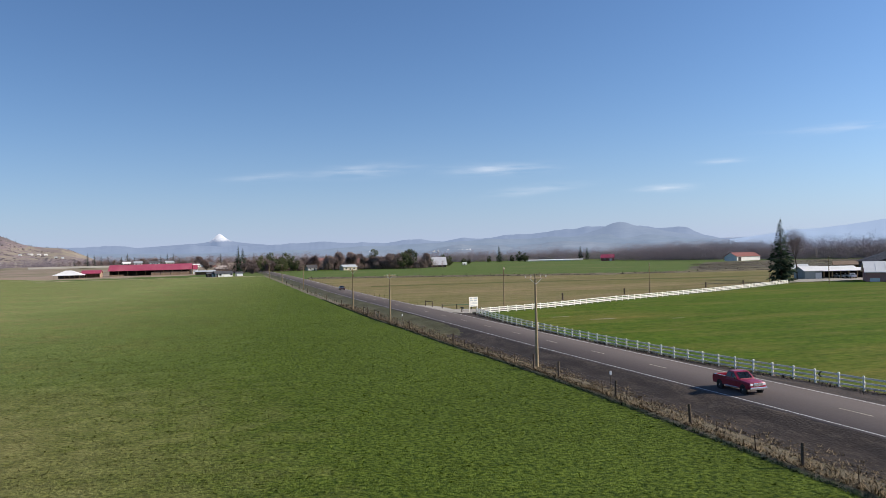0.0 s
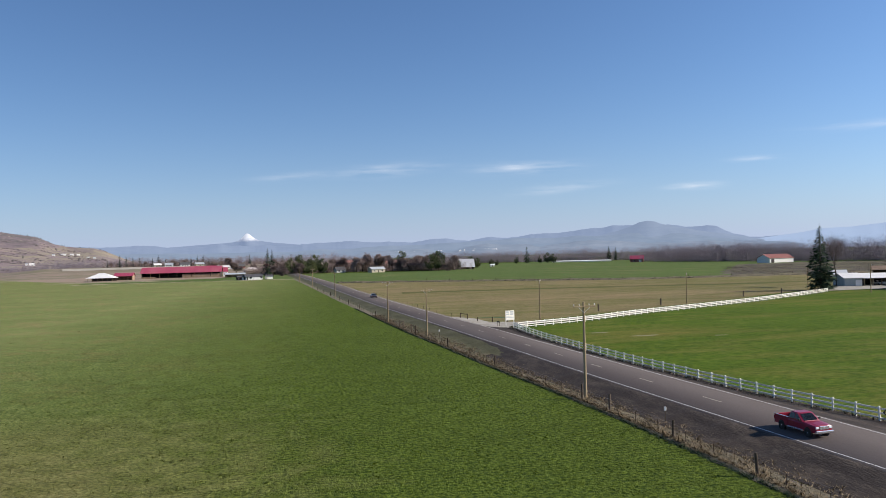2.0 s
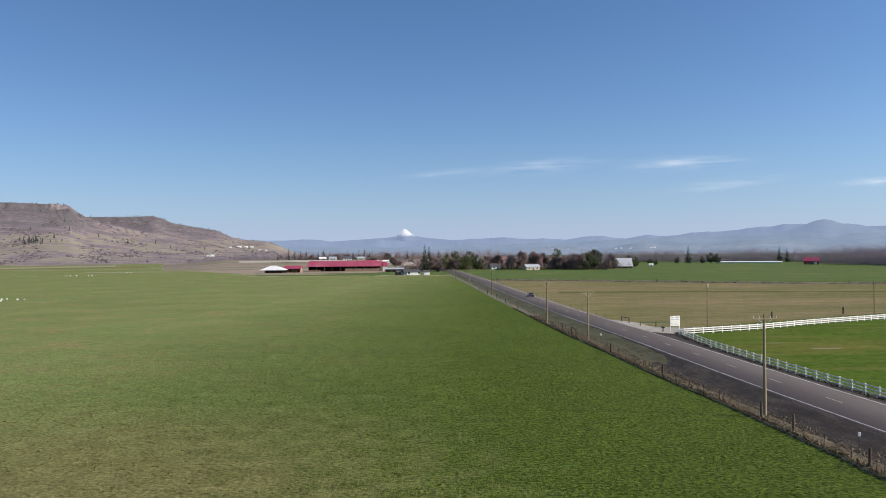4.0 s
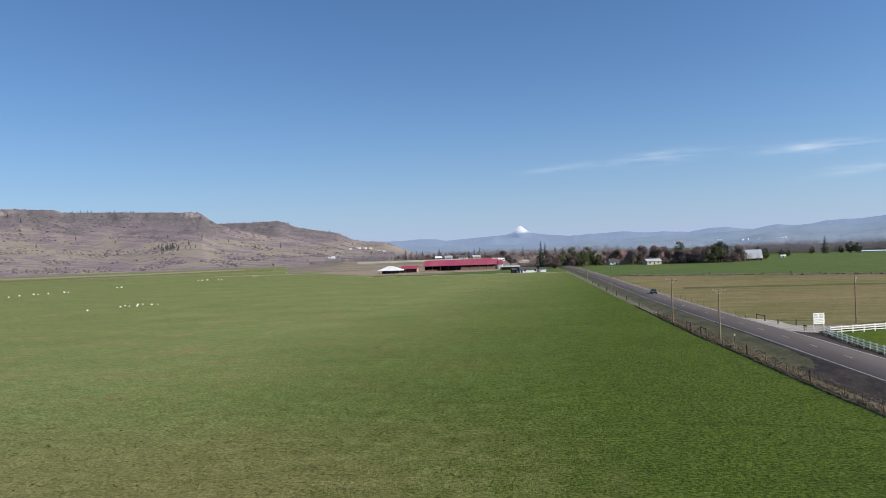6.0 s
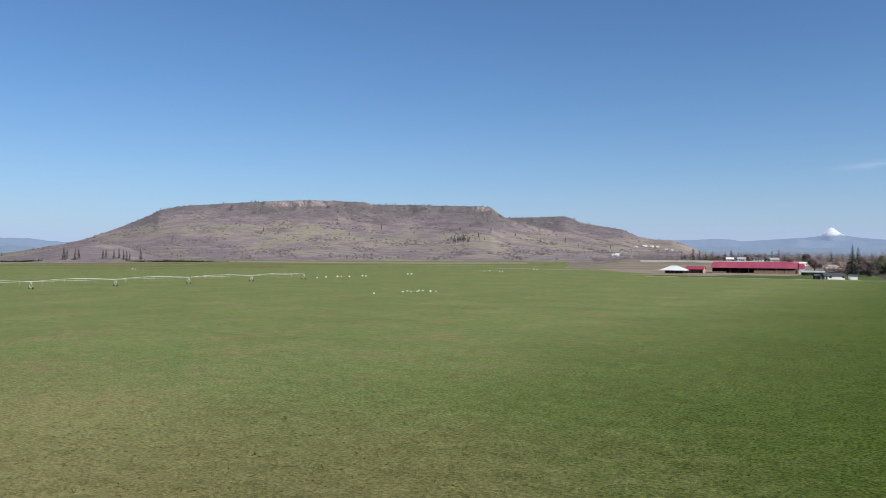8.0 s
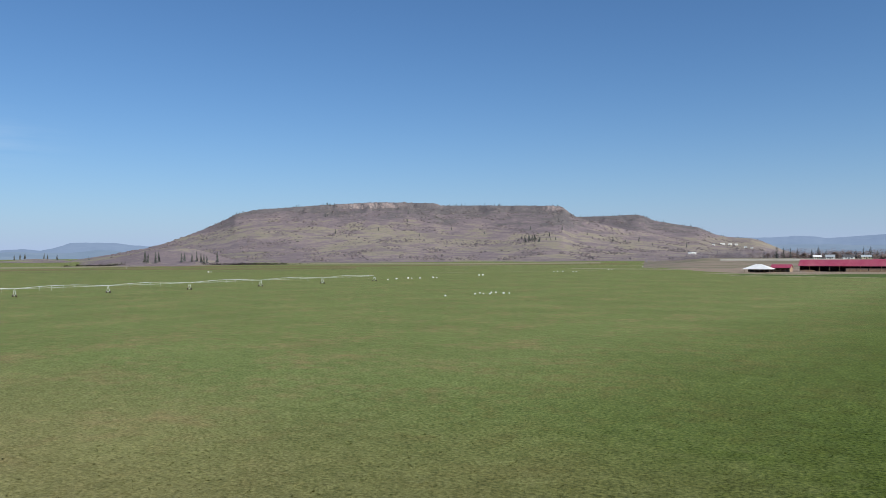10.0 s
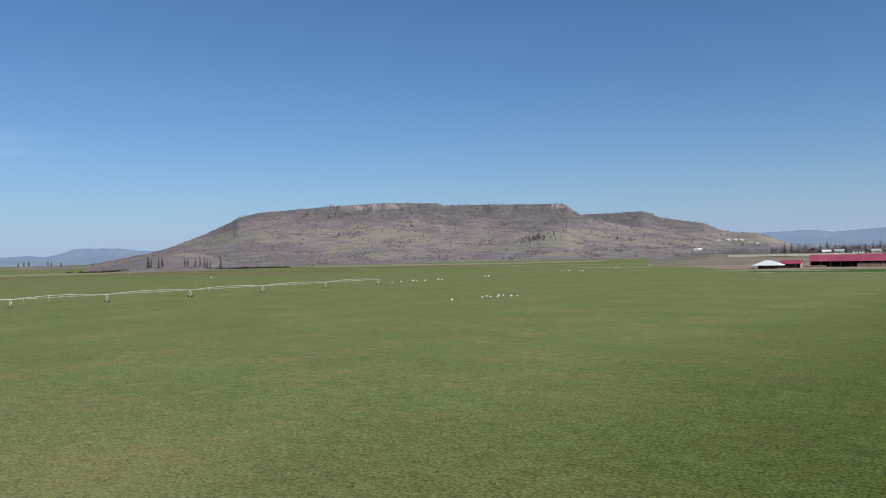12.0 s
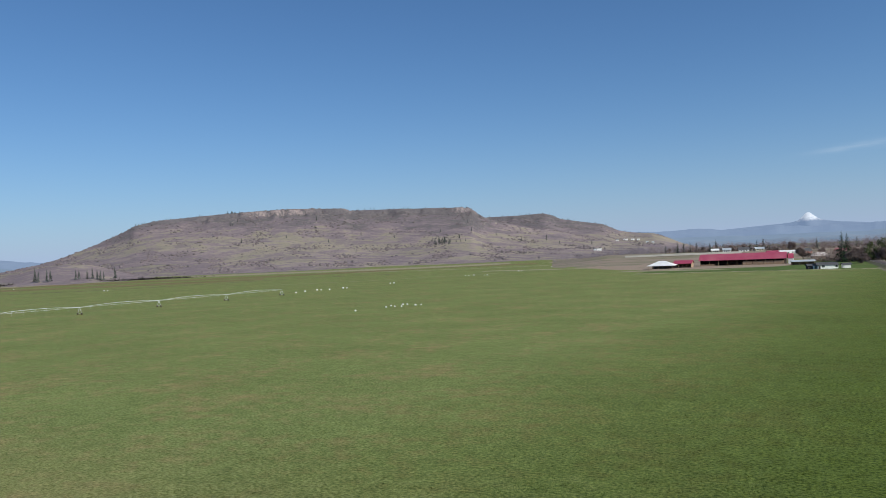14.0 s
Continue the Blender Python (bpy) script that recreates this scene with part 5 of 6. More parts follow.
# Far houses of the town.
for k, (x, y, l, e, r, wall, roof, what) in enumerate(((-114, 955, 11, 3.2, 5.4, WHITE_WALL, GREY_ROOF, "white house on the far rise"), (-96, 957, 14, 3, 5.5, WHITE_WALL, DARK_ROOF, "low white house on the far rise"), (-80, 965, 12, 3, 5, BEIGE_WALL, GREY_ROOF, "beige house on the far rise"),
                                                      (-48, 911, 22, 2.8, 4.2, WHITE_WALL, WHITE_ROOF, "long white building on the far rise"), (-30, 912, 12, 3, 6, RED_WALL, DARK_ROOF, "red-brown house on the far rise"), (-62, 905, 14, 3, 5, RED_WALL, RED_ROOF, "low red-roofed shed on the far rise"),
                                                      (-128, 960, 10, 3, 5, BEIGE_WALL, WHITE_ROOF, "pale house on the far rise"), (5, 900, 18, 3, 5.5, TAN_WALL, RED_ROOF, "tan house with a red roof on the far rise"), (30, 905, 14, 3, 6, WHITE_WALL, GREY_ROOF, "white house on the far rise"), (60, 930, 16, 3, 6, BEIGE_WALL, DARK_ROOF, "beige house on the far rise"))):
    building("house", what, "house", l * 0.8, 8, e * 0.9, r * 0.9, wall, roof, pose(x, y, RISE(x, y) - 0.3, 0, 0, (k * 37) % 30 + 5), openings=[("window", -l / 5, 0.8, 1.3, 1.2), ("door", 0, 0, 1.1, 2.0), ("window", l / 5, 0.8, 1.3, 1.2)])
# White houses on the flank of the table mountain.
def on_slope(a, rise):
    """The distance at which the hillside at a bearing is seen at that slope over the eye."""
    return next((r for r in range(1600, 3400, 10) if (top_of(a, r) - EYE_Z) / r >= rise), 2200)


for a, e, l in ((13.7, 0.0082, 22), (13.2, 0.0080, 16), (12.8, 0.0076, 14), (14.3, 0.0078, 12), (12.2, 0.0040, 12), (11.8, 0.0035, 10), (15.6, -0.0030, 14), (15.9, -0.0032, 8)):
    r = on_slope(a, e)
    x, y = polar(a, r)
    building("house", "small white house on the brushy hillside", "house", l * 0.75, 8, 4.4, 6.2, WHITE_WALL, WHITE_ROOF if l > 12 else GREY_ROOF, pose(x, y, top_of(a, r) - 0.6, 0, 0, a + 8), openings=[("window", -2, 1, 1.5, 1.3), ("door", 1, 0, 1.1, 2.1)])
# The farm by the fir tree.
# Dark walls give the open bays their shade here.
building("machine_shed", "open machine shed with a pale metal roof", "shed", 13, 9, 3.1, 4.5, DARK_WALL, WHITE_ROOF, pose(225.6, 225.2, 0, 0, 0, -14), open_front=True, posts=5, over=0.8)
building("gable_shed", "grey-green metal shed end with a white door", "shed", 6.4, 9, 3.2, 4.7, GREY_WALL, WHITE_ROOF, pose(215.6, 227.7, 0, 0, 0, -14), openings=[("white_door", 1.9, 0, 2.3, 2.2)])
building("lean_to_shed", "dark lean-to with a grey roof beside the machine shed", "shed", 8, 9, 2.8, 3.8, DARK_WALL, WHITE_ROOF, pose(237.5, 222.3, 0, 0, 0, -14), open_front=True, posts=4)
# The dark roofing puts the shade of the near slope into its colour.
building("hay_barn", "large dark barn, its wide grey gable roof darkened for shade", "barn", 26, 30, 5.2, 10.2, DARK_WALL, DARK_ROOF, pose(286, 252, 0, 0, 0, 62), over=0.9)
building("barn", "faded pink-red barn with a pale metal roof", "barn", 24, 12, 3.4, 6.6, PINK_WALL, WHITE_ROOF, pose(223.5, 191.0, 0, 0, 0, -38), openings=[("white_door", -9.5, 0, 3, 1.2), ("panel", -4, 0.1, 6, 1.0)])
building("barn", "white barn with a red metal roof before the wood", "barn", 32, 14, 4.2, 7.6, WHITE_WALL, RED_WALL, pose(461, 607, 0, 0, 0, 15), openings=[("door", -12, 0, 4, 3.4)])
building("house", "red-roofed white-walled house before the far wood", "house", 15, 11, 4, 7.6, RED_WALL, RED_ROOF, pose(428, 817, 0, 0, 0, -30), openings=[("white_door", 4, 0, 3, 2.8), ("window", -3, 1, 1.5, 1.4)])
building("greenhouse", "long low white greenhouse tunnel across the far field", "greenhouse", 78, 7, 1.2, 2.1, WHITE_WALL, WHITE_ROOF, pose(414, 950, 0, 0, 0, -20))
building("shed", "brown-roofed farm shed behind the machine shed", "shed", 26, 10, 3.0, 4.6, TAN_WALL, TAN_WALL, pose(300, 290, 0, 0, 0, -40), open_front=True, posts=5)
building("shed", "small white-roofed shed behind the machine shed", "shed", 6, 5, 2.8, 4.6, TAN_WALL, WHITE_ROOF, pose(240, 262, 0, 0, 0, -30), openings=[("door", 0, 0, 1, 2)])


# Tiny pale houses of the town across the valley, uncountable.
rng = np.random.default_rng(91)
tv, tf = [], []
for k in range(30):
    a, rise = rng.uniform(-17.5, -9.0), rng.uniform(0.0022, 0.0046)
    up = min(0.9, ((EYE_Z + rise * 3800 + 5) / (EYE_Z + float(LOW_LINE(a)) * 4050 + 5)) ** 1.1)
    r = 3600 + 450 * up - 14
    x, y = polar(a, r)
    l, w, e = rng.uniform(1.4, 4), rng.uniform(2, 4), rng.uniform(0.6, 1.6)
    z = (EYE_Z + float(LOW_LINE(a)) * 4050 + 5) * up**0.9 - 5
    tf += [[8 * k + i for i in q] for q in ((0, 1, 3, 2), (4, 5, 1, 0), (2, 3, 7, 6), (4, 0, 2, 6), (1, 5, 7, 3), (6, 7, 5, 4))]
    tv += [(x - l, y - w, z - 4), (x + l, y - w, z - 4), (x - l, y - w, z + e), (x + l, y - w, z + e), (x - l, y + w, z - 4), (x + l, y + w, z - 4), (x - l * 0.8, y, z + e + 1.5), (x + l * 0.8, y, z + e + 1.5)]
tagged(raw("far_town", np.array(tv), np.array(tf), WHITE_ROOF), "tiny pale houses of a town across the valley", "houses", kind="stuff")


# ---- poles, fences and signs ----
def utility_pole(label, height, arm=2.6, turn=0.0, extra=False):
    thing = tagged(new("utility_pole"), label, "utility pole")
    bm = bmesh.new()
    tube(bm, (0, 0, -0.3), (0, 0, height * 0.5), 0.17, 0.14, 12)
    tube(bm, (0, 0, height * 0.5), (0, 0, height), 0.14, 0.11, 12)
    part("pole", bm, POLE_WOOD, thing, smooth=False)
    if arm:
        a = part("crossarm", box(bmesh.new(), 0, -0.17, height - 0.55, arm, 0.11, 0.13, bevel=0.015), POLE_WOOD, thing)
        for x in (-arm * 0.46, -arm * 0.22, arm * 0.22, arm * 0.46):
            bm = bmesh.new()
            tube(bm, (x, -0.17, height - 0.42), (x, -0.17, height - 0.32), 0.02, 0.02, 6)
            tube(bm, (x, -0.17, height - 0.34), (x, -0.17, height - 0.22), 0.055, 0.035, 8)
            part("insulator", bm, WHITE_ROOF, a)
        for s in (-1, 1):
            bm = bmesh.new()
            tube(bm, (s * 0.7, -0.17, height - 0.55), (0, -0.14, height - 1.15), 0.02, 0.02, 5)
            part("brace", bm, STEEL, thing)
    if extra:
        bm = bmesh.new()
        tube(bm, (0.34, 0, height - 2.1), (0.34, 0, height - 1.25), 0.2, 0.2, 12)
        tube(bm, (0.34, 0, height - 1.25), (0.34, 0, height - 1.1), 0.06, 0.04, 8)
        part("transformer", bm, STEEL, thing)
    thing.matrix_basis = pose(0, 0, 0, 0, 0, turn)
    return thing


first = utility_pole("brown wooden utility pole with a crossarm by the road", 10.2)
place(first, 38.5, 57.4, 0.1, turn=4)
for x, y, h in ((35.0, 124.6, 0.90), (32.5, 158.0, 0.95), (30.1, 280, 0.95), (26.6, 378, 0.95), (23.2, 470, 0.95), (66.3, 148.6, 0.92), (117, 171.8, 0.87), (190, 216.5, 0.82), (191.8, 189.5, 0.9)):
    again(first, x, y, 0.0, turn=(8 if x < 50 else 62), scale=h, label="brown wooden utility pole beside the dry field" if x > 60 else "")


def fence_post(height, r=0.075):
    bm = bmesh.new()
    tube(bm, (0, 0, -0.2), (0, 0, height - 0.04), r, r * 0.92, 9, caps=False)
    tube(bm, (0, 0, height - 0.04), (0, 0, height), r * 0.92, r * 0.7, 9)
    me = bpy.data.meshes.new("post")
    bm.to_mesh(me)
    bm.free()
    me.materials.append(POST_WOOD)
    return me


tall_post, short_post = fence_post(1.55, 0.11), fence_post(1.05, 0.028)
wire_fence = tagged(new("wire_fence"), "stock-wire fence on dark weathered posts along the pasture", "fence")
rng = np.random.default_rng(71)
for y in (5.5, 16.9, 28.1, 39.2, 50.6, 56.7, 83.0, 107.0, 176, 205, 230, 255, 286, 317, 348):
    p = new("post", tall_post)
    p.parent = wire_fence
    p.matrix_basis = pose(float(FENCE(y)), y, 0.05, rng.normal() * 3, rng.normal() * 3, 0) @ Matrix.Diagonal((1, 1, rng.uniform(0.9, 1.12), 1))
for y in np.arange(-20, 330, 4.1):
    if min(abs(y - q) for q in (5.5, 16.9, 28.1, 39.2, 50.6, 56.7, 83.0, 107.0, 132, 142, 150)) < 1.4:
        continue
    p = new("stake", short_post)
    p.parent = wire_fence
    p.matrix_basis = pose(float(FENCE(y)), y, 0.05, rng.normal() * 4, rng.normal() * 4, 0) @ Matrix.Diagonal((1, 1, rng.uniform(0.85, 1.1), 1))
for z in (0.35, 0.65, 0.95, 1.2):
    bm = bmesh.new()
    ys = np.arange(-24, 332, 8.0)
    for y0, y1 in zip(ys[:-1], ys[1:]):
        tube(bm, (float(FENCE(y0)), y0, z + 0.05), (float(FENCE(y1)), y1, z + 0.05), 0.006, 0.006, 4, caps=False)
    part("wire", bm, WIRE, wire_fence)


def brace_frame(name, label, length, height, rail_material, at, mid=False):
    thing = tagged(new(name), label, "fence brace" if name == "fence_brace" else "gate")
    for x in ((0, length) if not mid else (0, length / 2, length)):
        bm = bmesh.new()
        tube(bm, (x, 0, -0.2), (x, 0, height), 0.12, 0.11, 10)
        part("post", bm, POST_WOOD, thing)
    bm = bmesh.new()
    tube(bm, (-0.1, 0, height - 0.18), (length + 0.1, 0, height - 0.18), 0.07, 0.07, 8)
    part("rail", bm, rail_material, thing)
    if not mid:
        bm = bmesh.new()
        tube(bm, (0.1, 0.02, 0.25), (length - 0.1, 0.02, height - 0.3), 0.012, 0.012, 5)
        part("tie_wire", bm, WIRE, thing)
    thing.matrix_basis = at
    return thing


brace_frame("fence_brace", "dark wooden H-shaped fence brace by the roadside", 3.4, 1.75, POST_WOOD, pose(float(FENCE(129.5)), 129.5, 0.05, 0, 0, 94))
brace_frame("fence_brace", "dark wooden H-shaped fence brace by the roadside", 3.4, 1.7, POST_WOOD, pose(float(FENCE(141)), 141, 0.05, 0, 0, 94))
brace_frame("fence_brace", "dark wooden H-shaped fence brace beside the dry field", 3.6, 1.7, POST_WOOD, pose(50.3, 153.4, 0.05, 0, 0, 102))
GREEN_PIPE = surface("green_pipe_paint", [(0.09, 0.17, 0.09), (0.16, 0.25, 0.14)], 0.6, 0.1, 0.5, 0.05)
brace_frame("pipe_gate", "low green pipe rail on dark posts at the driveway", 6.6, 1.25, GREEN_PIPE, pose(51.2, 147.6, 0.05, 0, 0, -14), mid=True)
dry_fence = tagged(new("wire_fence"), "thin wire fence along the dry field and its bank", "fence")
for k in range(34):
    y = 158 + k * 7.3
    p = new("stake", short_post)
    p.parent = dry_fence
    p.matrix_basis = pose(float(ROAD(y)) + HALF + 2.6, y, 0.02, rng.normal() * 3, rng.normal() * 3, 0) @ Matrix.Diagonal((1.3, 1.3, rng.uniform(0.95, 1.2), 1))
for k in range(30):
    x = 46 + k * 11.5
    y = float(np.interp(x, [44, 50, 109, 186, 246, 420], [432, 429, 395, 346, 338, 326])) + 2.5
    p = new("post", tall_post)
    p.parent = dry_fence
    p.matrix_basis = pose(x, y, 0.1, rng.normal() * 4, rng.normal() * 4, 0) @ Matrix.Diagonal((1.4, 1.4, rng.uniform(0.85, 1.15), 1))
for x, y in ((88, 160), (112, 172), (150, 190), (168, 196)):
    p = new("post", tall_post)
    p.parent = dry_fence
    p.matrix_basis = pose(x, y + 5, 0.0, rng.normal() * 3, rng.normal() * 3, 0) @ Matrix.Diagonal((2.2, 2.2, 1.15, 1))


def board_fence(name, label, points, rails=(0.32, 0.72, 1.12), post_h=1.32):
    """A white post-and-rail fence through points: each post and each rail is a part."""
    fence = tagged(new(name), label, "fence")
    bm = box(bmesh.new(), 0, 0, -0.15, 0.15, 0.15, post_h + 0.12, bevel=0.012)
    bmesh.ops.create_cone(bm, cap_ends=True, segments=4, radius1=0.13, radius2=0.02, depth=0.06, matrix=Matrix.Translation((0, 0, post_h)) @ Matrix.Rotation(radians(45), 4, "Z"))
    post = bpy.data.meshes.new("post")
    bm.to_mesh(post)
    bm.free()
    bm = box(bmesh.new(), 0.5, 0, -0.075, 1.0, 0.045, 0.15)
    rail = bpy.data.meshes.new("rail")
    bm.to_mesh(rail)
    bm.free()
    for me in (post, rail):
        me.materials.append(WHITE_WOOD)
    rng = np.random.default_rng(len(points))
    for k, (x, y, z) in enumerate(points):
        p = new("post", post)
        p.parent = fence
        turn = math.atan2(points[min(k + 1, len(points) - 1)][1] - points[max(k - 1, 0)][1], points[min(k + 1, len(points) - 1)][0] - points[max(k - 1, 0)][0])
        p.matrix_basis = pose(x, y, z, rng.normal() * 0.8, rng.normal() * 0.8, math.degrees(turn))
        if k + 1 < len(points):
            x1, y1, z1 = points[k + 1]
            d = math.hypot(x1 - x, y1 - y)
            for h in rails:
                r = new("rail", rail)
                r.parent = fence
                r.matrix_basis = pose(x, y, z + h + rng.normal() * 0.008, 0, math.degrees(math.atan2(z - z1, d)) + rng.normal() * 0.25, math.degrees(math.atan2(y1 - y, x1 - x))) @ Matrix.Translation((0, -0.09, 0)) @ Matrix.Diagonal((d + 0.02, 1, 1, 1))
    return fence


pts, y = [], -12.0
while y < 131.2:
    pts.append((float(WHITE(y)), y, 0.08))
    slope = (float(WHITE(y + 0.5)) - float(WHITE(y))) / 0.5
    y += 2.44 / math.hypot(1, slope)
pts.append((54.4, 131.6, 0.08))
board_fence("board_fence", "white three-rail board fence along the road", pts)
pts, x = [], 54.4 + 1.2
while x < 186:
    pts.append((x, float(DRIVE(x)), 0.05))
    slope = (float(DRIVE(x + 0.5)) - float(DRIVE(x))) / 0.5
    x += 2.44 / math.hypot(1, slope)
board_fence("board_fence", "white three-rail board fence along the driveway", pts)

# The farm sign at the driveway's mouth: writing too small to read stands as bars.
sign = tagged(new("farm_sign"), "white board sign on two white posts at the driveway", "sign")
part("board", box(bmesh.new(), 0, 0, 1.15, 2.2, 0.07, 2.05, bevel=0.012), WHITE_WOOD, sign)
SIGN_GREY = surface("faded_sign_print", [(0.42, 0.43, 0.44), (0.55, 0.56, 0.57)], 0.4, 0.05, 0.7, 0.0)
for x in (-1.0, 1.0):
    part("post", box(bmesh.new(), x, 0.1, -0.2, 0.12, 0.12, 3.4, bevel=0.01), WHITE_WOOD, sign)
for x, z, w, h in ((-0.62, 2.72, 0.62, 0.34), (0.42, 2.74, 0.86, 0.30), (-0.55, 2.30, 0.74, 0.26), (0.45, 2.28, 0.8, 0.28), (0, 1.95, 1.7, 0.07), (0, 1.66, 1.9, 0.13), (0, 1.36, 1.6, 0.09)):
    part("lettering_bar", box(bmesh.new(), x, -0.042, z, w, 0.012, h), SIGN_GREY, sign, "grey bar of faded lettering")
sign.matrix_basis = pose(55.6, 137.6, 0.1, 0, 0, 14)

# Roadside markers.
marker = tagged(new("marker_post"), "dark marker post with a white reflector cap", "marker post")
part("post", box(bmesh.new(), 0, 0, -0.2, 0.09, 0.07, 1.25, bevel=0.01), POST_WOOD, marker)
part("reflector", box(bmesh.new(), 0, -0.01, 1.02, 0.2, 0.1, 0.36, bevel=0.02), WHITE_ROOF, marker, "white plastic reflector")
place(marker, 40.7, 44.6, 0.1, turn=-8)
again(marker, 36.9, 122.5, 0.1, turn=10)
BLACK = surface("black_sign_sheet", [(0.02, 0.02, 0.02), (0.04, 0.038, 0.036)], 0.5, 0.1, 0.6, 0.0)
chevron = tagged(new("curve_marker"), "dark chevron curve marker on a thin post", "road sign")
part("post", box(bmesh.new(), 0, 0, -0.2, 0.07, 0.05, 2.0), POST_WOOD, chevron)
for s in (-1, 1):
    bm = bmesh.new()
    prism(bm, [(-0.28, 0), (-0.06, 0), (0.30, s * 0.42), (0.08, s * 0.42)], -0.06, -0.035, "y")
    part("arm", bm, BLACK, chevron, "black chevron arm")
place(chevron, 57.9, 38.0, 0.15, turn=-20, scale=0.62)
for ob in chevron.children:
    if ob.name.startswith("arm"):
        ob.matrix_basis = Matrix.Translation((0, 0, 1.5))
box_ = tagged(new("mailbox"), "dark rural mailbox on a short post by the driveway", "mailbox")
part("post", box(bmesh.new(), 0, 0, -0.2, 0.1, 0.1, 1.3), POST_WOOD, box_)
bm = box(bmesh.new(), 0, 0, 1.05, 0.22, 0.5, 0.16)
tube(bm, (0, -0.25, 1.2), (0, 0.25, 1.2), 0.11, 0.11, 12)
part("box", bm, BLACK, box_)
place(box_, 52.0, 134.6, 0.15, turn=12)
again(box_, 52.5, 135.2, 0.15, turn=18, scale=0.9)


# ---- vehicles ----
CAR_RED = surface("dark_red_car_paint", [(0.22, 0.011, 0.030), (0.29, 0.018, 0.042)], 2, 0.3, 0.28, 0.0, spec=0.5)
CAR_DARK = surface("charcoal_car_paint", [(0.03, 0.03, 0.034), (0.05, 0.05, 0.055)], 2, 0.3, 0.28, 0.0, spec=0.5)
CHROME = surface("chrome", [(0.72, 0.72, 0.73), (0.84, 0.84, 0.85)], 0.6, 0.1, 0.18, 0.0, metal=0.9)
TYRE = surface("tyre_rubber", [(0.018, 0.018, 0.018), (0.04, 0.038, 0.036)], 0.3, 0.05, 0.9, 0.2)
LAMP_GLASS = surface("lamp_glass", [(0.70, 0.72, 0.74), (0.82, 0.83, 0.84)], 0.4, 0.05, 0.15, 0.0, spec=0.6)
TAIL_RED = surface("tail_lamp_red", [(0.30, 0.008, 0.008), (0.4, 0.015, 0.015)], 0.4, 0.05, 0.2, 0.0, spec=0.6)


def wheel(parent, x, y, r, w):
    bm = bmesh.new()
    prof = [(r * 0.62, -w / 2), (r * 0.93, -w / 2), (r, -w * 0.36), (r, w * 0.36), (r * 0.93, w / 2), (r * 0.62, w / 2)]
    n = 20
    rings = [[bm.verts.new((x + d, y + rr * math.cos(a), r + rr * math.sin(a))) for rr, d in prof] for a in (2 * math.pi * k / n for k in range(n))]
    for k in range(n):
        for i in range(len(prof)):
            j = (i + 1) % len(prof)
            bm.faces.new((rings[k][i], rings[k][j], rings[(k + 1) % n][j], rings[(k + 1) % n][i]))
    bmesh.ops.recalc_face_normals(bm, faces=bm.faces[:])
    wh = part("wheel", bm, TYRE, parent, "black tyre")
    s = 1 if x > 0 else -1
    bm = bmesh.new()
    tube(bm, (x - s * w * 0.3, y, r), (x + s * w * 0.30, y, r), r * 0.62, r * 0.60, 20)
    tube(bm, (x + s * w * 0.30, y, r), (x + s * w * 0.42, y, r), r * 0.22, r * 0.16, 12)
    part("rim", bm, CHROME, wh, "silver wheel rim")


def loft(bm, sections):
    """Joins closed sections of equal counts of points into a skin with capped ends."""
    rows = [[bm.verts.new(p) for p in s] for s in sections]
    n = len(rows[0])
    for a, b in zip(rows[:-1], rows[1:]):
        for k in range(n):
            bm.faces.new((a[k], a[(k + 1) % n], b[(k + 1) % n], b[k]))
    bm.faces.new(rows[0])
    bm.faces.new(rows[-1])
    bmesh.ops.recalc_face_normals(bm, faces=bm.faces[:])
    return bm


def slab(y, half, z0, z1, crown=0.05, tuck=0.06):
    """One cross-section of a car body: rounded upper corners and a tucked sill."""
    return [(-half + tuck, y, z0), (half - tuck, y, z0), (half, y, z0 + 0.16), (half, y, z1 - 0.16), (half - 0.09, y, z1 - 0.02), (half * 0.5, y, z1 + crown * 0.7), (-half * 0.5, y, z1 + crown * 0.7), (-half + 0.09, y, z1 - 0.02), (-half, y, z1 - 0.16), (-half, y, z0 + 0.16)]


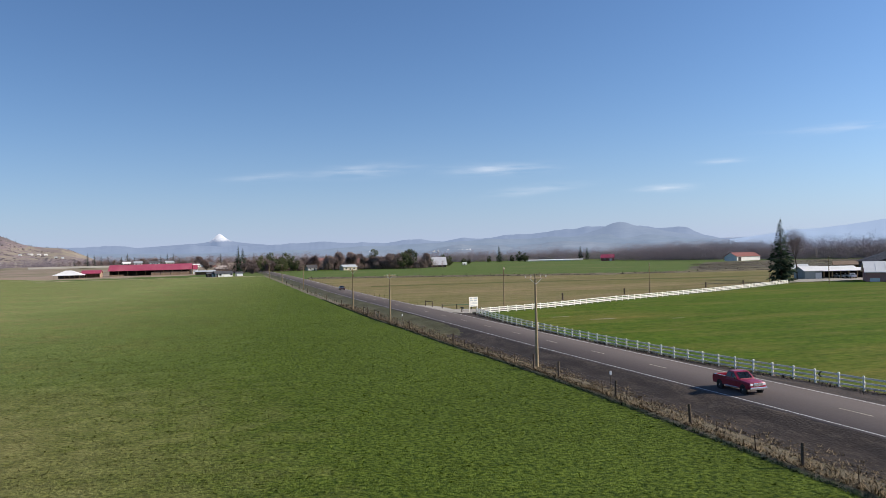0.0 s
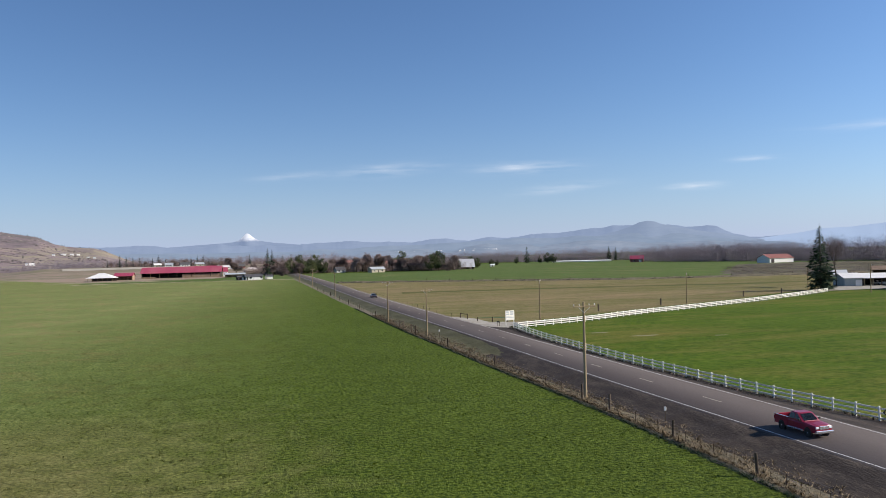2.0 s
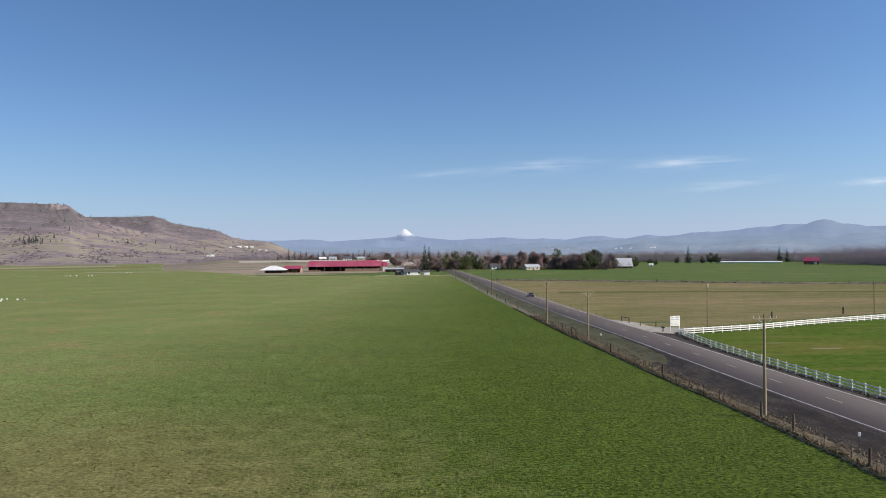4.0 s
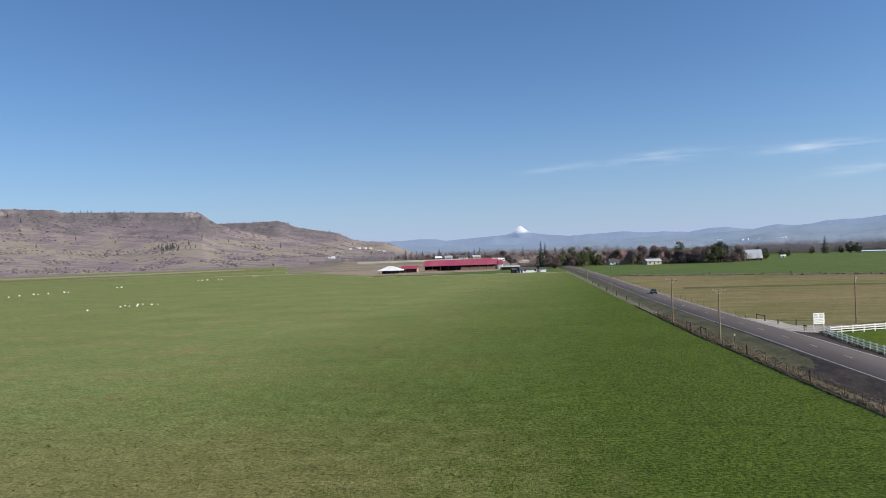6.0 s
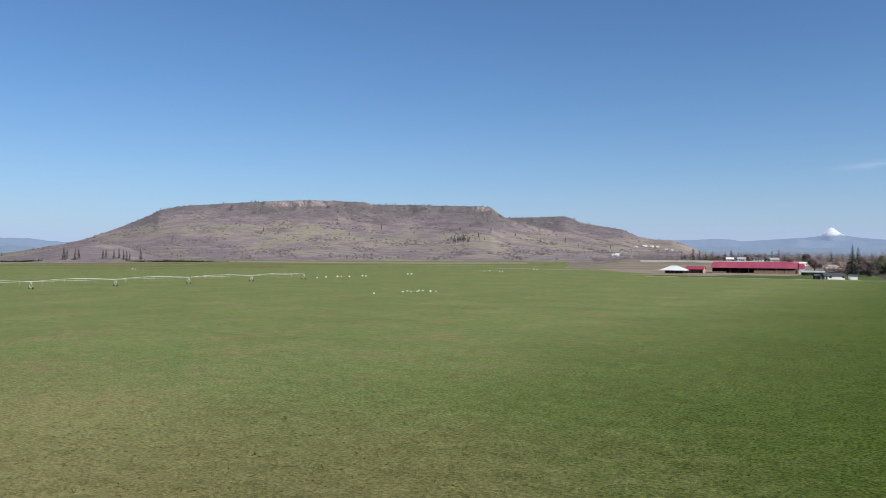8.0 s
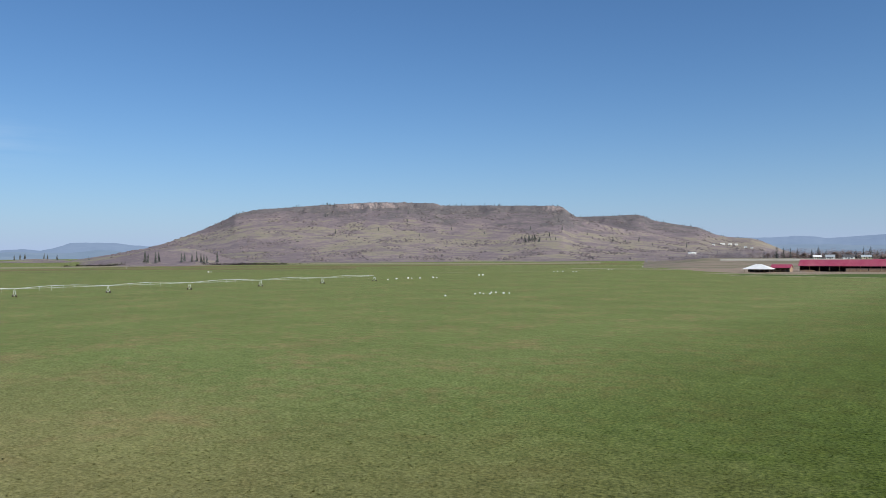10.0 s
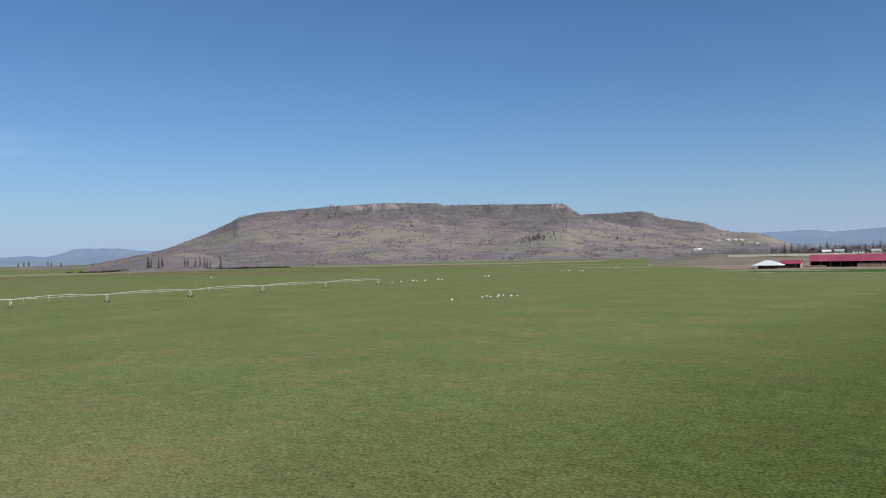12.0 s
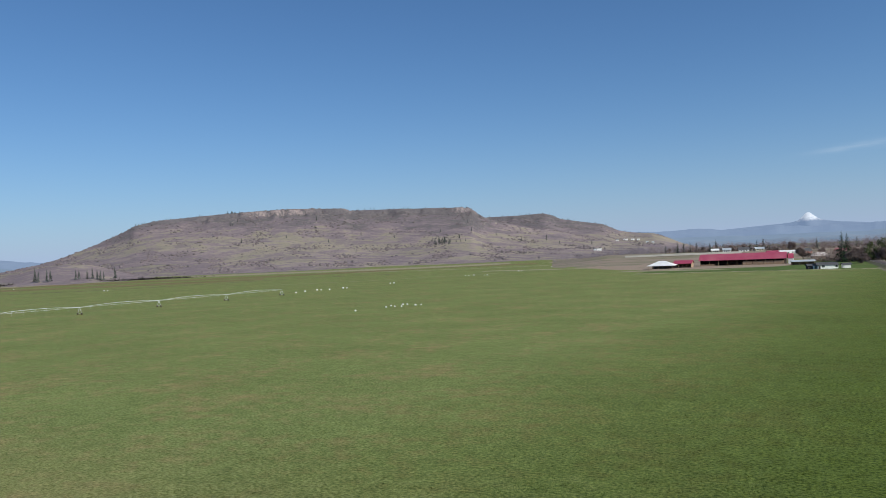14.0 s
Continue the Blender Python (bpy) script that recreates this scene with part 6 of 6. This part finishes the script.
def pickup(name, label, paint):
    """A pickup with its nose to -y."""
    car = tagged(new(name), label, "pickup truck")
    bm = loft(bmesh.new(), [slab(-2.86, 0.80, 0.62, 1.02), slab(-2.78, 0.94, 0.50, 1.10), slab(-2.2, 0.99, 0.46, 1.17), slab(-1.35, 1.0, 0.46, 1.22), slab(-1.15, 1.0, 0.46, 1.22, 0), slab(0.85, 1.0, 0.46, 1.22, 0)])
    part("body", bm, paint, car)
    bm = bmesh.new()
    for s in (-1, 1):
        box(bm, s * 0.95, 1.84, 0.50, 0.10, 1.96, 0.78, bevel=0.03)
    box(bm, 0, 0.91, 0.5, 1.82, 0.08, 0.78)
    box(bm, 0, 1.84, 0.5, 1.82, 1.94, 0.16)
    part("cargo_bed", bm, paint, car)
    part("bed_liner", box(bmesh.new(), 0, 1.85, 0.665, 1.78, 1.8, 0.03), BLACK, car, "black bed liner")
    bm = bmesh.new()
    for s in (-1, 1):
        box(bm, s * 0.95, 1.85, 1.285, 0.12, 1.98, 0.035)
    part("bed_rail", bm, CHROME, car, "pale bed rail caps")
    part("tailgate", box(bmesh.new(), 0, 2.84, 0.52, 1.84, 0.08, 0.76, bevel=0.03), paint, car)
    secs = []
    for z, f, b, half in ((1.16, -1.28, 0.84, 0.95), (1.30, -1.16, 0.83, 0.93), (1.80, -0.46, 0.70, 0.80), (1.87, -0.30, 0.60, 0.72)):
        secs.append([(-half, f + 0.12, z), (-half * 0.7, f, z), (half * 0.7, f, z), (half, f + 0.12, z), (half, b - 0.06, z), (half * 0.8, b, z), (-half * 0.8, b, z), (-half, b - 0.06, z)])
    part("cab", loft(bmesh.new(), secs), paint, car)
    bm = bmesh.new()
    bm.faces.new([bm.verts.new(p) for p in ((-0.72, -1.175, 1.30), (0.72, -1.175, 1.30), (0.62, -0.51, 1.79), (-0.62, -0.51, 1.79))])
    bmesh.ops.solidify(bm, geom=bm.faces[:], thickness=0.02)
    part("windshield", bm, GLASS, car, "dark glass windshield")
    bm = bmesh.new()
    bm.faces.new([bm.verts.new(p) for p in ((0.64, 0.845, 1.34), (-0.64, 0.845, 1.34), (-0.58, 0.735, 1.74), (0.58, 0.735, 1.74))])
    bmesh.ops.solidify(bm, geom=bm.faces[:], thickness=0.02)
    part("rear_window", bm, GLASS, car)
    for s in (-1, 1):
        for y0, y1, t0, t1 in ((-0.92, -0.18, -0.34, -0.14), (-0.08, 0.70, -0.06, 0.58)):
            bm = bmesh.new()
            pts = [(s * 0.945, y0, 1.32), (s * 0.945, y1, 1.32), (s * 0.835, t1, 1.76), (s * 0.835, t0, 1.76)]
            bm.faces.new([bm.verts.new(p) for p in (pts if s > 0 else pts[::-1])])
            bmesh.ops.solidify(bm, geom=bm.faces[:], thickness=0.015)
            part("side_window", bm, GLASS, car)
        part("mirror", box(bmesh.new(), s * 1.10, -0.92, 1.28, 0.22, 0.12, 0.18, bevel=0.03), BLACK, car)
        part("headlight", box(bmesh.new(), s * 0.70, -2.84, 0.84, 0.36, 0.10, 0.20, bevel=0.03), LAMP_GLASS, car)
        part("tail_light", box(bmesh.new(), s * 0.95, 2.86, 0.78, 0.12, 0.06, 0.36, bevel=0.015), TAIL_RED, car)
        part("sill", box(bmesh.new(), s * 0.965, -0.1, 0.40, 0.08, 2.2, 0.14, bevel=0.02), CHROME, car, "pale lower sill")
        for y in (-1.9, 1.75):
            bm = bmesh.new()
            tube(bm, (s * 0.80, y, 0.42), (s * 1.008, y, 0.42), 0.47, 0.47, 24)
            part("wheel_arch", bm, BLACK, car)
            wheel(car, s * 0.90, y, 0.40, 0.27)
    part("grille", box(bmesh.new(), 0, -2.86, 0.78, 0.98, 0.10, 0.30, bevel=0.03), CHROME, car, "bright chrome grille")
    part("front_bumper", box(bmesh.new(), 0, -2.93, 0.46, 1.9, 0.18, 0.24, bevel=0.05), CHROME, car, "chrome bumper")
    part("rear_bumper", box(bmesh.new(), 0, 2.94, 0.46, 1.86, 0.16, 0.2, bevel=0.04), CHROME, car, "chrome bumper")
    return car


truck = pickup("pickup_truck", "dark red pickup truck with chrome front driving on the road", CAR_RED)
truck.matrix_basis = pose(float(ROAD(35.0)) - 1.5, 35.0, ROAD_Z + 0.03, 0, 0, 2.5) @ Matrix.Diagonal((0.86, 0.80, 0.88, 1))


def small_car(name, label, paint):
    car = tagged(new(name), label, "car")
    part("body", loft(bmesh.new(), [slab(-2.2, 0.74, 0.42, 0.74), slab(-2.1, 0.86, 0.34, 0.80), slab(-1.0, 0.90, 0.32, 0.92), slab(1.2, 0.90, 0.32, 0.95), slab(2.1, 0.86, 0.34, 0.92), slab(2.2, 0.74, 0.44, 0.84)]), paint, car)
    secs = []
    for z, f, b, half in ((0.90, -1.0, 1.9, 0.82), (1.40, -0.3, 1.3, 0.66), (1.46, -0.1, 1.1, 0.56)):
        secs.append([(-half, f, z), (half, f, z), (half, b, z), (-half, b, z)])
    part("cabin", loft(bmesh.new(), secs), GLASS, car, "dark glass cabin")
    part("roof", box(bmesh.new(), 0, 0.5, 1.44, 1.15, 1.25, 0.05, bevel=0.02), paint, car)
    for s in (-1, 1):
        part("tail_light", box(bmesh.new(), s * 0.68, -2.2, 0.62, 0.26, 0.06, 0.14), TAIL_RED, car)
        for y in (-1.35, 1.4):
            wheel(car, s * 0.82, y, 0.32, 0.22)
    return car



def tractor(label, paint):
    """A small farm tractor with its nose to -y."""
    thing = tagged(new("tractor"), label, "tractor")
    part("bonnet", loft(bmesh.new(), [slab(-1.75, 0.30, 0.75, 1.25), slab(-1.6, 0.36, 0.68, 1.38), slab(0.1, 0.40, 0.65, 1.50)]), paint, thing)
    part("chassis", box(bmesh.new(), 0, 0.1, 0.5, 0.5, 3.0, 0.4, bevel=0.03), BLACK, thing)
    part("seat_deck", box(bmesh.new(), 0, 0.75, 0.85, 1.1, 1.2, 0.25, bevel=0.04), paint, thing)
    cab = part("cab", box(bmesh.new(), 0, 0.7, 1.1, 1.15, 1.15, 1.1, bevel=0.05), GLASS, thing, "dark glazed cab")
    part("cab_roof", box(bmesh.new(), 0, 0.7, 2.2, 1.35, 1.4, 0.12, bevel=0.04), WHITE_ROOF, cab)
    bm = bmesh.new()
    tube(bm, (0.2, -1.0, 1.4), (0.2, -1.0, 2.1), 0.04, 0.04, 8)
    part("exhaust", bm, BLACK, thing)
    for s in (-1, 1):
        wheel(thing, s * 0.72, -1.3, 0.42, 0.26)
        wheel(thing, s * 0.85, 0.85, 0.78, 0.42)
    return thing


place(pickup("pickup_truck", "white pickup parked in the open machine shed", WHITE_ROOF), 226.2, 224.2, 0, turn=-14)
place(pickup("pickup_truck", "white pickup parked in the open machine shed", WHITE_ROOF), 229.4, 223.4, 0, turn=-14)
place(tractor("orange tractor standing under the lean-to", surface("orange_tractor_paint", [(0.42, 0.10, 0.03), (0.55, 0.16, 0.05)], 1, 0.2, 0.45, 0.05)), 237.5, 220.5, 0, turn=-25)

car = small_car("car", "small dark car driving away on the far road", CAR_DARK)
car.matrix_basis = pose(float(ROAD(250)) + 1.8, 250, ROAD_Z + 0.03, 0, 0, 1)
again(car, 246, 214, 0.17, turn=70, label="white car parked in the farmyard")
for ob in list(bpy.data.objects):
    if ob.name.startswith("car.") and ob.parent is None:
        for c in ob.children:
            if c.name.startswith(("body", "roof")):
                c.data = c.data.copy()
                c.data.materials[0] = WHITE_ROOF
again(truck, 226, 217, 0.17, turn=150, label="pale pickup truck parked before the machine shed")
for ob in list(bpy.data.objects):
    if ob.name.startswith("pickup_truck.") and ob.parent is None:
        for c in ob.children:
            if c.name.startswith(("body", "cab", "cargo_bed", "tailgate")):
                c.data = c.data.copy()
                c.data.materials[0] = WHITE_ROOF


# ---- centre-pivot irrigation line ----
pivot = tagged(new("irrigation_pivot"), "long galvanised wheeled irrigation line across the pasture", "irrigation line")
PIVOT_PAINT = surface("pale_galvanised_pipe", [(0.60, 0.61, 0.60), (0.78, 0.79, 0.78)], 2, 0.2, 0.5, 0.03, metal=0.15)
towers = [(-325, 90), (-319, 126), (-311, 163), (-305, 200), (-299, 238), (-295, 279), (-291, 321), (-287, 362)]
TOP = 3.3
for k, (x, y) in enumerate(towers):
    bm = bmesh.new()
    for s in (-1, 1):
        tube(bm, (x + s * 1.25, y, 0.7), (x + s * 0.12, y, TOP), 0.075, 0.065, 6)
    tube(bm, (x - 1.25, y, 0.7), (x + 1.25, y, 0.7), 0.09, 0.09, 6)
    tube(bm, (x - 0.6, y, 2.2), (x + 0.6, y, 2.2), 0.06, 0.06, 6)
    t = part("tower", bm, PIVOT_PAINT, pivot)
    for s in (-1, 1):
        bm = bmesh.new()
        tube(bm, (x + s * 1.25, y - 0.14, 0.5), (x + s * 1.25, y + 0.14, 0.5), 0.5, 0.5, 16)
        part("wheel", bm, POST_WOOD, t)
    if k + 1 == len(towers):
        break
    a, b = Vector((x, y, TOP)), Vector((*towers[k + 1], TOP))
    pts = [a.lerp(b, s) + Vector((0, 0, 0.85 * math.sin(math.pi * s))) for s in np.linspace(0, 1, 9)]
    bm = bmesh.new()
    for p, q in zip(pts[:-1], pts[1:]):
        tube(bm, p, q, 0.06, 0.06, 8, caps=False)
    part("pipe", bm, PIVOT_PAINT, pivot)
    side = (b - a).normalized().cross(Vector((0, 0, 1)))
    bm = bmesh.new()
    lows = [p - Vector((0, 0, 0.9 * math.sin(math.pi * s))) for p, s in zip(pts, np.linspace(0, 1, 9))]
    for s in (-1, 1):
        for p, q in zip(lows[:-1], lows[1:]):
            tube(bm, p + side * s * 0.5, q + side * s * 0.5, 0.02, 0.02, 4, caps=False)
        for p, q in zip(pts[1:-1], lows[1:-1]):
            tube(bm, p, q + side * s * 0.5, 0.022, 0.022, 4, caps=False)
    part("truss", bm, PIVOT_PAINT, pivot)
    bm = bmesh.new()
    for p in pts[1:-1]:
        tube(bm, p, (p.x, p.y, 1.9), 0.02, 0.02, 4)
    part("drop_hoses", bm, PIVOT_PAINT, pivot)


def bale(label):
    thing = tagged(new("wrapped_bale"), label, "bale", group="bales in the pasture")
    bm = bmesh.new()
    n, l, r = 18, 1.5, 0.68
    for x0, r0, x1, r1 in ((-l / 2, r * 0.9, -l / 2 + 0.1, r), (-l / 2 + 0.1, r, l / 2 - 0.1, r), (l / 2 - 0.1, r, l / 2, r * 0.9)):
        tube(bm, (x0, 0, r), (x1, 0, r), r0, r1, n, caps=abs(x0) > l / 2 - 0.05 or abs(x1) > l / 2 - 0.05)
    bmesh.ops.remove_doubles(bm, verts=bm.verts[:], dist=0.001)
    part("wrap", bm, WHITE_WALL, thing)
    bm = bmesh.new()
    tube(bm, (-0.05, 0, r), (0.05, 0, r), r + 0.008, r + 0.008, n, caps=False)
    part("band", bm, STEEL, thing)
    return thing


roll = bale("white bale shape lying in the pasture")
# Bale shapes stand in for a cluster of small white animals here.
place(roll, -158, 266, turn=80, scale=0.40)
for k, (x, y) in enumerate(((-156.5, 270), (-160, 273), (-158, 279), (-154, 271), (-156.5, 280), (-150.5, 276), (-149, 278), (-152.5, 268.5), (-161, 249))):
    again(roll, x, y, turn=70 + 31 * k, scale=0.33 + 0.06 * (k % 3), label="small white bale shape in place of an animal in the pasture")
for k, (x, y) in enumerate(((-294, 384), (-297, 397), (-298, 411), (-296.5, 413), (-292, 416), (-291, 430), (-289.5, 432), (-291, 490), (-289, 492), (-288, 611), (-285.5, 613), (-282, 616), (-271, 613), (-268.5, 614), (-275, 704), (-272, 705), (-285, 830), (-578, 477), (-575, 478), (-862, 582))):
    again(roll, x, y, turn=60 + 23 * k, scale=0.50 + 0.1 * (k % 3))


# ---- grass and weeds: uncountable, in one mesh each ----
def tufts(name, label, x, y, z, height, width, blades, material, seed):
    """Clumps of leaning blades at the given places."""
    rng = np.random.default_rng(seed)
    n = len(x) * blades
    base = np.repeat(np.stack([x, y, z], 1), blades, 0) + np.c_[rng.normal(size=(n, 2)) * np.repeat(width, blades)[:, None] * 0.5, np.zeros(n)]
    a = rng.uniform(0, 2 * np.pi, n)
    h = np.repeat(height, blades) * rng.uniform(0.5, 1.2, n)
    lean = rng.uniform(0.5, 1.7, n) * h
    s = np.stack([-np.sin(a), np.cos(a), 0 * a], 1) * (np.repeat(width, blades) * rng.uniform(0.12, 0.3, n))[:, None]
    tip = base + np.stack([np.cos(a) * lean, np.sin(a) * lean, h], 1)
    up = np.cross(2 * s, tip - base + s)[:, 2:] > 0
    v = np.where(up[:, :, None], np.stack([base - s, base + s, tip], 1), np.stack([base + s, base - s, tip], 1)).reshape(-1, 3)
    ob = raw(name, v, np.arange(3 * n).reshape(-1, 3), material, smooth=True)
    ups = np.repeat(np.stack([np.cos(a) * 0.25, np.sin(a) * 0.25, 0 * a + 1], 1), 3, 0)  # soft turf-like shading
    ob.data.normals_split_custom_set_from_vertices((ups / np.linalg.norm(ups, axis=1, keepdims=True)).astype(np.float32))
    return tagged(ob, label, "grass", kind="stuff")


rng = np.random.default_rng(81)
n = 420000
x, y = rng.uniform(-230, 37, n), rng.uniform(4, 270, n)
keep = (x < np.array(FENCE(y)) - 0.3) & (rng.uniform(0, 1, n) < 0.5 * np.exp(-((np.hypot(x - 5, y + 10) / 90) ** 2)))
x, y = x[keep], y[keep]
tufts("pasture_tufts", "short uneven clumps of grazed pasture grass", x, y, 0 * x, rng.gamma(3, 0.012, len(x)) + 0.015, rng.uniform(0.14, 0.34, len(x)), 5, PASTURE_BLADES, 82)
n = 14000
y = -20 + 200 * rng.uniform(0, 1, n) ** 1.2
s = rng.uniform(0, 1, n) ** 2.2
x = np.array(FENCE(y)) - 0.3 + s * (np.array(ROAD(y)) - HALF - 1.2 - np.array(FENCE(y)))
tufts("verge_weeds", "tall dead weeds and dry grass along the ditch", x, y, 0 * x + 0.12, rng.gamma(2.2, 0.066, n) * (1.2 - 0.8 * s), rng.uniform(0.06, 0.2, n), 6, DRY_BLADES, 83)
n = 5200
y = rng.uniform(-10, 133, n)
s = rng.uniform(0, 1, n)
x = np.array(ROAD(y)) + HALF + 0.7 + s * (np.array(WHITE(y)) + 0.7 - np.array(ROAD(y)) - HALF - 0.7)
tufts("fence_weeds", "dark tangled weeds under the white fence", x, y, 0 * x + 0.1, rng.gamma(3, 0.06, n), rng.uniform(0.12, 0.35, n), 6, BRUSH, 84)
n = 3000
x = rng.uniform(44, 420, n)
y = np.interp(x, [44, 50, 109, 186, 246, 420], [432, 429, 395, 346, 338, 326]) + rng.normal(size=n) * 1.6
tufts("bank_weeds", "dark brush and dead grass on the field bank", x, y, 0 * x + 0.2, rng.gamma(3, 0.15, n), rng.uniform(0.4, 1.0, n), 4, BRUSH, 85)
# Dark blades stand in for the line of shade at the pasture's edge.
n = 6500
y = -20 + 230 * rng.uniform(0, 1, n) ** 1.2
x = np.array(FENCE(y)) - 0.7 + rng.normal(size=n) * 0.12
tufts("edge_grass", "dark grass strip standing in for shade along the wire fence", x, y, 0 * x, rng.gamma(4, 0.03, n), rng.uniform(0.08, 0.18, n), 5, NEEDLES, 86)
n = 1800
a = np.concatenate([rng.normal(56.5, 1.2, n // 3), rng.normal(52.5, 1.1, n // 3), rng.normal(48.0, 1.6, n // 3)])
r = 1285 + rng.normal(size=len(a)) * 7
x, y = CENTRE.x - r * np.sin(np.radians(a)), CENTRE.y + r * np.cos(np.radians(a))
tufts("hill_hedge", "dark straggling brush line at the foot of the hill", x, y, 0 * x, rng.gamma(3, 0.6, len(a)), rng.uniform(1.5, 4, len(a)), 5, BRUSH, 87)
n = 9000
along_x, along_y = rng.uniform(0, 1, n), rng.uniform(0, 1, n)
x, y = 250 + 160 * along_x + 110 * along_y, 348 - 14 * along_x + 190 * along_y
keep = rng.uniform(0, 1, n) < 0.5 + 0.5 * np.sin(x / 17) * np.sin(y / 23)
x, y = x[keep], y[keep]
tufts("field_scrub", "dark brown brambles on rough ground before the far barn", x, y, 0 * x, rng.gamma(3, 0.10, len(x)), rng.uniform(0.3, 0.9, len(x)), 5, BRUSH, 88)
